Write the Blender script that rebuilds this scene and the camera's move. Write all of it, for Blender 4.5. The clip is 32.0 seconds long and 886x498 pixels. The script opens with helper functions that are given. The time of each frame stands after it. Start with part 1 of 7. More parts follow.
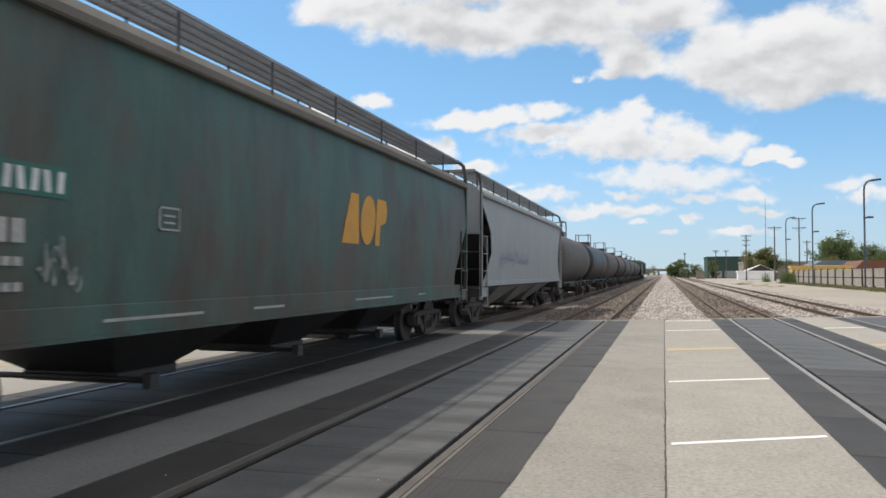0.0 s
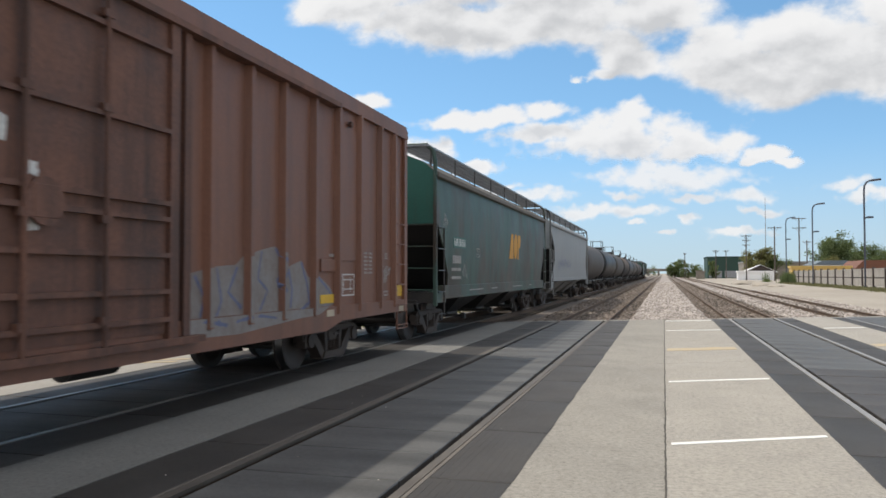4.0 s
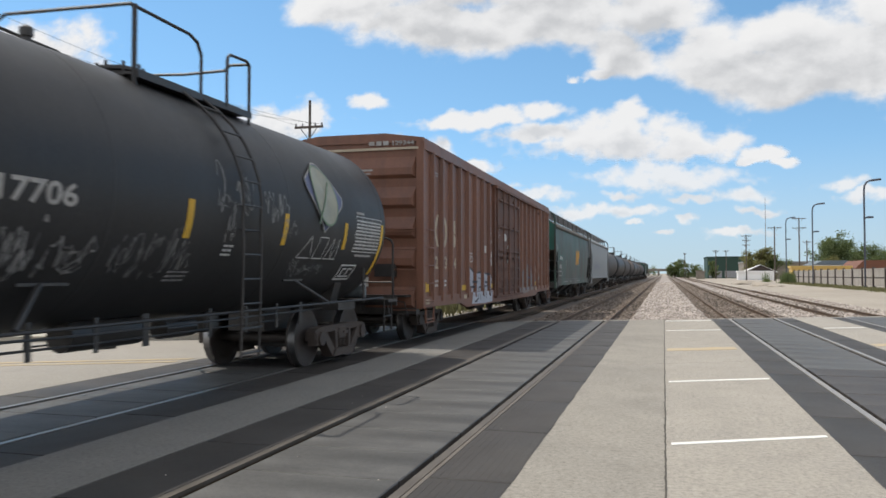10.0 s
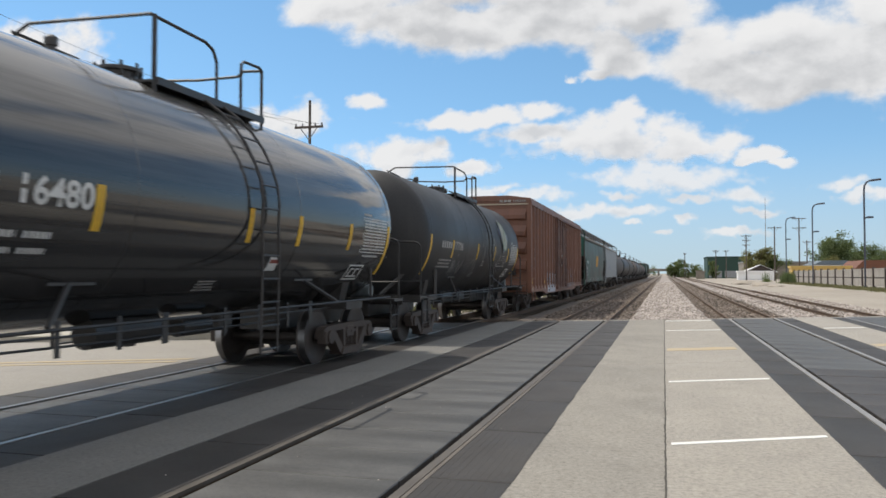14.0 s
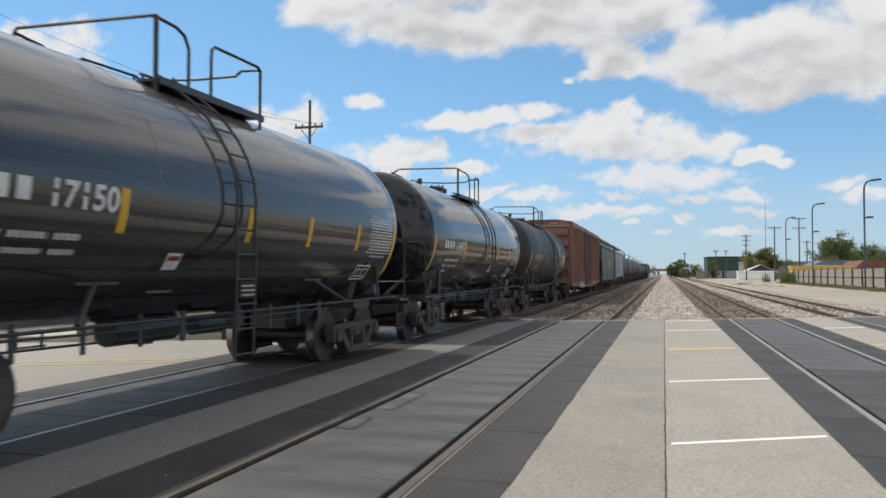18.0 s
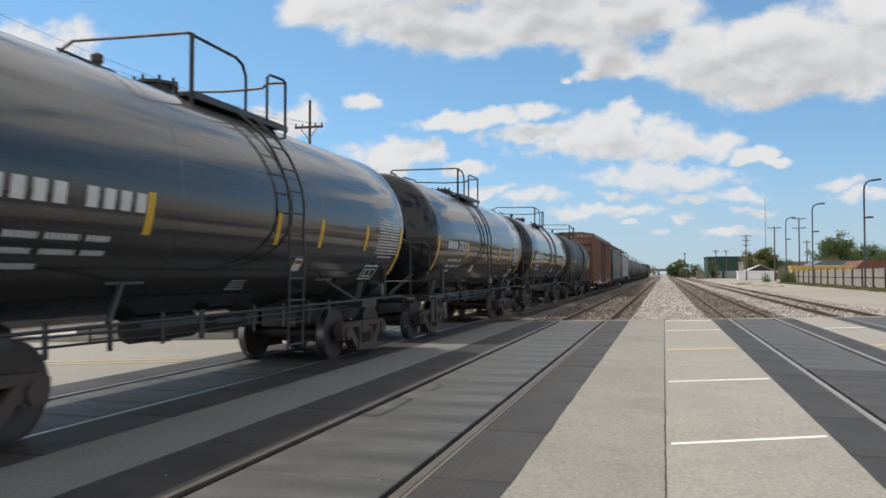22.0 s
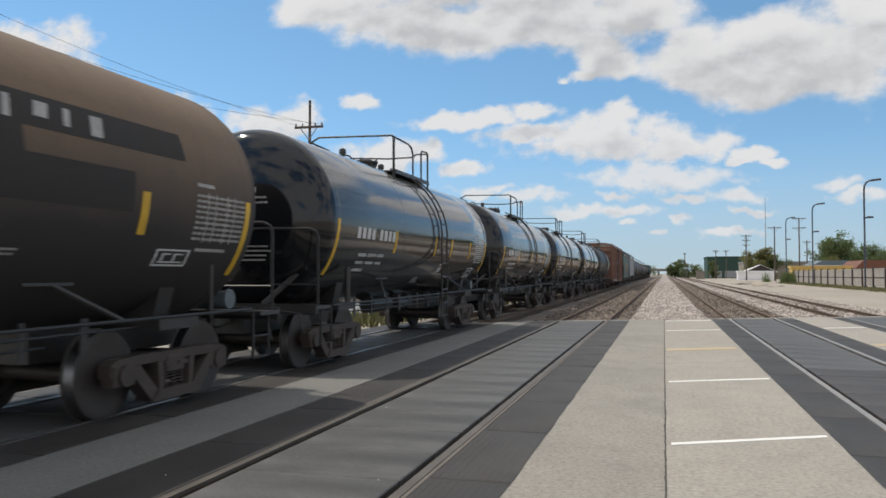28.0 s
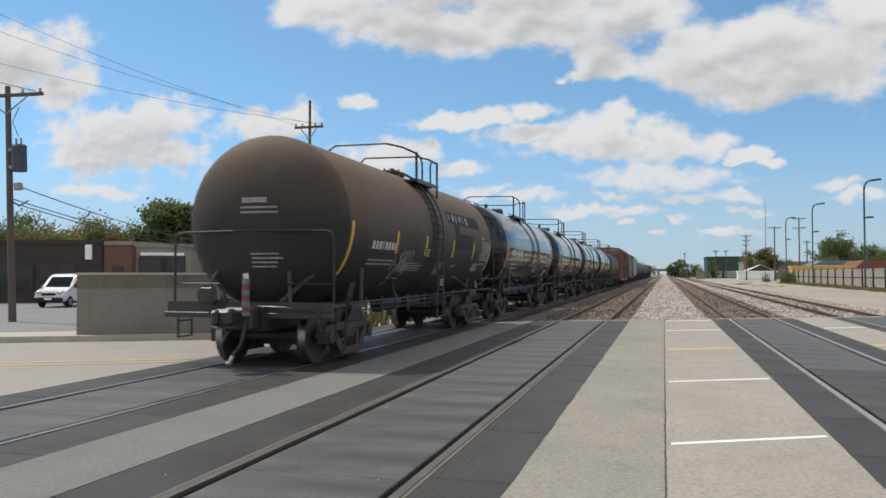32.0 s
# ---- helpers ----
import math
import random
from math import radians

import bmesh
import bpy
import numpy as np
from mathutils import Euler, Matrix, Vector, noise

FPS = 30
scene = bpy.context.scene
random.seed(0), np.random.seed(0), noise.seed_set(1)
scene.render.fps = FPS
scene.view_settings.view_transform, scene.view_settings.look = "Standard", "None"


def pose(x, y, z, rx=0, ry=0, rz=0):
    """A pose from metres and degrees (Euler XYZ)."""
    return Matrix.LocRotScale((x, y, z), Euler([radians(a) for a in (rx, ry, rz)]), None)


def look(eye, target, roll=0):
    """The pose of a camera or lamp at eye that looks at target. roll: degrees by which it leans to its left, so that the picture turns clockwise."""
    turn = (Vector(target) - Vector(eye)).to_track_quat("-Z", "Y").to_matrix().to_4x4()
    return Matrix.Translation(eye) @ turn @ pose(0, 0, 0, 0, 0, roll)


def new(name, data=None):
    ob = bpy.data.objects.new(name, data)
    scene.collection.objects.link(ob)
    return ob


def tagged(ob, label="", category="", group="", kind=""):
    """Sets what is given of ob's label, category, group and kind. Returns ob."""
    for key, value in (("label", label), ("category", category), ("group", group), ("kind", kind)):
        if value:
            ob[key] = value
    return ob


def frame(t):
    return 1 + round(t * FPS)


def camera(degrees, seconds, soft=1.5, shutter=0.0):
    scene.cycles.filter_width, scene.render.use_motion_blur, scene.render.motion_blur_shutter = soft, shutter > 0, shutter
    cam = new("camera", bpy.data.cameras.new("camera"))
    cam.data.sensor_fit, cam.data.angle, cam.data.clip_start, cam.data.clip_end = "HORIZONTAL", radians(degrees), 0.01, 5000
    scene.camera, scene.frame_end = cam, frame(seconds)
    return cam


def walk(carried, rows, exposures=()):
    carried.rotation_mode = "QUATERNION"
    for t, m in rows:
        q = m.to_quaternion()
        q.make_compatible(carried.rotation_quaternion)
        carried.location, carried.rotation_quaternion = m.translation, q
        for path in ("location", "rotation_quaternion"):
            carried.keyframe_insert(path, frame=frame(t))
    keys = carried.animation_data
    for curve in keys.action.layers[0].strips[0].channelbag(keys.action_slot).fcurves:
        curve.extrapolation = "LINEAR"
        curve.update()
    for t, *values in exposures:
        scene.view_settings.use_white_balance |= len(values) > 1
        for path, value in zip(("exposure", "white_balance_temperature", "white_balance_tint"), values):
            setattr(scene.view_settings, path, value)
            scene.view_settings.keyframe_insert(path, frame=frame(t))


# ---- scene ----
cam = camera(58.5, 32.0, soft=1.6, shutter=0.5)
walk(cam, [(0.0, pose(0, 0, 1.52, 91.7616, 0.0083, 15.5973)), (32.0, pose(0, 0, 1.52, 91.7616, 0.0083, 15.5973))],
     exposures=[(0.0, 0.05, 6500, 10), (9.0, 0.03, 6500, 10), (19.0, -0.10, 6500, 10), (32.0, -0.18, 6500, 10)])

# ---- daylight: high sun from beyond the train, fair-weather sky ----
SUN_TO = Vector((-0.60, 0.13, 1.0)).normalized()
sun_data = bpy.data.lights.new("sun", "SUN")
sun_data.energy, sun_data.angle, sun_data.color = 3.3, radians(0.53), (1.0, 0.93, 0.82)
sun = new("sun", sun_data)
sun.matrix_world = look(SUN_TO * 60, (0, 0, 0))

world = bpy.data.worlds.new("sky")
scene.world = world
world.use_nodes = True
wn = world.node_tree
sky = wn.nodes.new("ShaderNodeTexSky")
sky.sky_type, sky.sun_disc = "NISHITA", False
sky.sun_elevation = math.asin(SUN_TO.z)
sky.sun_rotation = math.atan2(SUN_TO.x, SUN_TO.y)
sky.altitude, sky.air_density, sky.dust_density, sky.ozone_density = 400, 1.0, 0.0, 1.0
wn.nodes["Background"].inputs["Strength"].default_value = 0.15
deep = wn.nodes.new("ShaderNodeHueSaturation")
deep.inputs["Hue"].default_value, deep.inputs["Saturation"].default_value, deep.inputs["Value"].default_value = 0.488, 1.12, 1.13
# the haze-free air: the sky is read a little above the true height, so the horizon stays pale blue
up = wn.nodes.new("ShaderNodeTexCoord")
lift = wn.nodes.new("ShaderNodeVectorMath")
lift.operation = "ADD"
lift.inputs[1].default_value = (0, 0, 0.11)
wn.links.new(up.outputs["Generated"], lift.inputs[0])
unit = wn.nodes.new("ShaderNodeVectorMath")
unit.operation = "NORMALIZE"
wn.links.new(lift.outputs[0], unit.inputs[0])
wn.links.new(unit.outputs[0], sky.inputs["Vector"])
wn.links.new(sky.outputs[0], deep.inputs["Color"])
# more fair-weather clouds over the rest of the sky, overhead and behind
wc = wn.nodes.new("ShaderNodeTexCoord")
flatten = wn.nodes.new("ShaderNodeVectorMath")
flatten.operation = "MULTIPLY"
flatten.inputs[1].default_value = (1, 1, 2.2)
wn.links.new(wc.outputs["Generated"], flatten.inputs[0])
puffs = wn.nodes.new("ShaderNodeTexNoise")
puffs.inputs["Scale"].default_value, puffs.inputs["Detail"].default_value, puffs.inputs["Roughness"].default_value = 2.6, 7, 0.55
wn.links.new(flatten.outputs[0], puffs.inputs["Vector"])
cover = wn.nodes.new("ShaderNodeMapRange")
cover.interpolation_type = "SMOOTHSTEP"
cover.inputs["From Min"].default_value, cover.inputs["From Max"].default_value = 0.36, 0.52
wn.links.new(puffs.outputs[0], cover.inputs[0])
split = wn.nodes.new("ShaderNodeSeparateXYZ")
wn.links.new(wc.outputs["Generated"], split.inputs[0])
behind = wn.nodes.new("ShaderNodeMapRange")
behind.interpolation_type = "SMOOTHSTEP"
behind.inputs["From Min"].default_value, behind.inputs["From Max"].default_value = 0.62, 0.30
wn.links.new(split.outputs["Y"], behind.inputs[0])
high = wn.nodes.new("ShaderNodeMapRange")
high.interpolation_type = "SMOOTHSTEP"
high.inputs["From Min"].default_value, high.inputs["From Max"].default_value = 0.36, 0.46
wn.links.new(split.outputs["Z"], high.inputs[0])
around = wn.nodes.new("ShaderNodeMath")
around.operation = "MAXIMUM"
wn.links.new(behind.outputs[0], around.inputs[0])
wn.links.new(high.outputs[0], around.inputs[1])
both = wn.nodes.new("ShaderNodeMath")
both.operation = "MULTIPLY"
wn.links.new(cover.outputs[0], both.inputs[0])
wn.links.new(around.outputs[0], both.inputs[1])
over = wn.nodes.new("ShaderNodeMix")
over.data_type = "RGBA"
wn.links.new(both.outputs[0], over.inputs[0])
# pale haze low over the horizon
low = wn.nodes.new("ShaderNodeMapRange")
low.interpolation_type = "SMOOTHSTEP"
low.inputs["From Min"].default_value, low.inputs["From Max"].default_value = 0.17, -0.02
low.inputs["To Max"].default_value = 0.8
wn.links.new(split.outputs["Z"], low.inputs[0])
hazy = wn.nodes.new("ShaderNodeMix")
hazy.data_type = "RGBA"
wn.links.new(low.outputs[0], hazy.inputs[0])
wn.links.new(deep.outputs[0], hazy.inputs[6])
hazy.inputs[7].default_value = (3.35, 3.93, 4.20, 1)
wn.links.new(hazy.outputs[2], over.inputs[6])
over.inputs[7].default_value = (6.0, 6.0, 6.1, 1)
wn.links.new(over.outputs[2], wn.nodes["Background"].inputs["Color"])


# ---- materials ----
def nodes_of(name):
    m = bpy.data.materials.new(name)
    m.use_nodes = True
    nt = m.node_tree
    return m, nt, nt.nodes["Principled BSDF"]


def node(nt, kind, **inputs):
    n = nt.nodes.new(kind)
    for k, v in inputs.items():
        n.inputs[k.replace("_", " ")].default_value = v
    return n


def coords(nt, scale=(1, 1, 1), space="Object"):
    tc = nt.nodes.new("ShaderNodeTexCoord")
    mp = nt.nodes.new("ShaderNodeMapping")
    mp.inputs["Scale"].default_value = scale
    nt.links.new(tc.outputs[space], mp.inputs["Vector"])
    return mp.outputs[0]


def noise_of(nt, vec, scale, detail=5, rough=0.6):
    n = node(nt, "ShaderNodeTexNoise", Scale=scale, Detail=detail, Roughness=rough)
    nt.links.new(vec, n.inputs["Vector"])
    return n.outputs[0]


def ramp(nt, fac, stops):
    r = nt.nodes.new("ShaderNodeValToRGB")
    els = r.color_ramp.elements
    while len(els) < len(stops):
        els.new(0.5)
    for e, (pos, col) in zip(els, stops):
        e.position = pos
        e.color = (*col, 1) if len(col) == 3 else col
    nt.links.new(fac, r.inputs[0])
    return r.outputs[0]


def mix(nt, fac, a, b, blend="MIX"):
    m = nt.nodes.new("ShaderNodeMix")
    m.data_type, m.blend_type = "RGBA", blend
    for sock, v in ((m.inputs[0], fac), (m.inputs[6], a), (m.inputs[7], b)):
        if isinstance(v, (int, float)):
            sock.default_value = v
        elif isinstance(v, tuple):
            sock.default_value = (*v, 1)
        else:
            nt.links.new(v, sock)
    return m.outputs[2]


def bump(nt, bsdf, height, strength=0.3, dist=0.01):
    b = node(nt, "ShaderNodeBump", Strength=strength, Distance=dist)
    nt.links.new(height, b.inputs["Height"])
    nt.links.new(b.outputs[0], bsdf.inputs["Normal"])


def grey(v):
    return (v, v, v)


def worn(name, col, dark, light, rough=0.6, metal=0.0, big=0.7, fine=30.0, stretch=(1, 1, 1), bump_d=0.004, streak=0.0, streak_col=(0.06, 0.03, 0.02), streak_from=0.5, per_object=0.0, speckle=0.0):
    """A weathered surface: base colour with broad blotches, fine grain, and streaks that run down it."""
    m, nt, b = nodes_of(name)
    v = coords(nt, stretch)
    n1 = noise_of(nt, v, big, 6, 0.65)
    n2 = noise_of(nt, v, fine, 4, 0.7)
    c = ramp(nt, n1, [(0.25, dark), (0.5, col), (0.78, light)])
    c = mix(nt, 0.35, c, ramp(nt, n2, [(0.3, dark), (0.7, light)]))
    if streak:
        s = noise_of(nt, coords(nt, (2.2, 2.2, 0.22)), 1.6, 7, 0.62)
        c = mix(nt, ramp(nt, s, [(streak_from, grey(0)), (streak_from + 0.22, grey(streak))]), c, streak_col)
    if speckle:
        sp = noise_of(nt, coords(nt), 22.0, 9, 0.85)
        st = noise_of(nt, coords(nt, (1.0, 0.7, 1.0)), 2.6, 8, 0.68)
        c = mix(nt, 1.0, c, ramp(nt, st, [(0.32, grey(1 - speckle * 0.22)), (0.47, grey(1.0)), (0.70, grey(1 + speckle * 0.12))]), "MULTIPLY")
        c = mix(nt, 1.0, c, ramp(nt, sp, [(0.34, grey(1 - speckle)), (0.5, grey(1.0)), (0.66, grey(1 + speckle * 0.6))]), "MULTIPLY")
    if per_object:
        oi = nt.nodes.new("ShaderNodeObjectInfo")
        c = mix(nt, per_object, c, ramp(nt, oi.outputs["Random"], [(0.0, tuple(x * 0.55 for x in col)), (1.0, tuple(min(1, x * 1.5) for x in col))]))
    nt.links.new(c, b.inputs["Base Color"])
    b.inputs["Metallic"].default_value = metal
    rr = ramp(nt, n1, [(0.2, grey(max(0, rough - 0.12))), (0.8, grey(min(1, rough + 0.12)))])
    nt.links.new(rr, b.inputs["Roughness"])
    if bump_d:
        bump(nt, b, n2, 0.5, bump_d)
    return m


def plain(name, col, rough=0.6, metal=0.0):
    m, nt, b = nodes_of(name)
    n = noise_of(nt, coords(nt), 14.0, 5, 0.65)
    nt.links.new(ramp(nt, n, [(0.25, tuple(x * 0.72 for x in col)), (0.75, tuple(min(1, x * 1.12) for x in col))]), b.inputs["Base Color"])
    b.inputs["Roughness"].default_value, b.inputs["Metallic"].default_value = rough, metal
    return m


CONCRETE = worn("road_concrete", (0.322, 0.297, 0.254), (0.25, 0.229, 0.200), (0.375, 0.346, 0.303), 0.9, big=0.55, fine=90, bump_d=0.003, speckle=0.50)
CONCRETE_L = worn("stained_concrete", (0.272, 0.252, 0.218), (0.195, 0.181, 0.158), (0.330, 0.305, 0.264), 0.9, big=0.45, fine=85, bump_d=0.003, speckle=0.50)
ROAD_PALE = worn("pale_road", (0.315, 0.293, 0.258), (0.25, 0.233, 0.206), (0.37, 0.345, 0.306), 0.88, big=0.4, fine=50, speckle=0.35)
RUBBER = worn("crossing_rubber", (0.042, 0.038, 0.035), (0.023, 0.021, 0.019), (0.064, 0.058, 0.053), 0.62, big=0.9, fine=80, bump_d=0.003, per_object=0.18, speckle=0.30)
GAUGE = worn("crossing_panel", (0.080, 0.079, 0.076), (0.045, 0.045, 0.044), (0.128, 0.126, 0.121), 0.58, big=1.5, fine=70, stretch=(1.0, 0.6, 1), bump_d=0.003, per_object=0.20, speckle=0.36)
OILY = worn("oily_panel", (0.046, 0.040, 0.036), (0.024, 0.021, 0.019), (0.078, 0.070, 0.063), 0.6, big=1.1, fine=60, bump_d=0.003, per_object=0.15, speckle=0.40)
RAIL_TOP = worn("polished_rail", (0.275, 0.262, 0.245), (0.19, 0.18, 0.165), (0.35, 0.335, 0.315), 0.48, 0.2, big=1.5, fine=50, bump_d=0.0)
RAIL_DULL = worn("dull_railhead", (0.112, 0.097, 0.082), (0.068, 0.058, 0.049), (0.165, 0.146, 0.126), 0.55, 0.3, big=1.5, fine=50, bump_d=0.0)
RAIL_WORN = worn("worn_railhead", (0.21, 0.20, 0.19), (0.13, 0.124, 0.118), (0.29, 0.28, 0.265), 0.36, 0.6, big=1.5, fine=50, bump_d=0.0)
RAIL_RUST = worn("rusty_rail", (0.115, 0.078, 0.054), (0.06, 0.042, 0.031), (0.19, 0.132, 0.09), 0.85, 0.2, big=3, fine=60)
TIE = worn("tie_timber", (0.09, 0.072, 0.055), (0.045, 0.038, 0.03), (0.16, 0.135, 0.11), 0.9, big=2.0, fine=40, stretch=(1, 8, 8), per_object=0.3)
BALLAST_DARK = worn("dirty_ballast", (0.150, 0.122, 0.100), (0.075, 0.060, 0.050), (0.25, 0.21, 0.175), 0.95, big=0.8, fine=9.0, bump_d=0.05)
BALLAST_BROWN = worn("dusty_ballast", (0.245, 0.205, 0.165), (0.14, 0.115, 0.09), (0.34, 0.295, 0.245), 0.95, big=0.7, fine=9.0, bump_d=0.05)
BALLAST = worn("ballast_bed", (0.33, 0.288, 0.262), (0.16, 0.138, 0.12), (0.44, 0.395, 0.355), 0.95, big=0.6, fine=9.0, bump_d=0.05)
DIRT = worn("dry_ground", (0.335, 0.295, 0.245), (0.21, 0.185, 0.145), (0.44, 0.395, 0.335), 0.95, big=0.05, fine=3.0, bump_d=0.03)
CONCRETE_D = worn("dirty_concrete", (0.170, 0.165, 0.152), (0.122, 0.118, 0.110), (0.215, 0.208, 0.192), 0.9, big=0.6, fine=75, bump_d=0.003, speckle=0.38)


def banded(m, scale, depth):
    """Worn bands that lie across the track."""
    nt = m.node_tree
    b = nt.nodes["Principled BSDF"]
    src = b.inputs["Base Color"].links[0].from_socket
    n = noise_of(nt, coords(nt, scale), 1.0, 4, 0.55)
    nt.links.new(mix(nt, 1.0, src, ramp(nt, n, [(0.35, grey(1 - depth)), (0.65, grey(1 + depth))]), "MULTIPLY"), b.inputs["Base Color"])


for _m in (RUBBER, GAUGE):
    _m.node_tree.nodes["Principled BSDF"].inputs["Specular IOR Level"].default_value = 0.35
banded(GAUGE, (0.5, 2.2, 1), 0.30)
banded(OILY, (0.7, 1.3, 1), 0.30)
banded(RUBBER, (0.8, 0.5, 1), 0.30)
WHITE_PAINT = worn("road_white", (0.75, 0.74, 0.70), (0.55, 0.54, 0.50), (0.82, 0.81, 0.78), 0.7, big=3, fine=50, bump_d=0.001)
YELLOW_PAINT = worn("road_yellow", (0.43, 0.345, 0.22), (0.36, 0.31, 0.24), (0.49, 0.37, 0.20), 0.75, big=2.5, fine=50, bump_d=0.001)
DARK_GAP = plain("joint_dirt", (0.085, 0.077, 0.066), 0.95)
CREAM = worn("field_edge_steel", (0.120, 0.104, 0.088), (0.07, 0.06, 0.05), (0.175, 0.152, 0.128), 0.75, big=2.0, fine=50)


# ---- mesh helpers ----
def mesh_of(bm, name, mat, smooth=False):
    me = bpy.data.meshes.new(name)
    bmesh.ops.recalc_face_normals(bm, faces=bm.faces)
    bm.to_mesh(me)
    bm.free()
    mats = mat if isinstance(mat, (list, tuple)) else (mat,)
    for m in mats:
        me.materials.append(m)
    if smooth:
        me.shade_smooth() if smooth is True else me.set_sharp_from_angle(angle=radians(smooth))
        if smooth is not True:
            for poly in me.polygons:
                poly.use_smooth = True
    return me


def part(name, bm, mat, parent, label="", smooth=False, at=None, kind=""):
    """Links a bmesh, or a mesh that is there already, as one mesh object under a thing or a part."""
    me = bm if isinstance(bm, bpy.types.Mesh) else mesh_of(bm, name, mat, smooth)
    ob = new(name, me)
    ob.parent = parent
    if at is not None:
        ob.matrix_basis = at
    return tagged(ob, label, "", "", kind)


def pieces(name, bm, mat, parent, label="", smooth=False):
    """Links every loose piece of a bmesh as a part of its own."""
    seen, out = set(), []
    bm.verts.index_update()
    for v in bm.verts:
        if v in seen:
            continue
        island, todo = [], [v]
        seen.add(v)
        while todo:
            q = todo.pop()
            island.append(q)
            for e in q.link_edges:
                w = e.other_vert(q)
                if w not in seen:
                    seen.add(w)
                    todo.append(w)
        one = B()
        made = {q: one.verts.new(q.co) for q in island}
        for f in {f for q in island for f in q.link_faces}:
            one.faces.new([made[q] for q in f.verts])
        out.append(part(name, one, mat, parent, label, smooth))
    bm.free()
    return out


def thing(name, label, category, group="", at=None, kind=""):
    ob = new(name)
    ob.empty_display_size = 0.3
    if at is not None:
        ob.matrix_basis = at
    return tagged(ob, label, category, group, kind)


def structure(name, bm, mat, label="", smooth=False):
    return tagged(new(name, mesh_of(bm, name, mat, smooth)), label, "", "", "structure")


def box(bm, c, s, bevel=0.0, rot=None):
    m = Matrix.Translation(c) @ (rot.to_4x4() if rot is not None else Matrix()) @ Matrix.Diagonal((*s, 1))
    r = bmesh.ops.create_cube(bm, size=1, matrix=m)
    if bevel:
        es = {e for v in r["verts"] for e in v.link_edges}
        bmesh.ops.bevel(bm, geom=list(es), offset=bevel, segments=1, affect="EDGES")
    return bm


def span(bm, x0, x1, y0, y1, z0, z1, bevel=0.0):
    return box(bm, ((x0 + x1) / 2, (y0 + y1) / 2, (z0 + z1) / 2), (abs(x1 - x0), abs(y1 - y0), abs(z1 - z0)), bevel)


def rod(bm, a, b, r, seg=8, r2=None, caps=True):
    a, b = Vector(a), Vector(b)
    d = b - a
    m = Matrix.Translation((a + b) / 2) @ d.to_track_quat("Z", "Y").to_matrix().to_4x4()
    bmesh.ops.create_cone(bm, cap_ends=caps, segments=seg, radius1=r, radius2=r if r2 is None else r2, depth=d.length, matrix=m)
    return bm


def pipe(bm, pts, r, seg=6):
    """A bent tube through the points."""
    pts = [Vector(p) for p in pts]
    rings = []
    up = None
    for i, p in enumerate(pts):
        a = pts[i] - pts[i - 1] if i else pts[1] - pts[0]
        b = pts[i + 1] - pts[i] if i < len(pts) - 1 else a
        d = (a.normalized() + b.normalized()).normalized()
        if up is None:
            up = d.orthogonal().normalized()
        up = (up - d * up.dot(d)).normalized()
        side = d.cross(up)
        k = 1.0 / max(0.5, d.dot(a.normalized()))
        rings.append([bm.verts.new(p + (up * math.cos(t) + side * math.sin(t)) * r * (k if 0 < i < len(pts) - 1 else 1)) for t in [2 * math.pi * j / seg for j in range(seg)]])
    for q, w in zip(rings, rings[1:]):
        for j in range(seg):
            bm.faces.new((q[j], q[(j + 1) % seg], w[(j + 1) % seg], w[j]))
    bm.faces.new(rings[0][::-1])
    bm.faces.new(rings[-1])
    return bm


def prism(bm, outline, axis, a, b):
    """Extrudes a closed outline of two coordinates along the axis from a to b."""
    def place(u, v, w):
        return (w, u, v) if axis == "x" else (u, w, v) if axis == "y" else (u, v, w)
    lo = [bm.verts.new(place(u, v, a)) for u, v in outline]
    hi = [bm.verts.new(place(u, v, b)) for u, v in outline]
    n = len(outline)
    for i in range(n):
        bm.faces.new((lo[i], lo[(i + 1) % n], hi[(i + 1) % n], hi[i]))
    bm.faces.new(lo[::-1])
    bm.faces.new(hi)
    return bm


def lathe(bm, profile, axis="y", seg=32, centre=(0, 0, 0), caps=True):
    """Turns a profile of (along, radius) about an axis through the centre."""
    c = Vector(centre)
    rings = []
    for w, r in profile:
        ring = []
        for j in range(seg):
            t = 2 * math.pi * j / seg
            u, v = r * math.cos(t), r * math.sin(t)
            ring.append(bm.verts.new(c + Vector((u, w, v) if axis == "y" else (w, u, v) if axis == "x" else (u, v, w))))
        rings.append(ring)
    for q, w in zip(rings, rings[1:]):
        for j in range(seg):
            bm.faces.new((q[j], q[(j + 1) % seg], w[(j + 1) % seg], w[j]))
    if caps:
        bm.faces.new(rings[0][::-1])
        bm.faces.new(rings[-1])
    return bm


B = bmesh.new


# ---- the ground, the skewed road and the level crossing ----
TRAIN_X, MID_X, EAST_X, FAR_X = -6.47, -2.53, 2.84, 6.75
HALF = 0.7525


def road_y(x, y0):
    """A line across the tracks, skewed like the road."""
    return y0 + 0.52 * x


def slab(bm, x0, x1, ya, yb, z0, z1):
    """A slab between two skewed lines across the tracks."""
    v = [bm.verts.new((x, road_y(x, y), z)) for z in (z0, z1) for x, y in ((x0, ya), (x1, ya), (x1, yb), (x0, yb))]
    for f in ((3, 2, 1, 0), (4, 5, 6, 7), (0, 1, 5, 4), (1, 2, 6, 5), (2, 3, 7, 6), (3, 0, 4, 7)):
        bm.faces.new([v[i] for i in f])
    return bm


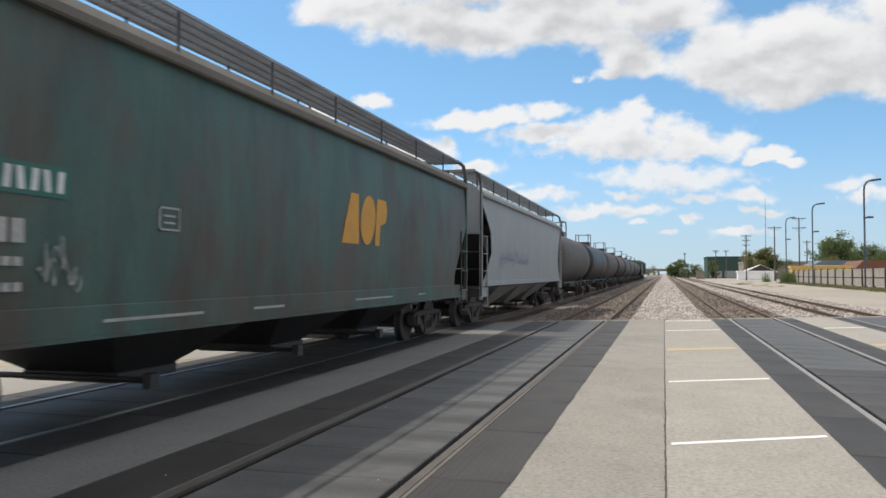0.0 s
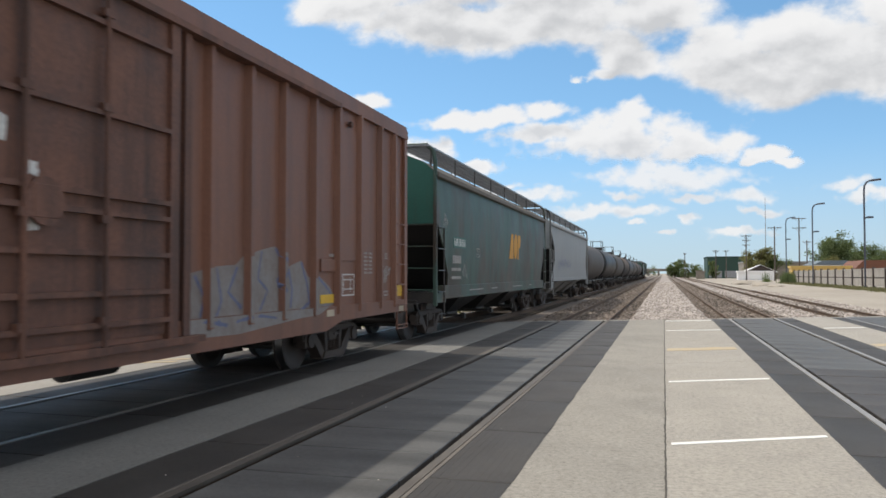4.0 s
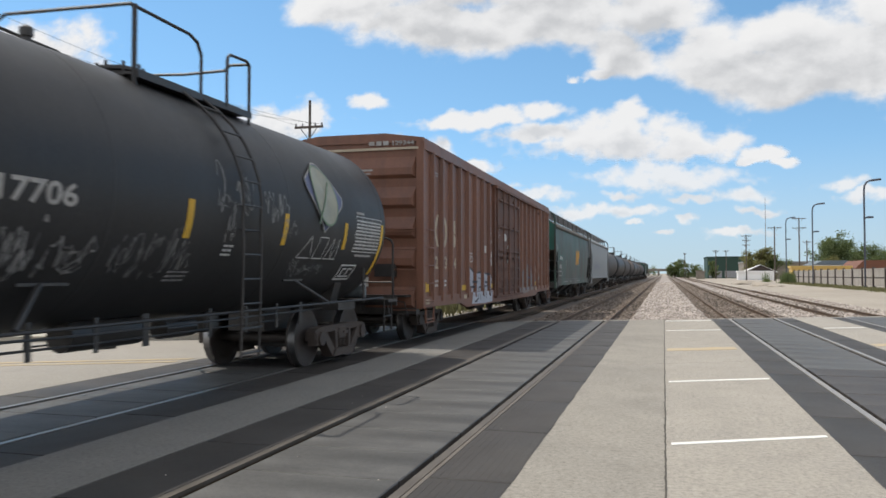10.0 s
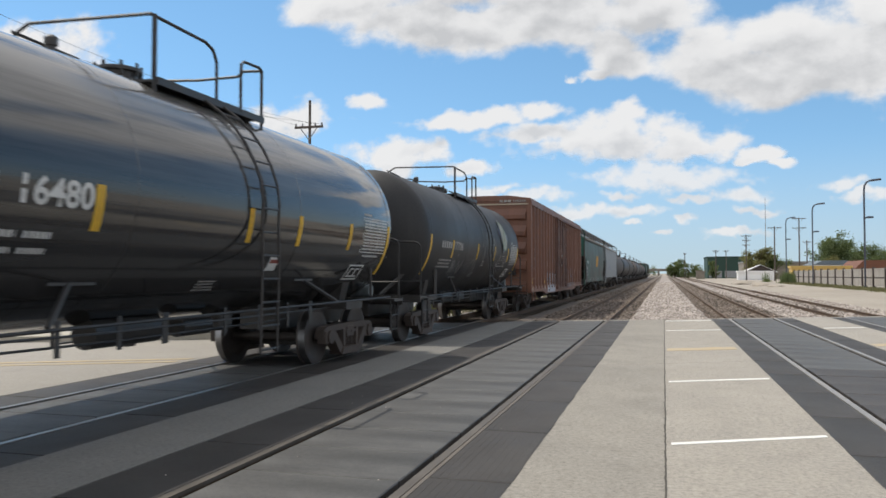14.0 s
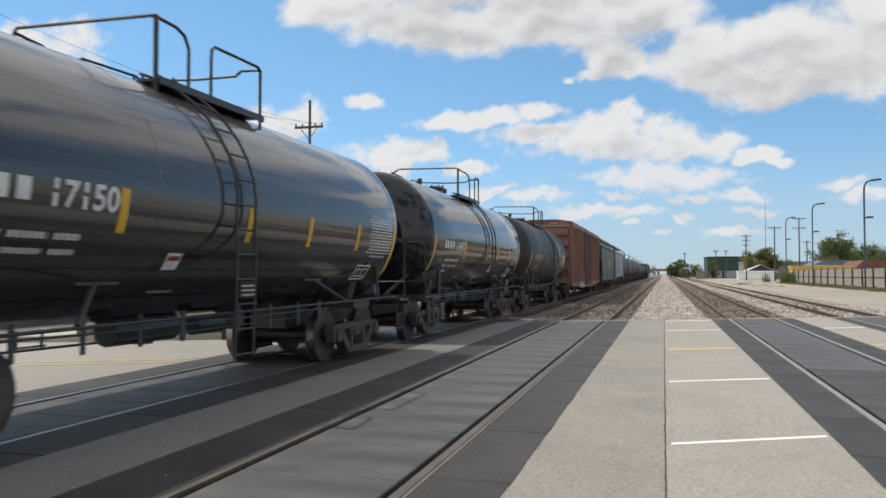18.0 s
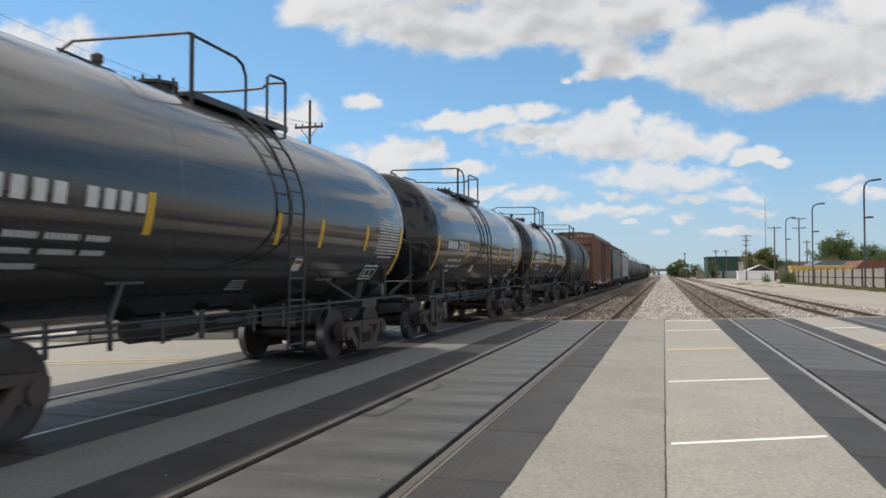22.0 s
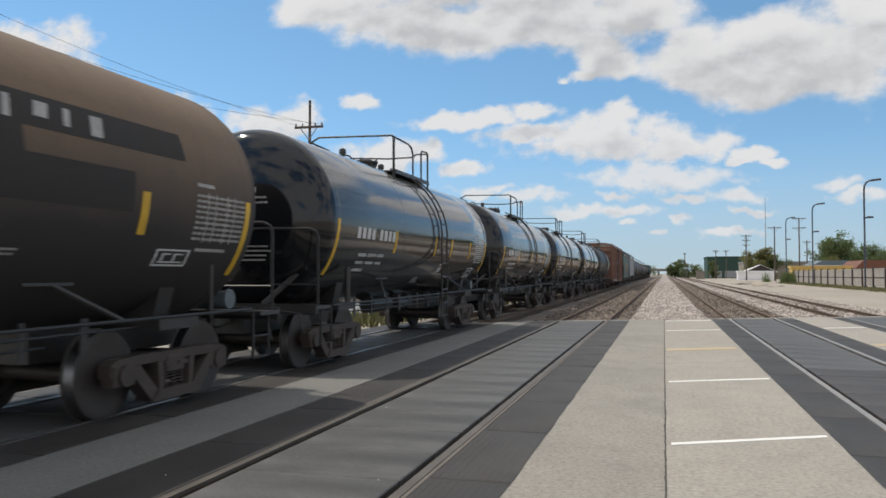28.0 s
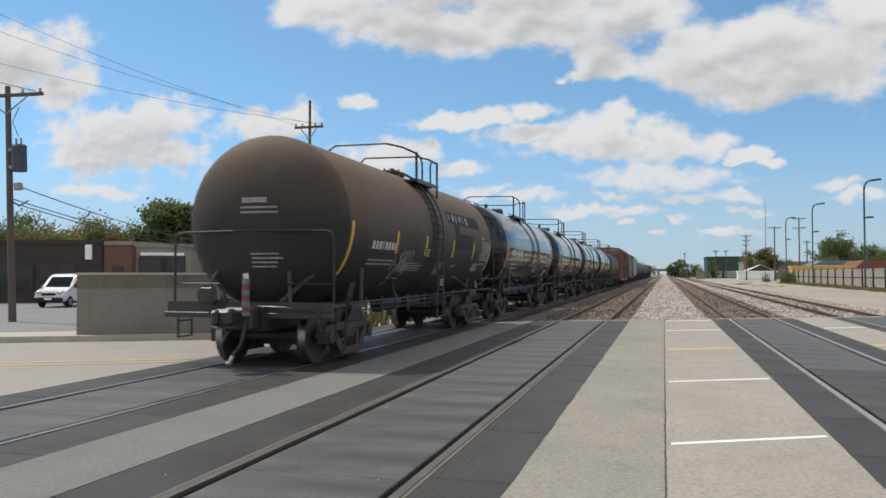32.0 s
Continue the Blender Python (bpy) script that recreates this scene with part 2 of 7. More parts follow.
def sheet(name, x0, x1, y0, y1, z, nx, ny, rough, mat, label, seed=0, tilt=None):
    bm = B()
    grid = [[bm.verts.new((x0 + (x1 - x0) * i / nx, y0 + (y1 - y0) * j / ny, 0)) for i in range(nx + 1)] for j in range(ny + 1)]
    for row in grid:
        for v in row:
            v.co.z = z + (noise.noise(Vector((v.co.x * 0.35 + seed, v.co.y * 0.35, 3))) * rough if rough else 0) + (tilt(v.co.x, v.co.y) if tilt else 0)
    for j in range(ny):
        for i in range(nx):
            bm.faces.new((grid[j][i], grid[j][i + 1], grid[j + 1][i + 1], grid[j + 1][i]))
    return structure(name, bm, mat, label, True)


bm = B()
bmesh.ops.create_grid(bm, x_segments=8, y_segments=8, size=6000, matrix=Matrix.Translation((0, 0, -0.56)))
structure("ground", bm, DIRT, "dry pale earth reaching to the horizon")

NORTH, SOUTH = 27.0, -16.0
# strips of the crossing from west to east: x0, x1, what
STRIPS = [(-1.07, -0.006, "l"), (0.006, 1.485, "c"), (-5.0, -4.03, "d"), (4.2, 5.48, "c")]
FLANGE = 0.07


def crossing():
    for x0, x1, kind in STRIPS:
        base = tagged(new("pavement"), "pale worn concrete slabs between the tracks", "", "", "structure")
        edges = [SOUTH, -9.0, -2.5, 3.4, 13.9, 19.0, NORTH]
        for a, b in zip(edges, edges[1:]):
            part("slab", slab(B(), x0, x1, a + 0.006, b - 0.006, -0.3, 0.0), CONCRETE_L if kind == "l" else CONCRETE_D if kind == "d" else CONCRETE, base)
    for cx in (TRAIN_X, MID_X, EAST_X, FAR_X):
        w, e = cx - HALF, cx + HALF
        base = tagged(new("level_crossing"), "dark rubber crossing panels round the rails", "", "", "structure")
        sides = {TRAIN_X: (-7.95, -5.004), MID_X: (-4.026, -1.074), EAST_X: (1.489, 4.196), FAR_X: (5.484, 8.3)}[cx]
        step = 1.84
        for x0, x1, mat, name in ((sides[0], w - 0.04, RUBBER, "edge_panel"), (w + 0.04 + FLANGE, e - 0.04 - FLANGE, GAUGE, "gauge_panel"), (e + 0.04, sides[1], RUBBER, "edge_panel")):
            st = step / 2 if name == "gauge_panel" else step
            mid = road_y((x0 + x1) / 2, 0)
            ya, yb = SOUTH + mid, NORTH + mid
            n = max(1, round((yb - ya) / st))
            me = None
            for i in range(n):
                y0 = ya + (yb - ya) * i / n
                if me is None:
                    bm = span(B(), x0, x1, 0.007, (yb - ya) / n - 0.007, -0.3, -0.004, 0.008)
                    if name == "edge_panel" and x1 == sides[1] and cx == MID_X:
                        k = int((x1 - x0) / 0.06)
                        for j in range(k):
                            xx = x0 + (x1 - x0) * (j + 0.5) / k
                            span(bm, xx - 0.010, xx + 0.010, 0.03, (yb - ya) / n - 0.03, -0.005, -0.0028)
                    me = mesh_of(bm, name, mat)
                    dirty = me.copy()
                    dirty.materials[0] = OILY
                # the nearer panels of the eastern track are black with oil
                stained = cx == EAST_X and name == "gauge_panel" and y0 < 13.0
                part(name, dirty if stained else me, mat, base, at=Matrix.Translation((0, y0, random.uniform(-0.004, 0.002))))


def rails(cx, y0, y1, bright):
    """Two rails with head, web and foot."""
    for x in (cx - HALF, cx + HALF):
        base = B()
        prism(base, [(x - 0.07, -0.17), (x + 0.07, -0.17), (x + 0.07, -0.155), (x + 0.012, -0.135), (x + 0.010, -0.045), (x + 0.036, -0.03), (x + 0.036, -0.006),
                     (x + 0.028, 0.0), (x - 0.028, 0.0), (x - 0.036, -0.006), (x - 0.036, -0.03), (x - 0.010, -0.045), (x - 0.012, -0.135), (x - 0.07, -0.155)], "y", y0, y1)
        ob = structure("rail", base, RAIL_RUST, "long steel running rail with a rust-brown web")
        ye = road_y(x, NORTH)
        hw = 0.0375
        part("railhead", span(B(), x - hw, x + hw, y0, ye, -0.028, 0.003), RAIL_DULL if cx == MID_X else RAIL_WORN if cx == TRAIN_X else RAIL_TOP, ob, "wheel-worn steel running surface")
        part("railhead", span(B(), x - 0.027, x + 0.027, ye, y1, -0.001, 0.003), RAIL_TOP if bright else RAIL_RUST, ob, "brown running surface")


for cx, bright in ((TRAIN_X, True), (MID_X, False), (EAST_X, False), (FAR_X, False)):
    rails(cx, -60, 900, bright)
    bm = B()
    for y in [27.2 + road_y(cx, 0) + 0.58 * i for i in range(150)]:
        j = random.uniform(-0.04, 0.04)
        box(bm, (cx + j, y, -0.235), (2.6, 0.23, 0.14), 0, Matrix.Rotation(random.uniform(-0.015, 0.015), 3, "Z"))
    ob = tagged(new("railroad_ties", mesh_of(bm, "railroad_ties", TIE)), "dark weathered timber ties under the rails", "", "", "stuff")
# field-side steel edge by the rail nearest to the road's middle
for x, wd in ((MID_X + HALF + 0.045, 0.034), (MID_X - HALF - 0.080, 0.034)):
    structure("trim", span(B(), x, x + wd, -20, road_y(x, NORTH), -0.02, 0.002), CREAM, "rust-stained edge strip beside the rail")
for x in (MID_X, TRAIN_X, EAST_X, FAR_X):
    structure("flangeway", span(B(), x - HALF - 0.2, x + HALF + 0.2, -40, road_y(x, NORTH), -0.33, -0.2), DARK_GAP, "dirt in the gap beside the rails")

# the road west of the tracks, its far kerb, pavement and paved yard
bm = slab(B(), -90, -7.954, -6.0, 21.4, -0.3, -0.002)
structure("road", bm, ROAD_PALE, "sun-bleached concrete road")
bm = slab(B(), 8.304, 90, SOUTH, NORTH, -0.3, -0.002)
structure("road", bm, ROAD_PALE, "sun-bleached concrete road")


def line(name, x0, x1, y, wide, mat, label):
    structure(name, slab(B(), x0, x1, y - wide / 2, y + wide / 2, 0.0005, 0.0045), mat, label)


for y, wide in ((7.35, 0.10), (11.55, 0.13), (21.8, 0.16), (26.2, 0.2)):
    line("road_marking", 0.05, 1.45, y, wide, WHITE_PAINT, "thin worn white line painted on concrete")
for y in (16.38,):
    line("road_marking", 0.05, 1.4, y, 0.55, YELLOW_PAINT, "faded yellow line painted on concrete")
    line("road_marking", 4.25, 5.4, y, 0.55, YELLOW_PAINT, "faded yellow line painted on concrete")
for y in (16.15, 16.6):
    line("road_marking", -60, -8.1, y, 0.22, YELLOW_PAINT, "faded double yellow centre line")
for y in (21.8,):
    line("road_marking", 4.25, 5.4, y, 0.16, WHITE_PAINT, "thin worn white line painted on concrete")
crossing()

# narrow concrete header that closes the road towards the ballast
structure("trim", slab(B(), -4.3, 8.3, NORTH + 0.01, NORTH + 0.42, -0.3, -0.008), ROAD_PALE, "pale concrete header at the road's end")

# ballast between the tracks beyond the road
for x0, x1, z in ((-8.4, -4.6, -0.19), (-4.6, -0.9, -0.19), (-0.9, 1.3, -0.10), (1.3, 4.3, -0.19), (4.3, 5.3, -0.12), (5.3, 8.4, -0.2)):
    sheet("ballast", x0, x1 + 0.01, road_y((x0 + x1) / 2, NORTH) - 1.2, 420, z, 5, 180, 0.05, BALLAST if z > -0.15 else BALLAST_BROWN if x0 > 5 else BALLAST_DARK, "coarse pale stone ballast" if z > -0.15 else "dark oily ballast between the rails", x0)


def crack():
    """The dirt-filled, ragged joint between the two rows of slabs."""
    rnd = random.Random(2)
    bm = B()
    prev = None
    y = -8.0
    while y < 27.0:
        c = 0.012 * noise.noise(Vector((y * 1.3, 0, 0))) + rnd.uniform(-0.004, 0.004)
        a, b = c - rnd.uniform(0.003, 0.010), c + rnd.uniform(0.003, 0.009)
        cur = [bm.verts.new((x, y, z)) for x, z in ((a, -0.01), (a, 0.003), (b, 0.003), (b, -0.01))]
        if prev:
            for i in range(3):
                bm.faces.new((prev[i], prev[i + 1], cur[i + 1], cur[i]))
        prev = cur
        y += rnd.uniform(0.04, 0.09)
    structure("joint", bm, DARK_GAP, "ragged dark joint between concrete slabs")


crack()


def ragged_edge(name, x, side, seed):
    """Crumbled slab edge: chips of concrete that lap unevenly over the panel beside it."""
    rnd = random.Random(seed)
    bm = B()
    y, prev = -2.0, None
    while y < 26.5:
        o = 0.010 * (0.5 + noise.noise(Vector((y * 1.6, seed, 0)))) + rnd.uniform(0.0, 0.004)
        cur = [bm.verts.new(p) for p in ((x, y, 0.0015), (x + side * max(0.002, o), y, 0.0015), (x + side * max(0.002, o), y, -0.02), (x, y, -0.02))]
        if prev:
            for i in range(4):
                bm.faces.new((prev[i], prev[(i + 1) % 4], cur[(i + 1) % 4], cur[i]))
        prev = cur
        y += rnd.uniform(0.02, 0.06)
    structure("slab_edge", bm, CONCRETE if side > 0 else CONCRETE_L, "crumbled edge of a concrete slab")


ragged_edge("east", 1.483, 1, 3.0)
ragged_edge("west", -1.068, -1, 7.0)


# ---- the freight train ----
BLACK_GLOSS = worn("glossy_black_tank", (0.030, 0.029, 0.029), (0.022, 0.022, 0.022), (0.045, 0.043, 0.041), 0.20, big=0.5, fine=9, bump_d=0.0008)
def streaky(m):
    """Polishing streaks along the tank: the gloss changes in long bands."""
    nt = m.node_tree
    b = nt.nodes["Principled BSDF"]
    n = noise_of(nt, coords(nt, (5.0, 0.16, 5.0)), 1.1, 7, 0.66)
    nt.links.new(ramp(nt, n, [(0.3, grey(0.04)), (0.7, grey(0.17))]), b.inputs["Roughness"])
    b.inputs["Specular IOR Level"].default_value = 0.8
    bump(nt, b, n, 0.3, 0.0012)
    paint = ramp(nt, n, [(0.36, (0.012, 0.012, 0.013)), (0.66, (0.025, 0.024, 0.024))])
    # crown painted paler in streaks: the sky's brightness put into the colour
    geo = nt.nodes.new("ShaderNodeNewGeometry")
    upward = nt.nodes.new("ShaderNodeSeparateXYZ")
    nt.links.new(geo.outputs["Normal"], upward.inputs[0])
    crown_pale = mix(nt, 1.0, ramp(nt, upward.outputs["Z"], [(0.0, grey(0.10)), (0.50, grey(1))]), ramp(nt, n, [(0.34, grey(0.30)), (0.58, grey(1))]), "MULTIPLY")
    nt.links.new(mix(nt, crown_pale, paint, (0.168, 0.162, 0.153)), b.inputs["Base Color"])


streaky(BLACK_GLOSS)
HEAD_GLOSS = plain("glossy_black_head", (0.009, 0.010, 0.012), 0.07)
BLACK_DUSTY = worn("dusty_black_tank", (0.027, 0.027, 0.028), (0.018, 0.018, 0.019), (0.042, 0.041, 0.041), 0.50, big=0.6, fine=22, streak=0.25, streak_col=(0.048, 0.047, 0.046), bump_d=0.0006)
BLACK_DUSTY.node_tree.nodes["Principled BSDF"].inputs["Specular IOR Level"].default_value = 0.35
DULL_BLACK = plain("dull_black", (0.020, 0.019, 0.019), 0.9)
BROWN_TANK = worn("sooty_brown_shaded", (0.150, 0.096, 0.056), (0.102, 0.065, 0.039), (0.195, 0.129, 0.077), 0.7, big=0.5, fine=26, streak=0.2, streak_col=(0.05, 0.04, 0.030), bump_d=0.0005)
PATCH = worn("matt_black_patch", (0.030, 0.027, 0.025), (0.02, 0.018, 0.017), (0.045, 0.04, 0.035), 0.85, big=1.5, fine=30, bump_d=0)


def shade_underside(m, low, full):
    """Shade put into the paint: near-black on downward faces, brown on upward ones."""
    nt = m.node_tree
    b = nt.nodes["Principled BSDF"]
    src = b.inputs["Base Color"].links[0].from_socket
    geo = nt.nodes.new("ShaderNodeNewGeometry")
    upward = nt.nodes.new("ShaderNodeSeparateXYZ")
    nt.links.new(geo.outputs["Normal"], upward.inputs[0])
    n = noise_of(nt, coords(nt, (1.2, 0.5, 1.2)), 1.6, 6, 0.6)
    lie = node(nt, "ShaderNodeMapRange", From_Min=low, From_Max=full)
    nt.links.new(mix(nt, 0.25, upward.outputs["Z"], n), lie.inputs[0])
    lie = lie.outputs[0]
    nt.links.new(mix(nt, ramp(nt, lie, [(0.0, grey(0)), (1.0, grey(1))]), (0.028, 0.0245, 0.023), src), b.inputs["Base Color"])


# darker copy of the brown paint: the tank ends' shade put into the colour
BROWN_HEAD_SHADED = worn("sooty_head_shaded", (0.105, 0.070, 0.045), (0.070, 0.047, 0.032), (0.140, 0.096, 0.062), 0.75, big=0.6, fine=26, streak=0.2, streak_col=(0.04, 0.033, 0.027), bump_d=0.0005)
shade_underside(BROWN_TANK, -0.12, 0.42)
shade_underside(BROWN_HEAD_SHADED, 0.10, 0.60)
GREY_TANK = worn("grey_tank", (0.080, 0.071, 0.063), (0.048, 0.042, 0.037), (0.122, 0.110, 0.100), 0.68, big=0.5, fine=20, streak=0.4)
SOOT = worn("sooty_steel", (0.044, 0.041, 0.040), (0.027, 0.026, 0.025), (0.070, 0.066, 0.063), 0.42, 0.2, big=2.5, fine=40)
TRUCK = worn("brown_cast_steel", (0.076, 0.060, 0.052), (0.044, 0.035, 0.031), (0.112, 0.090, 0.077), 0.7, 0.2, big=3.0, fine=40, bump_d=0.003)
WHEEL = worn("wheel_steel", (0.054, 0.045, 0.041), (0.033, 0.028, 0.026), (0.080, 0.068, 0.060), 0.55, 0.1, big=3.0, fine=30)
TREAD = worn("wheel_tread", (0.30, 0.30, 0.31), (0.2, 0.2, 0.2), (0.4, 0.4, 0.41), 0.38, 1.0, big=4.0, fine=50, bump_d=0)
STRIP_DARK = plain("strip_seam", (0.30, 0.15, 0.01), 0.5)
YELLOW = worn("reflective_yellow", (0.70, 0.42, 0.025), (0.52, 0.30, 0.02), (0.78, 0.50, 0.035), 0.45, big=2, fine=30, bump_d=0)
WHITE_MARK = worn("white_stencil", (0.62, 0.62, 0.60), (0.40, 0.40, 0.39), (0.72, 0.72, 0.70), 0.7, big=5, fine=40, bump_d=0)
FADED_MARK = worn("faded_stencil", (0.36, 0.35, 0.33), (0.2, 0.19, 0.18), (0.5, 0.48, 0.46), 0.75, big=5, fine=40, bump_d=0)
SCRAWL = worn("thin_spray", (0.22, 0.22, 0.22), (0.10, 0.10, 0.10), (0.40, 0.39, 0.38), 0.75, big=6, fine=30, bump_d=0)
CREAM_MARK = worn("cream_lettering", (0.46, 0.39, 0.29), (0.30, 0.23, 0.17), (0.56, 0.49, 0.38), 0.7, big=3, fine=40, bump_d=0)
BOX_BROWN = worn("boxcar_brown", (0.190, 0.084, 0.052), (0.138, 0.061, 0.038), (0.244, 0.112, 0.070), 0.52, big=0.55, fine=26, streak=0.55, streak_col=(0.112, 0.058, 0.043), streak_from=0.45, bump_d=0.001)
BOX_RUST = worn("boxcar_door_rust", (0.150, 0.067, 0.043), (0.055, 0.030, 0.024), (0.235, 0.110, 0.072), 0.68, big=1.1, fine=26, streak=0.8, streak_col=(0.045, 0.026, 0.021), streak_from=0.44, bump_d=0.002, speckle=0.25)
GREEN = worn("hopper_green", (0.041, 0.088, 0.070), (0.035, 0.061, 0.048), (0.060, 0.118, 0.093), 0.52, big=0.4, fine=24, streak=0.45, streak_col=(0.070, 0.064, 0.048), streak_from=0.48, bump_d=0.0008)


def rust_stained(m):
    """Broad brown stains with soft, uneven borders."""
    nt = m.node_tree
    b = nt.nodes["Principled BSDF"]
    src = b.inputs["Base Color"].links[0].from_socket
    n = noise_of(nt, coords(nt, (1.0, 0.55, 0.32)), 1.5, 6, 0.55)
    c = mix(nt, ramp(nt, n, [(0.44, grey(0)), (0.60, grey(0.88))]), src, (0.070, 0.050, 0.036))
    n = noise_of(nt, coords(nt, (1.0, 1.6, 0.5)), 1.1, 7, 0.65)
    c = mix(nt, 1.0, c, ramp(nt, n, [(0.35, grey(0.72)), (0.62, grey(1.12))]), "MULTIPLY")
    nt.links.new(c, b.inputs["Base Color"])


rust_stained(GREEN)
GREEN_CLEAN = worn("end_green", (0.022, 0.115, 0.088), (0.018, 0.085, 0.065), (0.032, 0.14, 0.108), 0.55, big=0.8, fine=24, streak=0.3, bump_d=0.001)
HOPPER_GREY = worn("hopper_grey", (0.290, 0.305, 0.310), (0.215, 0.225, 0.228), (0.350, 0.365, 0.370), 0.6, big=0.5, fine=24, streak=0.35, streak_col=(0.19, 0.17, 0.16), bump_d=0.001)
ROOF_GREY = worn("roof_dust", (0.135, 0.122, 0.104), (0.075, 0.068, 0.058), (0.20, 0.182, 0.158), 0.8, big=0.7, fine=24)
HOPPER_DUST = worn("dusty_slope", (0.26, 0.25, 0.235), (0.12, 0.11, 0.10), (0.36, 0.35, 0.33), 0.75, big=0.9, fine=24, streak=0.6, streak_col=(0.06, 0.05, 0.045))
GALV = worn("galvanised_walk", (0.30, 0.31, 0.32), (0.18, 0.18, 0.19), (0.42, 0.43, 0.44), 0.5, 0.7, big=2, fine=40)
ORANGE = worn("orange_mark", (0.58, 0.28, 0.03), (0.40, 0.20, 0.04), (0.64, 0.33, 0.04), 0.65, big=3, fine=30, bump_d=0)
SILVER = worn("silver_spray", (0.42, 0.45, 0.52), (0.26, 0.28, 0.33), (0.58, 0.61, 0.67), 0.5, 0.1, big=1.6, fine=12, bump_d=0)
SPRAY_OLD = worn("worn_spray", (0.225, 0.195, 0.175), (0.15, 0.105, 0.085), (0.27, 0.275, 0.29), 0.6, big=1.8, fine=12, bump_d=0)
BLUE_MARK = worn("blue_mark", (0.10, 0.115, 0.21), (0.06, 0.07, 0.13), (0.17, 0.185, 0.28), 0.5, big=2, fine=20, bump_d=0)
BLUE_FADED = worn("faded_blue_spray", (0.22, 0.24, 0.33), (0.17, 0.18, 0.25), (0.28, 0.30, 0.36), 0.65, big=3, fine=20, bump_d=0)
LEAF_MARK = worn("leaf_mark", (0.30, 0.30, 0.24), (0.20, 0.23, 0.20), (0.40, 0.38, 0.28), 0.5, big=3, fine=20, bump_d=0)
LEAF_GREEN = plain("leaf_green_mark", (0.16, 0.24, 0.15), 0.5)
RED = plain("signal_red", (0.22, 0.05, 0.035), 0.6)
RAILING = plain("black_railing", (0.022, 0.021, 0.021), 0.5)
BLUE_GREY_CAN = plain("pale_reservoir", (0.15, 0.175, 0.19), 0.45)
OUTLINE = plain("dark_spray_outline", (0.05, 0.052, 0.065), 0.6)
CHROME = plain("bright_steel", (0.6, 0.6, 0.62), 0.25, 1.0)

TIMES = (0, 2, 4, 9, 13, 19, 23, 28, 32)
RUN = (0, 6.94, 13.84, 30.37, 44.27, 65.27, 79.25, 97.05, 111.3)
CARS, WHEELS = [], []


def wheel_meshes():
    r = 0.457
    bm = B()
    for s in (-1, 1):
        x = s * 0.7525
        prof = [(x + s * 0.065, 0.10), (x + s * 0.065, 0.32), (x + s * 0.075, 0.37), (x + s * 0.075, r - 0.02), (x + s * 0.07, r), (x - s * 0.05, r + 0.006), (x - s * 0.062, r + 0.03), (x - s * 0.078, r + 0.025), (x - s * 0.08, 0.36), (x - s * 0.03, 0.30), (x - s * 0.03, 0.10)]
        if s < 0:
            prof = prof[::-1]
        lathe(bm, prof, "x", 36)
    rod(bm, (-0.98, 0, 0), (0.98, 0, 0), 0.085, 14)
    wheel = mesh_of(bm, "wheelset", WHEEL, 35)
    tread = []
    for s in (-1, 1):
        x = s * 0.7525
        bm = B()
        lathe(bm, [(x - s * 0.05, r + 0.0075), (x - s * 0.05, r + 0.0095), (x + s * 0.066, r + 0.004), (x + s * 0.066, r + 0.001)], "x", 40, caps=False)
        tread.append(mesh_of(bm, "tread", TREAD, 35))
    caps = []
    for s in (-1, 1):
        bm = lathe(B(), [(s * 0.95, 0.075), (s * 0.985, 0.075), (s * 0.99, 0.06), (s * 1.0, 0.03), (s * 1.004, 0.005)], "x", 14)
        caps.append(mesh_of(bm, "bearing_cap", TRUCK, 35))
    return wheel, tread, caps


def side_frame_mesh(s):
    """Cast side frame: arched top chord, diagonals, spring nest and journal boxes."""
    bm = B()
    x0, x1 = s * 0.90, s * 1.06
    zc = 0.457
    # top chord, journal pedestals, tension members and columns, with open windows between them
    prism(bm, [(-1.10, zc - 0.02), (-1.10, zc + 0.12), (-0.98, zc + 0.17), (-0.60, zc + 0.19), (0.60, zc + 0.19), (0.98, zc + 0.17), (1.10, zc + 0.12), (1.10, zc - 0.02), (0.96, zc + 0.04), (0.60, zc + 0.085), (-0.60, zc + 0.085), (-0.96, zc + 0.04)], "x", x0, x1)
    for m in (-1, 1):
        prism(bm, [(m * 1.07, zc - 0.11), (m * 0.74, zc - 0.11), (m * 0.68, zc + 0.10), (m * 1.07, zc + 0.10)], "x", x0 + s * 0.02, x1 + s * 0.015)
        prism(bm, [(m * 0.80, zc + 0.02), (m * 0.66, zc + 0.09), (m * 0.28, zc - 0.27), (m * 0.44, zc - 0.33)], "x", x0, x1 + s * 0.02)
        prism(bm, [(m * 0.35, zc + 0.10), (m * 0.25, zc + 0.10), (m * 0.24, zc - 0.25), (m * 0.31, zc - 0.25)], "x", x0 + s * 0.01, x1 + s * 0.025)
        rod(bm, (x1 - s * 0.03, m * 0.89, zc), (x1 + s * 0.05, m * 0.89, zc), 0.115, 14)
    prism(bm, [(-0.45, zc - 0.335), (0.45, zc - 0.335), (0.36, zc - 0.22), (-0.36, zc - 0.22)], "x", x0 - s * 0.04, x1 + s * 0.05)
    for y in (-0.12, 0.12):
        prism(bm, [(y - 0.09, zc + 0.07), (y + 0.09, zc + 0.07), (y + 0.09, zc + 0.02), (y - 0.09, zc + 0.02)], "x", x1 - s * 0.02, x1 + s * 0.03)
    return mesh_of(bm, "side_frame", TRUCK)


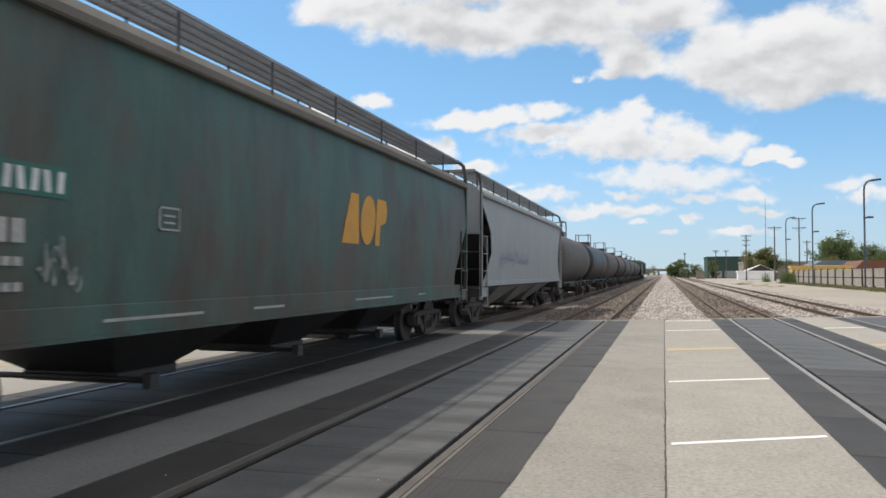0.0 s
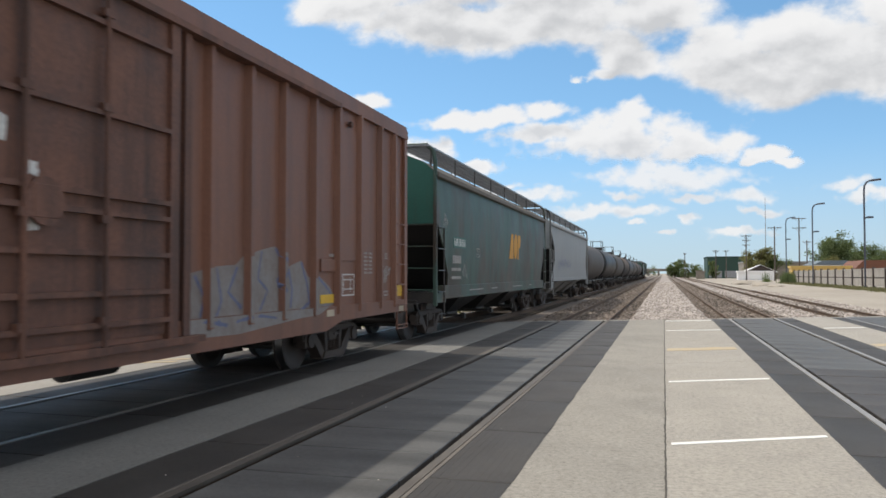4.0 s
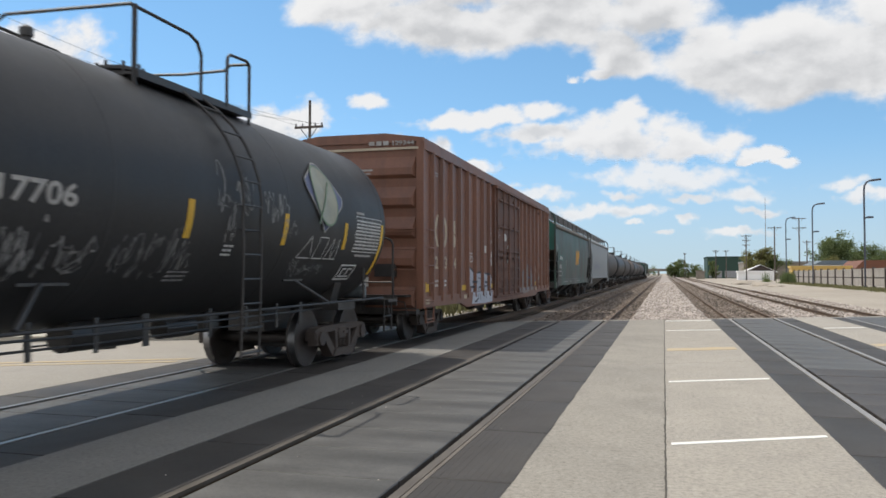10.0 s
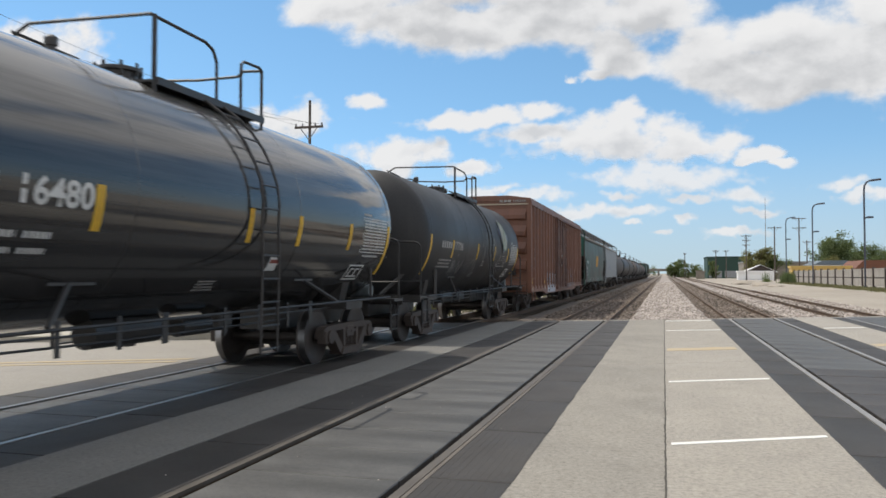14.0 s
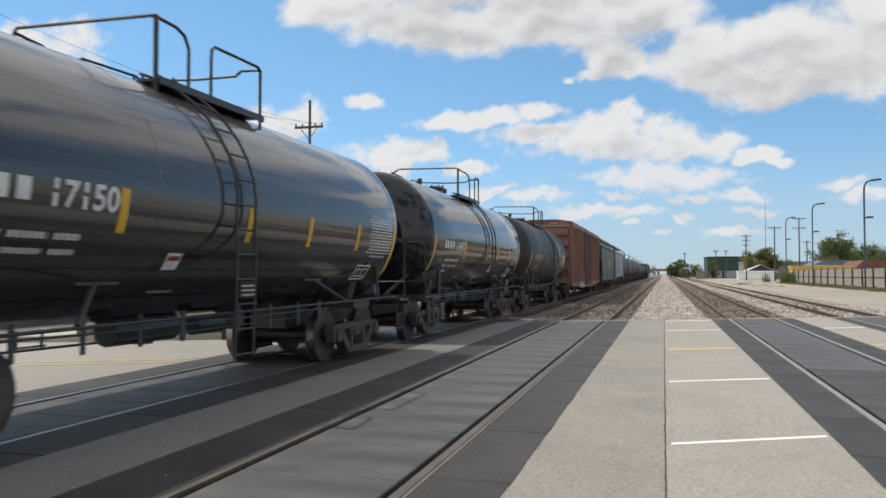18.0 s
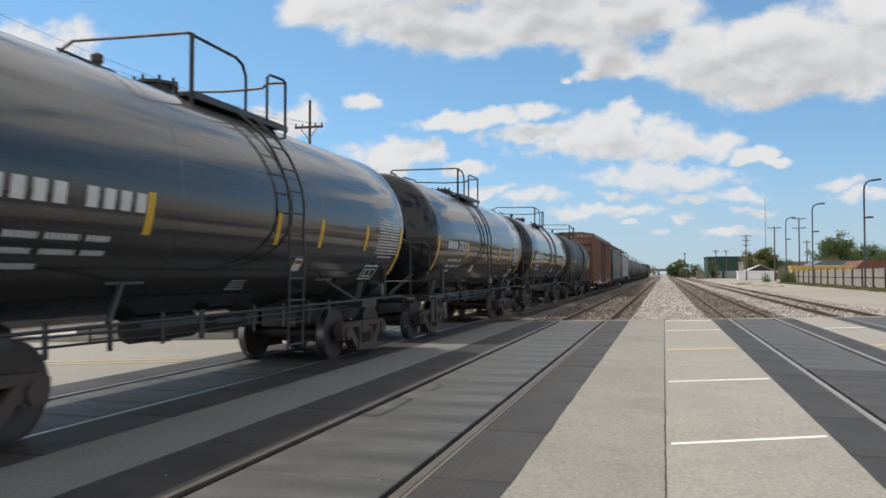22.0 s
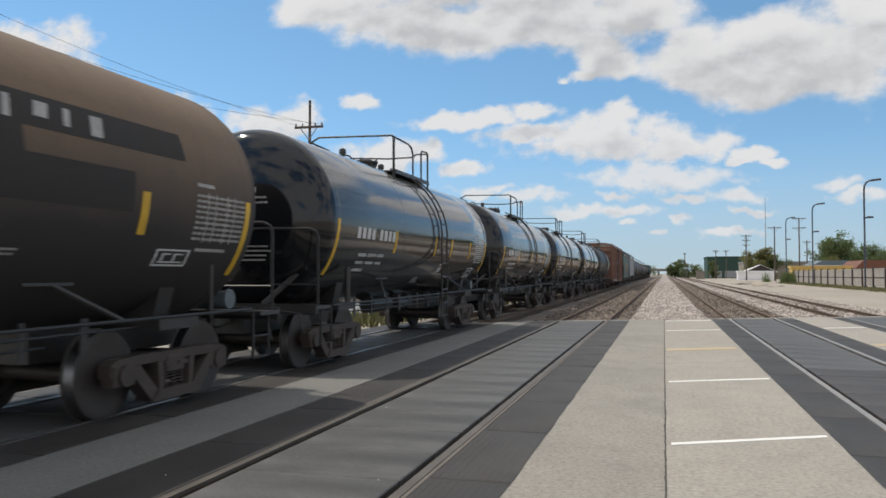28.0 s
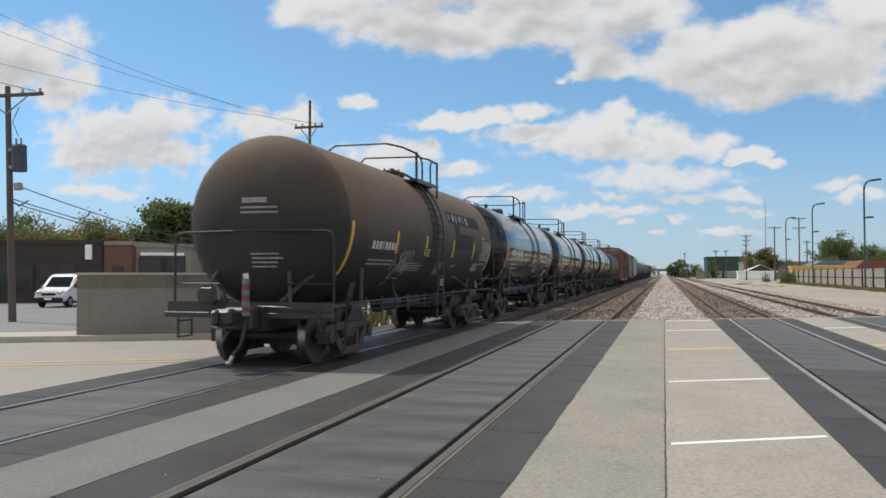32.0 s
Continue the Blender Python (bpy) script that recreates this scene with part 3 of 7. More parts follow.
def spring_mesh(s):
    bm = B()
    pts = [(s * 0.99 + 0.058 * math.cos(a), 0.058 * math.sin(a), 0.25 + 0.0345 * a / 6.283) for a in [6.283 * k / 9 for k in range(55)]]
    pipe(bm, pts, 0.0105, 5)
    return mesh_of(bm, "coil_spring", TRUCK)


WHEELSET, TREADS, END_CAPS = wheel_meshes()
FRAMES = {s: side_frame_mesh(s) for s in (-1, 1)}
SPRINGS = {s: spring_mesh(s) for s in (-1, 1)}
_bm = B()
span(_bm, -1.08, 1.08, -0.17, 0.17, 0.40, 0.60, 0.02)
span(_bm, -0.25, 0.25, -0.22, 0.22, 0.58, 0.72, 0.02)
BOLSTER = mesh_of(_bm, "truck", TRUCK)
_bm = B()
for _m in (-1, 1):
    box(_bm, (0, _m * 0.36, 0.44), (1.7, 0.09, 0.36))
    for _s in (-1, 1):
        box(_bm, (_s * 0.7525, _m * 0.40, 0.40), (0.11, 0.07, 0.30), 0.01)
BRAKE = mesh_of(_bm, "brake_beam", SOOT)


def truck(car, y, near=True):
    t = part("truck", BOLSTER, TRUCK, car, "brown cast-steel truck", at=Matrix.Translation((0, y, 0)))
    for s in (-1, 1):
        part("side_frame", FRAMES[s], TRUCK, t)
        for y in (-0.15, 0.0, 0.15):
            part("coil_spring", SPRINGS[s], TRUCK, t, at=Matrix.Translation((0, y, 0)))
    part("brake_beam", BRAKE, SOOT, t)
    for m in (-1, 1):
        w = part("wheelset", WHEELSET, WHEEL, t, "steel wheels with bright running treads", at=Matrix.Translation((0, m * 0.89, 0.457)))
        if near:
            WHEELS.append((w, m * 0.89))
            for me in END_CAPS:
                part("bearing_cap", me, TRUCK, t, at=Matrix.Translation((0, m * 0.89, 0.457)))
            for me in TREADS:
                part("wheel_tread", me, TREAD, t, at=Matrix.Translation((0, m * 0.89, 0.457)))
    return t


def coupler(car, y, d):
    bm = B()
    box(bm, (0, y + d * 0.22, 0.84), (0.16, 0.62, 0.17), 0.02)
    box(bm, (0.05 * d, y + d * 0.60, 0.84), (0.30, 0.26, 0.26), 0.05)
    box(bm, (0.14 * d, y + d * 0.74, 0.84), (0.12, 0.16, 0.24), 0.04)
    part("coupler", bm, SOOT, car, "blackened knuckle coupler")
    bm = B()
    pipe(bm, [(0.32 * d, y, 0.80), (0.30 * d, y + d * 0.18, 0.62), (0.22 * d, y + d * 0.38, 0.42), (0.12 * d, y + d * 0.55, 0.44), (0.05, y + d * 0.68, 0.62)], 0.024, 7)
    part("air_hose", bm, SOOT, car)
    bm = B()
    pipe(bm, [(-0.2, y + d * 0.05, 1.0), (0.7, y + d * 0.10, 0.98), (1.25, y + d * 0.10, 0.92), (1.32, y + d * 0.10, 0.62)], 0.014, 6)
    part("uncoupling_lever", bm, SOOT, car)


def tank_x(z, zc, r):
    return math.sqrt(max(0.0, r * r - (z - zc) ** 2))


def on_tank(bm, y0, y1, z0, z1, zc, r, off=0.004, lean=0.0, n=6, back=False):
    """A thin mark that follows the tank's curve on the side towards the road."""
    s = -1 if back else 1
    rows = []
    for i in range(n + 1):
        z = z0 + (z1 - z0) * i / n
        a = math.asin(max(-1, min(1, (z - zc) / r)))
        sh = lean * (i / n - 0.5)
        rows.append([bm.verts.new((s * (r + o) * math.cos(a), y + sh, zc + (r + o) * math.sin(a))) for o in (0.001, off) for y in (y0, y1)])
    for q, w in zip(rows, rows[1:]):
        bm.faces.new((q[2], q[3], w[3], w[2]))
        bm.faces.new((q[0], q[2], w[2], w[0]))
        bm.faces.new((q[1], w[1], w[3], q[3]))
    for q in (rows[0], rows[-1]):
        bm.faces.new((q[0], q[1], q[3], q[2]))
    return bm


def bars_on_tank(car, name, y0, y1, z0, z1, zc, r, rows, mat, label, gaps=0.3, seed=1, lean=0.0):
    """Unreadable stencilled lines as plain bars."""
    rnd = random.Random(seed)
    bm = B()
    dz = (z1 - z0) / rows
    for i in range(rows):
        y = y0
        end = y1 - rnd.uniform(0, 0.25) * (y1 - y0) * (1 < rows < 9)
        while y < end:
            w = dz * 0.62 if rows == 1 else rnd.uniform(0.5, 1.1) * dz * 1.5
            on_tank(bm, y, min(y + w, end), z0 + dz * i + dz * (0.1 if rows == 1 else 0.28), z0 + dz * (i + 1) - dz * (0.1 if rows == 1 else 0.26), zc, r, 0.003, lean, 2)
            y += w + dz * gaps
    if rows == 1:
        return pieces(name, bm, mat, car, label)
    return part(name, bm, mat, car, label, kind="stuff")


def lettering(text, y0, z0, high, put, wide):
    """Painted figures, laid on a surface that put(y, z, off) names."""
    cu = bpy.data.curves.new("figures", "FONT")
    cu.body, cu.size, cu.resolution_u, cu.offset = text, high * 1.38, 3, high * 0.035
    ob = bpy.data.objects.new("figures", cu)
    flat_mesh = bpy.data.meshes.new_from_object(ob)
    bm = B()
    bm.from_mesh(flat_mesh)
    left, right = min(v.co.x for v in bm.verts), max(v.co.x for v in bm.verts)
    for v in bm.verts:
        v.co = Vector(put(y0 + (v.co.x - left) * wide / (right - left), z0 + v.co.y, 0.004))
    for x in (ob, cu, flat_mesh):
        (bpy.data.objects if x is ob else bpy.data.curves if x is cu else bpy.data.meshes).remove(x)
    return bm


def ribbon(pts, wide, put, closed=False):
    """A painted line of even width through points of (y, z)."""
    bm = B()
    if closed:
        pts = list(pts) + [pts[0], pts[1]]
    fine = []
    for a, b in zip(pts, pts[1:]):
        n = max(1, int(math.hypot(b[0] - a[0], b[1] - a[1]) / 0.08))
        fine += [(a[0] + (b[0] - a[0]) * i / n, a[1] + (b[1] - a[1]) * i / n) for i in range(n)]
    fine.append(pts[-1])
    prev = None
    for i, (y, z) in enumerate(fine):
        q, o = fine[min(i + 1, len(fine) - 1)], fine[max(i - 1, 0)]
        d = Vector((q[0] - o[0], q[1] - o[1]))
        d = d.normalized() if d.length > 1e-6 else Vector((1, 0))
        cur = [bm.verts.new(put(y - d.y * wide * k, z + d.x * wide * k, 0.005)) for k in (-0.5, 0.5)]
        if prev:
            bm.faces.new((prev[0], prev[1], cur[1], cur[0]))
        prev = cur
    return bm


def oval(cy, cz, ry, rz, a0=0.0, a1=6.2832, n=24):
    return [(cy + ry * math.cos(a0 + (a1 - a0) * i / n), cz + rz * math.sin(a0 + (a1 - a0) * i / n)) for i in range(n + (a1 - a0 < 6.28))]


def torn(y0, y1, z0, z1, rnd):
    """The uneven outline of a torn paper."""
    e = 0.14 * min(y1 - y0, z1 - z0)
    edge = []
    for a, b in (((y0, z0), (y1, z0)), ((y1, z0), (y1, z1)), ((y1, z1), (y0, z1)), ((y0, z1), (y0, z0))):
        edge += [(a[0] + (b[0] - a[0]) * k / 3 + rnd.uniform(-e, e), a[1] + (b[1] - a[1]) * k / 3 + rnd.uniform(-e, e)) for k in range(3)]
    return edge


def scrawl(y0, y1, z0, z1, strokes, rnd, put, wide):
    """One restless, thin spray line that runs to and fro through a field."""
    bm = B()
    pts, w = [], []
    for i in range(strokes):
        c = y0 + (y1 - y0) * (i + 0.5) / strokes
        r0, r1, ph = (y1 - y0) / strokes * rnd.uniform(0.35, 1.3), (z1 - z0) * rnd.uniform(0.12, 0.48), rnd.uniform(0, 6.28)
        cz = (z0 + z1) / 2 + rnd.uniform(-0.3, 0.3) * (z1 - z0)
        turn = rnd.choice((-1, 1)) * rnd.uniform(2.5, 7.5)
        n = rnd.randint(5, 11)
        for j in range(n):
            a = ph + turn * j / n
            pts.append((c + r0 * math.cos(a) * rnd.uniform(0.7, 1.1), cz + r1 * math.sin(a * rnd.choice((1, 1, 1.6)))))
            w.append(wide * rnd.uniform(0.15, 0.75) * (0.15 if j == 0 else 1))
    prev = None
    for i, (p, q) in enumerate(zip(pts, pts[1:])):
        d = Vector((q[0] - p[0], q[1] - p[1]))
        d = Vector((1, 0)) if d.length < 1e-5 else d.normalized()
        cur = [bm.verts.new(put(p[0] - d.y * w[i] * k, p[1] + d.x * w[i] * k)) for k in (-1, 1)]
        if prev:
            bm.faces.new((prev[0], prev[1], cur[1], cur[0]))
        prev = cur
    return bm


def make_car(name, s, label, group="train cars", near=True):
    car = thing(name, label, "freight car", group, Matrix.Translation((TRAIN_X, s, 0)))
    CARS.append((car, s))
    return car


def tank_car(s, paint, label, near=True, length=11.0, number="", spray=False, logo=False, old=False, last=False, stripes=True, broad=False):
    broad = broad or logo
    car = make_car("tank_car", s, label, near=near)
    r, zc, h = 1.48, 2.40, length / 2
    bm = B()
    prof = []
    for i in range(9):
        a = math.pi / 2 * i / 8
        prof.append((-h - 0.62 * math.cos(a), max(0.02, r * math.sin(a))))
    prof += [(-h + length * k / 6, r) for k in range(1, 6)]
    prof += [(-y, rr) for y, rr in prof[8::-1]]
    lathe(bm, prof, "y", 56 if near else 28, (0, 0, zc))
    tank = part("tank", bm, (paint, HEAD_GLOSS) if paint is BLACK_GLOSS else (paint, BROWN_HEAD_SHADED) if paint is BROWN_TANK else paint, car, smooth=40)
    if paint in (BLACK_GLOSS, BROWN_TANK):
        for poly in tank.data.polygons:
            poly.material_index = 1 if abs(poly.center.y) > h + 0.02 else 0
    if near:
        bm = B()
        for y in (-h * 0.97, -h * 0.36, h * 0.30, h * 0.97):
            lathe(bm, [(y - 0.02, r - 0.01), (y - 0.012, r + 0.0015), (y + 0.012, r + 0.0015), (y + 0.02, r - 0.01)], "y", 56, (0, 0, zc), caps=False)
        pieces("weld_seam", bm, paint, tank, smooth=True)
    # underframe: stub sills, saddles, end platforms and side pipe
    for d in (-1, 1):
        bm = B()
        span(bm, -0.32, 0.32, d * (h - 2.4), d * (h + 0.80), 0.60, 1.02)
        prism(bm, [(-0.95, 0.95), (0.95, 0.95), (1.2, 1.95), (0.5, 1.2), (-0.5, 1.2), (-1.2, 1.95)], "y", d * (h - 1.30), d * (h - 1.02))
        prism(bm, [(-1.2, 0.9), (1.2, 0.9), (1.2, 1.02), (-1.2, 1.02)], "y", d * (h - 1.5), d * (h - 0.75))
        part("stub_sill", bm, SOOT, car)
    for d in (-1, 1):
        bm = B()
        span(bm, -1.48, 1.48, d * (h + 0.22), d * (h + 0.72), 0.98, 1.03)
        span(bm, -1.48, 1.48, d * (h + 0.70), d * (h + 0.74), 0.90, 1.06)
        part("end_platform", bm, SOOT, car)
        coupler(car, d * (h + 0.72), d)
        truck(car, d * 4.5 if length < 12 else d * (h - 1.1), near)
    if not near:
        bm = B()
        for ss in (-1, 1):
            pipe(bm, [(ss * 1.38, -h, 1.02), (ss * 1.38, h, 1.02)], 0.03, 5)
            pipe(bm, [(ss * 0.5, -0.9, 3.75), (ss * 0.5, -0.9, 4.7), (ss * 0.5, 1.2, 4.75), (ss * 0.5, 1.4, 3.8)], 0.03, 5)
        pipe(bm, [(-0.5, 1.2, 4.75), (0.5, 1.2, 4.75)], 0.03, 5)
        span(bm, -0.55, 0.55, -0.6, 0.6, 3.8, 4.1)
        part("platform_railing", bm, SOOT, car)
        bm = B()
        on_tank(bm, -h + 0.1, h - 0.1, 1.0, 1.04, zc, r)
        part("walk_edge", bm, SOOT, car)
        return car
    for ss in (-1, 1):
        bm = B()
        pipe(bm, [(ss * 1.44, -h - 0.05, 1.02), (ss * 1.44, h + 0.05, 1.07)], 0.019, 7)
        part("side_rail", bm, RAILING, car)
        bm = B()
        for d in (-1, 1):
            y = d * (h - 3.0)
            pipe(bm, [(ss * tank_x(1.42, zc, r), y, 1.42), (ss * 1.44, y + d * 0.62, 1.05)], 0.028, 6)
            box(bm, (ss * (tank_x(1.42, zc, r) + 0.01), y - d * 0.03, 1.42), (0.02, 0.62, 0.03))
        pieces("rail_brace", bm, SOOT, car)
        # curved end stripes and upright strips
        if stripes:
            for d in (-1, 1):
                bm = B()
                on_tank(bm, d * (h - 0.17), d * (h - 0.065), 1.50, 2.40, zc, r, 0.004, 0.0, 10, ss < 0)
                part("reflective_strip", bm, YELLOW, car, "curved yellow reflective strip")
            for y in ((-2.52, 0.27 if broad else -0.10, 1.67, 3.56) if not (old or logo) else (-3.03, -1.06, 1.24, 3.38) if old else (-3.43, -0.71, 1.58, 3.70)):
                bm = B()
                on_tank(bm, y - 0.055, y + 0.055, 1.91, 2.34, zc, r, 0.005, 0.0, 5, ss < 0)
                strip = part("reflective_strip", bm, YELLOW, car, "upright yellow reflective strip")
                part("strip_seam", on_tank(B(), y - 0.006, y + 0.006, 1.91, 2.34, zc, r, 0.006, 0.0, 5, ss < 0), STRIP_DARK, strip)
        # corner grab rails over the end platform
        for d in (-1, 1):
            bm = B()
            yy = d * (h + 0.60)
            pipe(bm, [(ss * 1.44, yy, 1.03), (ss * 1.44, yy, 2.08), (ss * 1.40, yy, 2.16), (ss * 1.30, yy, 2.20), (0.0, yy, 2.22)], 0.022, 7)
            pipe(bm, [(ss * 1.44, yy, 1.35), (ss * 0.6, yy, 1.35)], 0.014, 6)
            pipe(bm, [(ss * 1.44, yy - d * 0.5, 1.03), (ss * 1.44, yy - d * 0.5, 0.45), (ss * 1.44, yy - d * 0.1, 0.45), (ss * 1.44, yy - d * 0.1, 1.03)], 0.016, 6)
            pipe(bm, [(ss * 1.44, yy - d * 0.5, 0.72), (ss * 1.44, yy - d * 0.1, 0.72)], 0.014, 6)
            part("end_handrail", bm, RAILING, car)
            bm = B()
            pipe(bm, [(ss * 1.36, d * (h - 0.75), 1.0), (ss * 1.36, d * (h - 0.75), 1.62)], 0.05 if d < 0 else 0.025, 8)
            pipe(bm, [(ss * 0.5, d * (h + 0.55), 1.05), (ss * 1.15, d * (h + 0.1), 1.75)], 0.045, 6)
            pieces("stanchion", bm, SOOT, car)
        # ladder from the platform down over the side
        dy = 0.85 if logo else 0.97 if broad else 0.0
        bm = B()
        for y in (-0.62 + dy, -0.18 + dy):
            pts = [(ss * (r + 0.10) * math.cos(a), y + (0.06 if old else -0.25 * max(0.0, (a - 0.1))), zc + (r + 0.10) * math.sin(a)) for a in [1.30 - 0.16 * i for i in range(12)]]
            pts = pts + [(ss * (r + 0.10), y, 1.85), (ss * (r + 0.10), y - 0.03, 1.0), (ss * (r + 0.10), y - 0.05, 0.50)]
            pts = [p for i, p in enumerate(pts) if i < 12 and p[2] > 1.95 or i >= 12]
            pipe(bm, pts, 0.020, 6)
        part("ladder_rail", bm, SOOT, car)
        zz = 0.55
        rung = B()
        while zz < 3.75:
            a = math.asin(max(-1, min(1, (zz - zc) / (r + 0.1)))) if zz > 1.95 else 0
            x = ss * ((r + 0.1) * math.cos(a) if zz > 1.95 else r + 0.1)
            sh = 0.06 if old else -0.25 * max(0.0, a - 0.1)
            pipe(rung, [(x, -0.64 + sh + dy, zz), (x, -0.16 + sh + dy, zz)], 0.014, 6)
            zz += 0.30
        pieces("rung", rung, SOOT, car)
    # top works: a plate on each side of the manway, railings that cross over the tank
    y0, y1, zp, xa, xb = (-0.85, 0.85, 3.60, 0.72, 1.16) if old else (-0.85, 1.66, 3.74, 0.42, 0.86) if broad else (-1.17, 1.27, 3.75, 0.42, 0.88)
    for p0, p1 in ((xa, xb), (-xb - 0.25, -xa - 0.25)):
        bm = B()
        span(bm, p0, p1, y0, y1, zp, zp + 0.03)
        span(bm, p1 - 0.01 if p1 > 0 else p0 - 0.01, p1 + 0.015 if p1 > 0 else p0 + 0.015, y0, y1, zp - 0.04, zp + 0.05)
        plate = part("walkway", bm, SOOT, car, "dark steel grating walkway")
        for y in (y0 + 0.15, (y0 + y1) / 2, y1 - 0.15):
            xm = (p0 + p1) / 2
            part("walkway_bracket", rod(B(), (xm, y, zc + tank_x(zc + xm, zc, r) - 0.02), (xm, y, zp + 0.005), 0.03, 6), SOOT, plate)
    my, up_ = 0.55 if old else -0.40 if broad and not logo else 0.0, 0.0 if old else 0.04
    bm = B()
    lathe(bm, [(3.70, 0.24), (3.95, 0.24), (3.96, 0.29), (4.00, 0.29), (4.01, 0.26), (4.05, 0.08)], "z", 18, (-0.02, my, up_))
    manway = part("manway", bm, SOOT, car)
    bm = B()
    for a in range(8):
        t = a * math.pi / 4
        rod(bm, (-0.02 + 0.27 * math.cos(t), my + 0.27 * math.sin(t), 3.90 + up_), (-0.02 + 0.27 * math.cos(t), my + 0.27 * math.sin(t), 4.06 + up_), 0.02, 6)
    pieces("manway_bolt", bm, SOOT, manway)
    for x, y, z in ((-0.17, y0 - 0.5, 4.18 if broad else 3.98), (0.1, my + 0.7, 4.05), (-0.3, my - 0.55, 4.02)):
        bm = lathe(B(), [(3.70, 0.055), (z - 0.10, 0.055), (z - 0.09, 0.075), (z, 0.075), (z + 0.02, 0.05), (z + 0.04, 0.01)], "z", 10, (x, y, 0))
        part("relief_valve", bm, SOOT, car)
    nx, fx, zt, zf = 0.82, -1.20, 4.50, 3.52
    if old:
        loops = [[(-1.10, -0.88, 4.05), (-1.03, -0.88, 4.31), (-0.80, -0.86, 4.46), (0.43, -0.86, 4.46), (0.78, -0.74, 4.38), (1.02, -0.46, 4.27), (1.05, -0.22, 4.20), (1.06, -0.13, 4.08), (1.06, -0.11, 3.58)],
                 [(1.04, -0.50, 3.42), (1.04, -0.50, 4.29)],
                 [(-1.10, 0.93, 4.0), (-0.98, 0.93, 4.24), (-0.76, 0.92, 4.42), (0.60, 0.90, 4.40), (0.90, 0.86, 4.32), (1.14, 0.84, 4.20)],
                 [(1.09, 0.44, 3.58), (1.09, 0.44, 4.10), (1.10, 0.50, 4.20), (1.14, 0.84, 4.20), (1.14, 0.84, 3.32)]]
    else:
        g0, g1 = (0.42, 1.0) if broad else (-0.56, -0.09)
        hoop = [(0.84, y1 - 0.02, zf), (0.84, y1 - 0.02, zt - 0.04), (0.84, y1 - 0.10, zt), (0.85, g1 + 0.12, zt - 0.03), (0.86, g1 + 0.03, zt - 0.09), (0.87, g1, zt - 0.22), (0.87, g1, zp)]
        loops = [[(nx, y0, zf), (nx, y0, zt + 0.02)],
                 [(nx, y0, zt), (nx, g0 - 0.22, zt - 0.01), (nx + 0.01, g0 - 0.06, zt - 0.07), (nx + 0.03, g0, zt - 0.22), (nx + 0.03, g0, zp)],
                 [(fx, y0, 3.25), (fx, y0, zt - 0.02), (fx + 0.05, y0, zt + 0.03), (nx - 0.05, y0, zt + 0.02), (nx, y0, zt - 0.02)] if not broad else [(fx, y0, 3.25), (fx, y0, zt - 0.10), (fx + 0.10, y0, zt - 0.02), (-0.95, y0, zt + 0.06), (nx - 0.05, y0, zt + 0.03), (nx, y0, zt - 0.02)],
                 [(fx, y0, zt - 0.02), (fx, g0 - 0.15, zt - 0.06), (fx, g0, zt - 0.2), (fx, g0, 3.3)],
                 hoop, [(-q[0] - 0.36, q[1], q[2] if q[2] > 3.7 else 3.3) for q in hoop],
                 [(0.84, y1 - 0.03, zt - 0.03), (0.55, y1 - 0.03, zt - 0.02), (0.45, y1 - 0.03, zt - 0.09), (-0.2, y1 - 0.03, zt - 0.10), (-1.18, y1 - 0.03, zt - 0.05)]]
    for k, pts in enumerate(loops):
        part("safety_railing", pipe(B(), pts, 0.030 if len(pts) < 3 else 0.021, 7), RAILING, car)
    bm = B()
    rod(bm, (0.35, h + 0.42, 1.17), (0.92, h + 0.42, 1.17), 0.12, 14)
    for x in (0.45, 0.9):
        rod(bm, (x - 0.02, h + 0.42, 1.18), (x + 0.02, h + 0.42, 1.18), 0.132, 14)
    part("end_reservoir", bm, BLUE_GREY_CAN, car, "pale blue-grey air reservoir on the end platform", 40)
    # brake gear slung under the tank
    bm = B()
    rod(bm, (0.45, -1.5, 0.86), (0.45, -0.3, 0.86), 0.17, 12)
    rod(bm, (0.5, 0.1, 0.84), (0.5, 0.75, 0.84), 0.13, 12)
    box(bm, (0.35, 1.3, 0.86), (0.3, 0.35, 0.28), 0.03)
    pieces("brake_reservoir", bm, SOOT, car)
    bm = B()
    pipe(bm, [(0.9, -h + 1.5, 0.93), (0.9, -1.6, 0.90), (0.9, h - 1.5, 0.93)], 0.014, 6)
    pipe(bm, [(0.7, -3.2, 0.80), (0.7, -1.2, 0.78), (0.7, 2.9, 0.80)], 0.014, 6)
    for y in (-3.3, -2.4, -1.5, -0.7, 0.6, 1.5, 2.4, 3.2):
        box(bm, (0.9, y, 0.89), (0.012, 0.07 + 0.02 * (int(y * 10) % 3), 0.36))
    rod(bm, (0, -0.25, 0.62), (0, -0.25, 1.1), 0.14, 10)
    part("brake_rigging", bm, SOOT, car)
    # stencils
    if old:
        spec = [(-4.35, -3.78, 1.95, 2.13, 1, WHITE_MARK), (-3.68, -3.1, 1.95, 2.13, 1, WHITE_MARK), (-4.36, -2.82, 1.66, 1.80, 2, FADED_MARK), (4.28, 5.3, 1.88, 2.42, 9, FADED_MARK), (-0.92, -0.70, 1.88, 2.06, 3, WHITE_MARK), (-2.3, -1.0, 1.56, 1.76, 4, FADED_MARK), (0.15, 0.75, 1.50, 1.74, 5, FADED_MARK), (1.4, 1.95, 1.66, 1.74, 2, FADED_MARK)]
    elif logo:
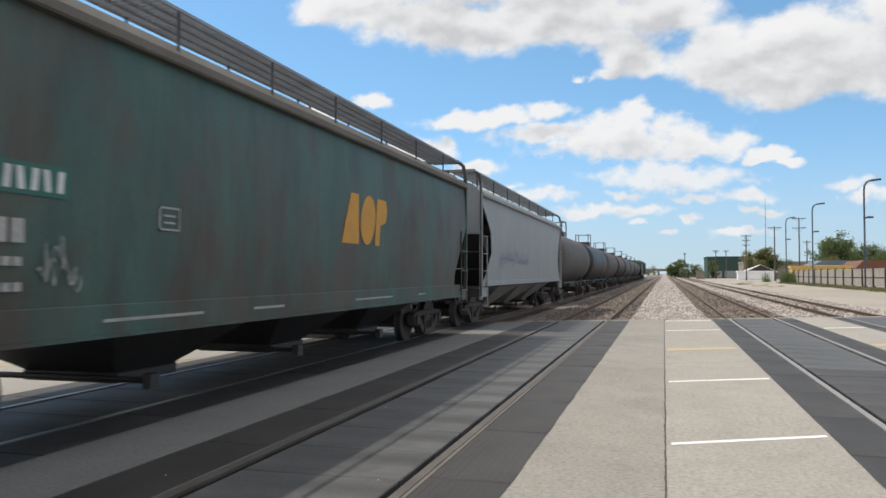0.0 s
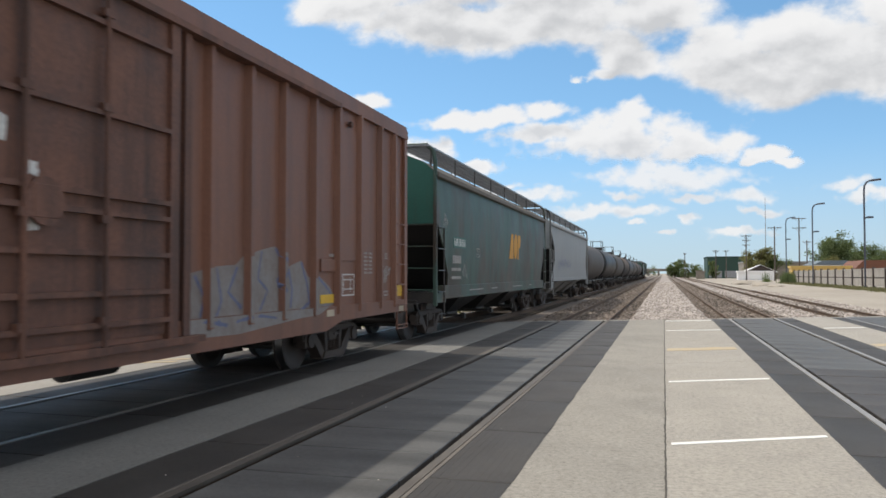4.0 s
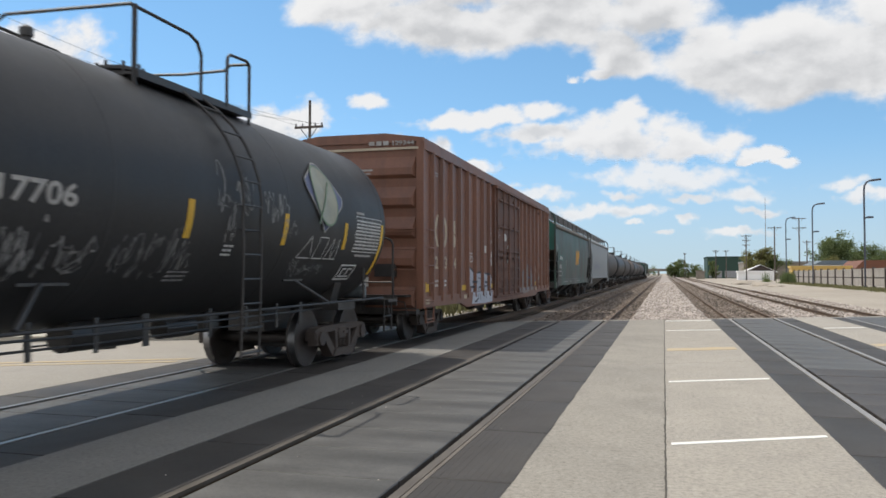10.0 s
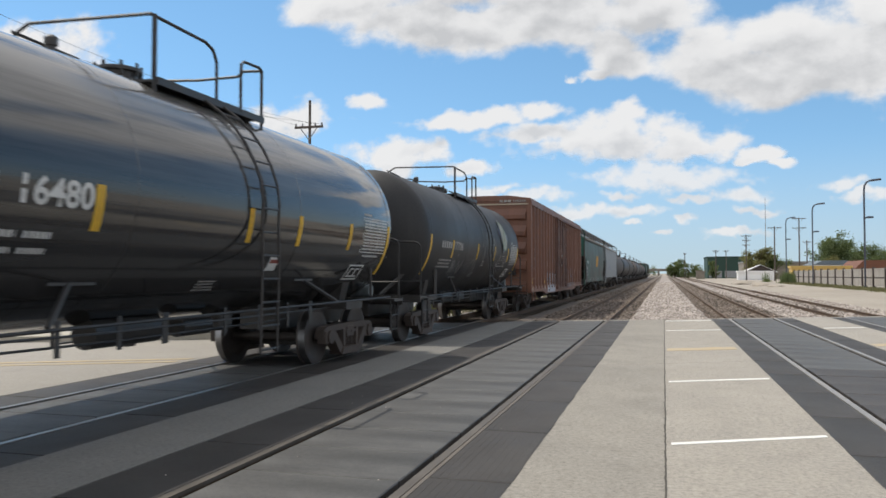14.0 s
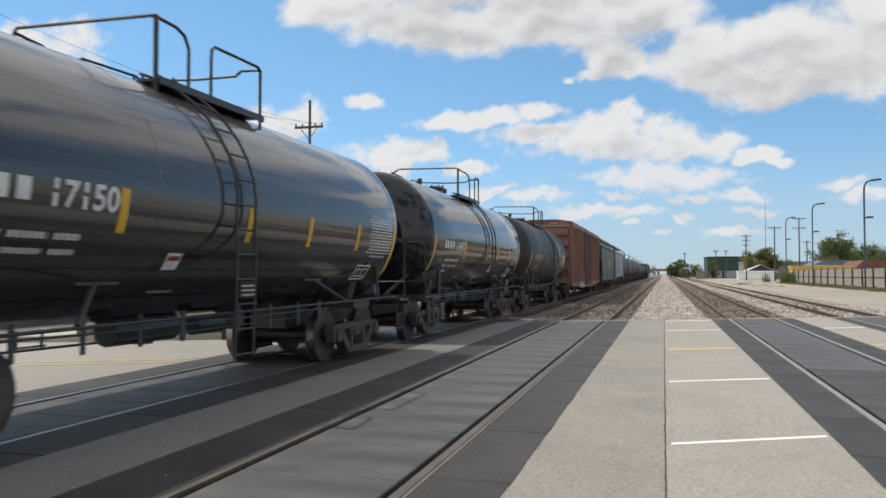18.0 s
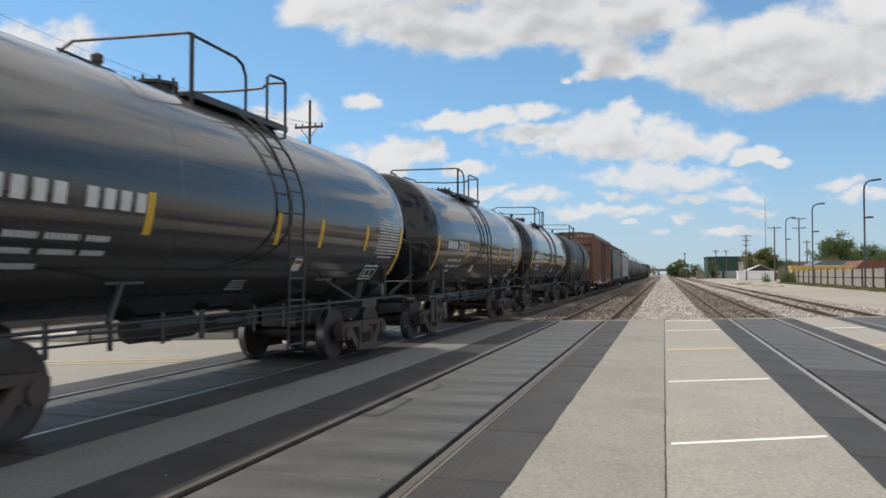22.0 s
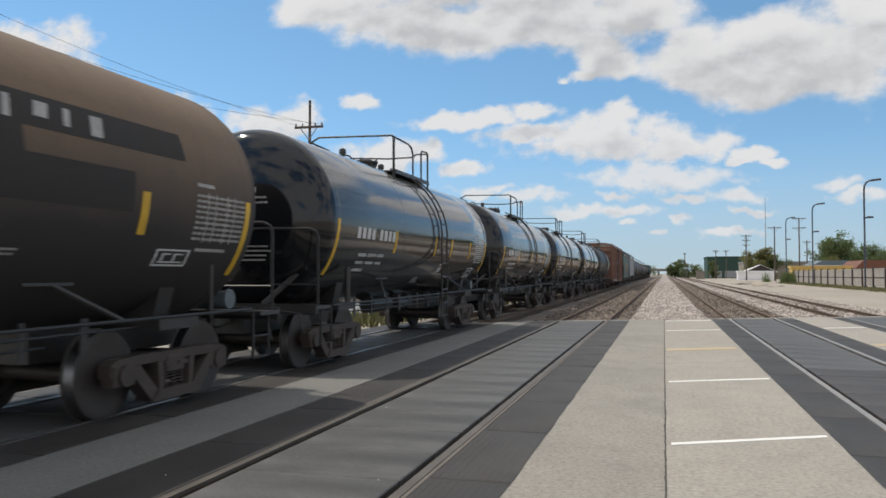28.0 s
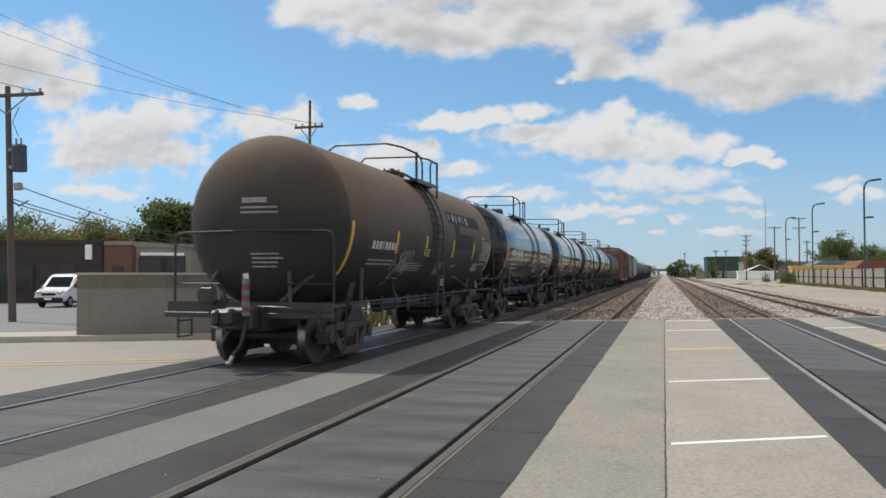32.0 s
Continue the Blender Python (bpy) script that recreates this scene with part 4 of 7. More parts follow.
        spec = [(-4.46, -3.52, 2.11, 2.31, 1, FADED_MARK), (-3.34, -2.45, 2.11, 2.31, 1, FADED_MARK), (-4.42, -3.1, 1.64, 1.88, 3, FADED_MARK), (4.15, 5.3, 1.92, 2.44, 9, WHITE_MARK), (0.12, 0.34, 1.72, 1.88, 3, WHITE_MARK), (-0.75, -0.35, 1.42, 1.56, 3, SCRAWL)]
    else:
        spec = [(-4.55, -3.62, 2.10, 2.34, 1, WHITE_MARK), (-3.45, -2.60, 2.10, 2.34, 1, WHITE_MARK), (-4.29, -3.93, 1.81, 1.88, 1, WHITE_MARK), (-3.84, -3.42, 1.81, 1.88, 1, WHITE_MARK), (-3.33, -3.03, 1.81, 1.88, 1, WHITE_MARK),
                (-4.28, -3.93, 1.68, 1.74, 1, WHITE_MARK), (-3.84, -3.42, 1.68, 1.74, 1, WHITE_MARK), (-3.33, -3.03, 1.68, 1.74, 1, WHITE_MARK), (-4.27, -3.80, 1.55, 1.61, 1, WHITE_MARK),
                (4.18, 5.28, 1.92, 2.46, 10, WHITE_MARK), (-0.36, 0.10, 1.30, 1.44, 4, FADED_MARK) if broad else (-1.55, -1.10, 1.30, 1.33, 1, FADED_MARK)]
    def wrapped(y, z, off=0.004):
        a = math.asin(max(-1, min(1, (z - zc) / r)))
        return ((r + off) * math.cos(a), y, zc + (r + off) * math.sin(a))
    for k, (y0, y1, z0, z1, rows, mat) in enumerate(spec):
        if number and k == 1:
            part("car_number", lettering(number, y0, z0 + 0.005, z1 - z0, wrapped, y1 - y0), mat, car, "white stencilled car number")
            continue
        bars_on_tank(car, "stencil", y0, y1, z0, z1, zc, r, rows, mat, "rows of white stencil marks", 0.35, k + 3)
    bm = B()
    pa, pb, qa, qb = (3.96, 4.60, 1.41, 1.67) if not old else (3.75, 4.35, 1.60, 1.78)
    for a, b, c, d in ((0, 1, 0, 0.10), (0, 1, 0.90, 1), (0, 0.05, 0, 1), (0.95, 1, 0, 1), (0.15, 0.85, 0.20, 0.28), (0.2, 0.26, 0.3, 0.75), (0.2, 0.45, 0.68, 0.76), (0.55, 0.61, 0.3, 0.75), (0.55, 0.82, 0.68, 0.76)):
        on_tank(bm, pa + (pb - pa) * a, pa + (pb - pa) * b, qa + (qb - qa) * c, qa + (qb - qa) * d, zc, r, 0.003, 0.0, 2)
    # header, column rules and footer of the data table
    table = B()
    ta, tb, tz0, tz1 = (4.28, 5.30, 1.87, 2.43) if old else (4.16, 5.30, 1.91, 2.46)
    for k in range(1, 5):
        yy = ta + (tb - ta) * (0.22, 0.38, 0.62, 0.78)[k - 1]
        on_tank(table, yy - 0.008, yy + 0.008, tz0, tz1, zc, r, 0.0035, 0.0, 4)
    on_tank(table, ta, ta + 0.34, tz1 + 0.06, tz1 + 0.10, zc, r, 0.003, 0.0, 2)
    on_tank(table, ta + 0.15, tb - 0.25, tz0 - 0.10, tz0 - 0.065, zc, r, 0.003, 0.0, 2)
    part("data_table", table, FADED_MARK, car, "white ruled data table", kind="stuff")
    if not (old or logo):
        py = 1.18 if broad else -1.48
        plate = part("placard", on_tank(B(), py - 0.13, py + 0.13, 1.56, 1.74, zc, r, 0.004, 0.0, 3), WHITE_MARK, car, "small red and white placard")
        part("placard_band", on_tank(B(), py - 0.11, py + 0.11, 1.66, 1.71, zc, r, 0.006, 0.0, 2), RED, plate)
    if not broad:
        sign = part("ladder_sign", box(B(), (r + 0.125, -0.42, 1.32), (0.012, 0.38, 0.20), 0.004), DULL_BLACK, car, "small black notice on the ladder")
        for k in range(3):
            part("notice_line", box(B(), (r + 0.133, -0.42, 1.26 + 0.055 * k), (0.006, 0.30, 0.022)), FADED_MARK, sign)
    # thin frame round the data table
    for a, b, c, d in ((4.12, 5.34, 1.885, 1.897), (4.12, 5.34, 2.475, 2.487), (4.12, 4.135, 1.89, 2.48), (5.325, 5.34, 1.89, 2.48)):
        if not old:
            on_tank(bm, a, b, c, d, zc, r, 0.003, 0.0, 2)
    part("consolidated_stencil", bm, WHITE_MARK, car, "small white outlined panel")
    bm = B()
    for x0, z, w, hh in ((-0.20, 2.62, 0.46, 0.085), (-0.22, 2.50, 0.66, 0.032), (-0.22, 2.42, 0.68, 0.032), (-0.05, 1.74, 0.5, 0.024), (-0.03, 1.67, 0.55, 0.024), (-0.03, 1.60, 0.45, 0.024), (-0.03, 1.53, 0.42, 0.024)):
        x0, z = (x0, z + 0.10) if old else (x0 + 0.12, z + 0.20)
        for k in range(9):
            xx = x0 + w * (k + 0.5) / 9
            yy = -h - 0.62 * math.sqrt(max(0.0, 1 - ((z - zc) ** 2 + xx ** 2) / r ** 2)) - 0.006
            box(bm, (xx, yy, z), (w / 9 * (0.72 + 0.2 * (k % 3 == 1)), 0.012, hh))
    part("end_stencil", bm, FADED_MARK, car, kind="stuff")
    put = lambda y, z: ((r + 0.006) * math.cos(math.asin(max(-1, min(1, (z - zc) / r)))), y, zc + (r + 0.006) * math.sin(math.asin(max(-1, min(1, (z - zc) / r)))))
    if old or logo:
        rnd = random.Random(5)
        if old:
            part("spray_scrawl", scrawl(-3.0, -1.75, 1.38, 2.02, 16, rnd, put, 0.018), FADED_MARK, car, "thin pale spray scrawl")
            part("spray_scrawl", scrawl(-2.7, -2.0, 1.45, 1.90, 9, rnd, put, 0.022), FADED_MARK, car, "thin pale spray scrawl")
            bm = B()
            on_tank(bm, 0.8, 4.1, 2.74, 3.04, zc, r, 0.002)
            on_tank(bm, 1.35, 3.2, 2.12, 2.52, zc, r, 0.002)
            on_tank(bm, 1.35, 1.8, 2.50, 2.76, zc, r, 0.0025)
            pieces("painted_patch", bm, PATCH, car, "black paint patch")
            part("soot_band", on_tank(B(), -0.72, 0.02, 1.15, 3.50, zc, r, 0.0018, 0.10, 14), PATCH, car, "black spill band under the platform")
            bm = B()
            for k in range(6):
                on_tank(bm, 0.95 + 0.34 * k, 1.03 + 0.34 * k + 0.08 * (k % 2), 2.84 - 0.03 * (k % 3), 2.98, zc, r, 0.004, 0.05)
            pieces("stencil", bm, FADED_MARK, car, "broken white lettering remains")
        else:
            for f in ((-0.15, 0.62, 2.02, 2.75, 9, 0.022), (0.95, 1.6, 2.12, 2.62, 7, 0.022), (-3.25, -2.75, 1.42, 1.95, 8, 0.024), (-2.7, -2.05, 1.5, 1.85, 8, 0.02), (-1.75, -0.5, 1.45, 2.0, 16, 0.011), (2.0, 3.2, 1.48, 1.72, 12, 0.012), (1.55, 1.95, 1.95, 2.3, 5, 0.016)):
                part("spray_scrawl", scrawl(*f[:5], rnd, put, f[5]), SCRAWL, car, "thin pale spray scrawl")
            bm = B()
            cy, cz = 2.88, 2.68
            outline = [(-0.12, 0.52), (-0.64, 0.22), (-0.62, 0.08), (-0.05, -0.53), (0.60, -0.08), (0.63, 0.03), (0.02, 0.52)]
            def fan(bm, o, lift):
                c = bm.verts.new(put(cy + sum(p[0] for p in o) / len(o), cz + sum(p[1] for p in o) / len(o)))
                vs = []
                for y, z in o:
                    x, yy, zz = put(cy + y, cz + z)
                    vs.append(bm.verts.new((x + lift, yy, zz)))
                c.co.x += lift
                for i in range(len(vs)):
                    bm.faces.new((c, vs[i], vs[(i + 1) % len(vs)]))
            dense = []
            for a, b in zip(outline, outline[1:] + outline[:1]):
                dense += [(a[0] + (b[0] - a[0]) * t / 6, a[1] + (b[1] - a[1]) * t / 6) for t in range(6)]
            fan(bm, dense, 0.012)
            part("emblem", bm, BLUE_MARK, car, "dark blue lozenge emblem")
            bm = B()
            leaf = [(-0.04 + 0.40 * math.sin(t) * (1 if math.sin(t) > 0 else 0.95) - 0.10 * math.cos(t), 0.02 + 0.44 * math.cos(t)) for t in [2 * math.pi * k / 28 for k in range(28)]]
            fan(bm, leaf, 0.034)
            part("emblem_leaf", bm, LEAF_MARK, car, "pale leaf shape on the emblem")
            bm = B()
            for k in range(14):
                y, z = -0.30 + 0.42 * (k / 13) ** 1.2, -0.40 + 0.62 * k / 13
                p0, p1 = put(cy + y - 0.02, cz + z), put(cy + y + 0.035, cz + z + 0.05)
                box(bm, (p0[0] + 0.045, p0[1], p0[2]), (0.006, 0.035, 0.05))
            part("emblem_vein", bm, LEAF_GREEN, car)
            bm = B()
            bm.free()
            part("emblem_rim", ribbon([(cy + y, cz + z) for y, z in dense], 0.022, lambda y, z, off: wrapped(y, z, 0.022), True), FADED_MARK, car, "thin pale rim round the emblem")
            part("emblem_rim", ribbon([(cy + y, cz + z) for y, z in leaf], 0.030, lambda y, z, off: wrapped(y, z, 0.040), True), LEAF_GREEN, car, "green rim round the leaf")
            # hollow slanted shapes drawn in thin white lines under the emblem
            def slanted(y, z, off=0.004):
                return wrapped(y + (z - 1.75) * 0.35, z, off)
            for shape in ([(2.12, 1.75), (2.36, 2.07), (2.58, 1.75)], [(2.66, 1.75), (2.66, 2.07), (2.98, 2.07), (2.98, 1.75)], [(3.08, 1.75), (3.18, 2.07), (3.28, 1.75)], [(3.30, 1.75), (3.40, 2.07), (3.50, 1.75)]):
                part("emblem_bar", ribbon(shape, 0.014, slanted, True), WHITE_MARK, car, "hollow white-outlined mark")
    if last:
        bm = B()
        yy = -h - 1.22
        rod(bm, (0.24, yy, 0.86), (0.24, yy, 1.44), 0.056, 14)
        part("end_marker", bm, BLUE_GREY_CAN, car, "red and white banded end-of-train marker")
        bm = B()
        for z in (0.93, 1.10, 1.27):
            rod(bm, (0.24, yy, z), (0.24, yy, z + 0.08), 0.058, 14)
        pieces("marker_band", bm, RED, car)
        bm = B()
        rod(bm, (0.24, yy, 1.44), (0.24, yy, 1.52), 0.045, 12)
        part("marker_lamp", bm, CHROME, car)
        part("marker_hose", pipe(B(), [(0.22, yy + 0.06, 0.80), (0.16, yy, 0.42), (0.04, yy - 0.03, 0.24)], 0.028, 7), SOOT, car)
        part("hose_coupling", pipe(B(), [(0.04, yy - 0.03, 0.24), (0.0, yy - 0.05, 0.14), (-0.06, yy - 0.06, 0.12)], 0.035, 7), CHROME, car)
        bm = B()
        lathe(bm, [(-h - 0.95, 0.02), (-h - 0.95, 0.17), (-h - 0.91, 0.17), (-h - 0.91, 0.02)], "y", 20, (-0.62, 0, 1.17))
        part("hand_brake_wheel", bm, SOOT, car)
        part("brake_chain", pipe(B(), [(-0.62, yy + 0.3, 1.1), (-0.55, yy + 0.3, 0.75), (-0.2, yy + 0.4, 0.62)], 0.018, 6), SOOT, car)
        part("brake_housing", box(B(), (-0.62, yy + 0.32, 1.17), (0.26, 0.14, 0.30), 0.04), SOOT, car)
        part("end_beam", span(B(), -1.5, 1.5, yy + 0.42, yy + 0.5, 0.80, 0.89, 0.01), SOOT, car)
        part("draft_gear", box(B(), (0, yy + 0.3, 0.80), (0.5, 0.3, 0.36), 0.04), SOOT, car)
        for q in (-0.9, 0.75):
            part("end_brace", pipe(B(), [(q, yy + 0.5, 0.95), (q * 0.8, yy + 0.75, 1.55)], 0.03, 6), SOOT, car)
    return car


def ladder_on(bm, x, y, z0, z1, wide, along, rungs):
    dx, dy = (wide / 2, 0) if along == "x" else (0, wide / 2)
    for k in range(rungs):
        z = z0 + (z1 - z0) * k / (rungs - 1)
        pipe(bm, [(x - dx, y - dy, z), (x + dx, y + dy, z)], 0.013, 6)


def boxcar(s):
    car = make_car("boxcar", s, "weathered brown outside-braced boxcar with silver graffiti")
    h, w, z0, z1 = 9.42, 1.56, 0.80, 4.36
    bm = B()
    span(bm, -w, w, -h + 0.05, h - 0.05, z0 + 0.12, z1 - 0.02)
    body = part("body", bm, BOX_BROWN, car)
    bm = B()
    prism(bm, [(-w - 0.05, z1 - 0.05), (w + 0.05, z1 - 0.05), (w + 0.05, z1 + 0.03), (0.75, z1 + 0.15), (-0.75, z1 + 0.15), (-w - 0.05, z1 + 0.03)], "y", -h, h)
    for k in range(22):
        y = -h + 0.4 + k * 0.855
        prism(bm, [(w + 0.03, z1 + 0.045), (0.75, z1 + 0.175), (-0.75, z1 + 0.175), (-w - 0.03, z1 + 0.045), (-0.75, z1 + 0.14), (0.75, z1 + 0.14)], "y", y - 0.04, y + 0.04)
    part("roof", bm, BOX_BROWN, car)
    for ss in (-1, 1):
        x = ss * w
        bm = B()
        span(bm, x - ss * 0.02, x + ss * 0.075, -h, h, z1 - 0.22, z1 - 0.052)
        part("side_plate", bm, BOX_BROWN, car)
        bm = B()
        prism(bm, [(-h, z0), (-h, z0 + 0.22), (h, z0 + 0.22), (h, z0), (6.2, z0 - 0.02), (5.6, z0 - 0.14), (-5.6, z0 - 0.14), (-6.2, z0 - 0.02)], "x", x - ss * 0.03, x + ss * 0.055)
        part("side_sill", bm, BOX_BROWN, car)
        for y in (-8.68, -7.93, -7.10, -6.30, -5.46, -4.61, -3.71, -2.88, 2.43, 3.32, 4.22, 5.18, 6.05, 6.95, 7.95, 8.7):
            bm = B()
            prism(bm, [(x, y - 0.068), (x + ss * 0.088, y - 0.040), (x + ss * 0.088, y + 0.040), (x, y + 0.068)], "z", z0 + 0.10, z1 - 0.2)
            part("side_post", bm, BOX_BROWN, car)
        for y in (-h, h):
            d = 1 if y > 0 else -1
            bm = B()
            span(bm, x - ss * 0.10, x + ss * 0.06, y, y - d * 0.16, z0 - 0.02, z1 - 0.05)
            part("corner_post", bm, BOX_BROWN, car)
            bm = B()
            ladder_on(bm, x + ss * 0.10, y - d * 0.40, 0.55, 2.45, 0.58, "y", 6)
            pipe(bm, [(x + ss * 0.08, y - d * 0.1, z0), (x + ss * 0.08, y - d * 0.1, 0.48), (x + ss * 0.08, y - d * 0.68, 0.48), (x + ss * 0.08, y - d * 0.68, z0)], 0.017, 6)
            pieces("grab_iron", bm, BOX_BROWN, car)
        # plug door on its tracks
        y0, y1 = -1.92, 1.70
        bm = B()
        span(bm, x + ss * 0.01, x + ss * 0.075, y0 + 0.08, y1 - 0.08, z0 + 0.12, z1 - 0.30)
        door = part("door", bm, BOX_RUST, car, "rust-stained plug door")
        bm = B()
        for a, b in ((y0 - 0.05, y0 + 0.10), (y1 - 0.10, y1 + 0.05)):
            span(bm, x + ss * 0.0, x + ss * 0.12, a, b, z0 + 0.06, z1 - 0.2)
        for y in (-2.16, 1.95):
            span(bm, x + ss * 0.0, x + ss * 0.085, y - 0.06, y + 0.06, z0 + 0.06, z1 - 0.2)
        pieces("door_frame", bm, BOX_RUST, door)
        for zz in (1.06, 1.34, 1.70, 2.06, 2.22, 2.95, 3.76):
            bm = B()
            span(bm, x + ss * 0.07, x + ss * 0.135, y0 + 0.12, y1 - 0.12, zz - 0.024, zz + 0.024)
            part("door_rib", bm, BOX_RUST, door)
        for y in (-1.20, -0.32, 0.62):
            bm = B()
            rod(bm, (x + ss * 0.14, y, z0 + 0.05), (x + ss * 0.14, y, z1 - 0.28), 0.024 if y != -0.32 else 0.03, 7)
            for zz in (1.1, 2.0, 3.0, 3.85):
                box(bm, (x + ss * 0.13, y, zz), (0.06, 0.13, 0.07))
            part("locking_bar", bm, BOX_RUST, door)
        bm = B()
        lathe(bm, [(x + ss * 0.12, 0.03), (x + ss * 0.12, 0.2), (x + ss * 0.15, 0.2), (x + ss * 0.15, 0.03)] if ss > 0 else [(x - 0.15, 0.03), (x - 0.15, 0.2), (x - 0.12, 0.2), (x - 0.12, 0.03)], "x", 16, (0, -0.1, 2.1))
        box(bm, (x + ss * 0.13, -0.1, 2.1), (0.05, 0.3, 0.3), 0.02)
        part("door_gear", bm, BOX_RUST, door)
        for zz in (z0 + 0.03, z1 - 0.26):
            bm = B()
            span(bm, x, x + ss * 0.16, -2.3, 5.9 if zz > 2 else 2.2, zz - 0.035, zz + 0.035)
            part("door_track", bm, BOX_RUST, car)
    for d in (-1, 1):
        y = d * (h - 0.05)
        bm = B()
        for k in range(5):
            zz = 0.98 + k * 0.64 - (0.2 if k == 0 else 0)
            v = [bm.verts.new((sx * (1.44 if i in (0, 3) else 1.38), y + d * (0, 0.10, 0.10, 0)[i], zz + (0, 0.07, 0.22, 0.46)[i])) for sx in (-1, 1) for i in range(4)]
            for f in ((0, 1, 2, 3), (7, 6, 5, 4), (0, 4, 5, 1), (1, 5, 6, 2), (2, 6, 7, 3), (3, 7, 4, 0)):
                bm.faces.new([v[i] for i in f])
        pieces("end_corrugation", bm, BOX_BROWN, car)
        bm = B()
        span(bm, -1.5, 1.5, y, y + d * 0.055, 4.15, 4.20)
        part("end_rail", bm, CREAM_MARK, car, "worn pale edge rail")
        if d < 0:
            for a, b, c, e in ((0.40, 0.52, 4.25, 4.34), (0.56, 0.68, 4.25, 4.34), (0.72, 0.84, 4.25, 4.34), (-0.10, 0.18, 3.70, 3.74), (0.22, 0.5, 3.70, 3.74), (-0.05, 0.45, 3.63, 3.66)):
                part("end_mark", span(B(), a, b, y - 0.048 if c > 4.2 else y - 0.10, y - 0.054 if c > 4.2 else y - 0.104, c, e), FADED_MARK, car)
            for a, b, c in ((-0.12, 0.15, 3.46), (0.18, 0.44, 3.46), (-0.08, 0.42, 3.39), (0.08, 0.24, 2.84), (0.08, 0.66, 2.76)):
                part("end_mark", span(B(), a, b, y - 0.001, y - 0.006, c, c + 0.045), FADED_MARK, car)
            part("car_number", lettering("129344", 0.93, 4.25, 0.09, lambda u, z, off: (u, y - 0.051 - off, z), 0.48), FADED_MARK, car, "small pale number on the end")
            part("end_placard", span(B(), 0.02, 0.38, y - 0.02, y - 0.125, 1.24, 1.44), WHITE_MARK, car, "small pale placard")
        bm = B()
        ladder_on(bm, 1.22, y + d * 0.12, 0.75, 2.45, 0.5, "x", 5)
        pipe(bm, [(-0.4, y + d * 0.14, 2.40), (1.45, y + d * 0.14, 2.40)], 0.013, 6)
        pieces("end_grab_iron", bm, BOX_BROWN, car)
        bm = B()
        span(bm, -1.35, 1.35, y, y + d * 0.38, 1.03, 1.07)
        part("end_walkway", bm, SOOT, car)
        bm = B()
        span(bm, -0.32, 0.32, y - d * 1.0, y + d * 0.25, 0.70, 0.98)
        span(bm, -1.45, 1.45, y - d * 0.2, y + d * 0.02, 0.66, 0.95)
        part("end_sill", bm, SOOT, car)
        bm = B()
        span(bm, 0.55, 1.02, y + d * 0.02, y + d * 0.12, 1.45, 1.72)
        part("end_recess", bm, SOOT, car)
        coupler(car, d * (h + 0.05), d)
        truck(car, d * 7.06)
    bm = B()
    span(bm, -0.3, 0.3, -h + 1, h - 1, 0.62, 0.92)
    rod(bm, (0.8, -2.0, 0.62), (0.8, -0.6, 0.62), 0.2, 12)
    rod(bm, (0.9, 1.0, 0.62), (0.9, 1.7, 0.62), 0.15, 12)
    part("underframe", bm, SOOT, car)
    # markings on the road side
    x = w
    def flat(name, y0, y1, z0_, z1_, mat, label="", off=0.003, lean=0.0):
        bm = B()
        prism(bm, [(y0, z0_), (y1, z0_), (y1 + lean, z1_), (y0 + lean, z1_)], "x", x + 0.001, x + off)
        return part(name, bm, mat, car, label)
    def side(y, z, off=0.004):
        return (x + off, y, z)
    # the railway's mark as plain worn shapes: a bar with a wedge, a ring, a pair of half-discs
    flat("big_mark", -8.62, -8.47, 2.12, 2.84, CREAM_MARK, "large worn cream block mark")
    part("big_mark", prism(B(), [(-8.46, 2.46), (-8.20, 2.84), (-8.05, 2.84), (-8.30, 2.46), (-8.05, 2.12), (-8.20, 2.12)], "x", x + 0.001, x + 0.004), CREAM_MARK, car, "large worn cream wedge mark")
    part("big_mark", ribbon(oval(-7.60, 2.47, 0.17, 0.28), 0.14, side, True), CREAM_MARK, car, "large worn cream ring mark")
    for cy, cz, a0, a1 in ((-6.60, 2.64, 1.571, 4.712), (-6.78, 2.30, 4.712, 7.854)):
        part("big_mark", prism(B(), oval(cy, cz, 0.24, 0.165, a0, a1, 12), "x", x + 0.001, x + 0.004), CREAM_MARK, car, "large worn cream half-disc mark")
    for text, y0 in (("12", -8.55), ("93", -7.80), ("44", -6.94)):
        part("car_number", lettering(text, y0, 1.63, 0.28, side, 0.43), CREAM_MARK, car, "worn cream number")
    rnd = random.Random(9)
    def rows(y0, y1, zz0, zz1, n, mat=WHITE_MARK):
        bm = B()
        dz = (zz1 - zz0) / n
        for i in range(n):
            y = y0
            while y < y1:
                ww = rnd.uniform(0.3, 0.6) * dz
                prism(bm, [(y, zz0 + dz * (i + 0.2)), (min(y1, y + ww), zz0 + dz * (i + 0.2)), (min(y1, y + ww), zz0 + dz * (i + 0.72)), (y, zz0 + dz * (i + 0.72))], "x", x + 0.001, x + 0.004)
                y += ww + dz * 0.3
        part("stencil", bm, mat, car, "rows of small white stencil marks", kind="stuff")
    rows(-8.55, -8.1, 1.20, 1.40, 2); rows(-7.82, -7.4, 1.20, 1.40, 2); rows(-7.82, -7.45, 0.88, 0.96, 2)
    for a, b, c, e, n in ((7.25, 7.40, 1.50, 1.90, 6), (7.48, 7.63, 1.50, 1.90, 6), (7.95, 8.10, 1.77, 1.90, 3), (8.28, 8.43, 1.77, 1.90, 3), (8.17, 8.47, 1.10, 1.22, 2), (5.80, 6.05, 1.76, 1.84, 1)):
        rows(a, b, c, e, n, FADED_MARK)
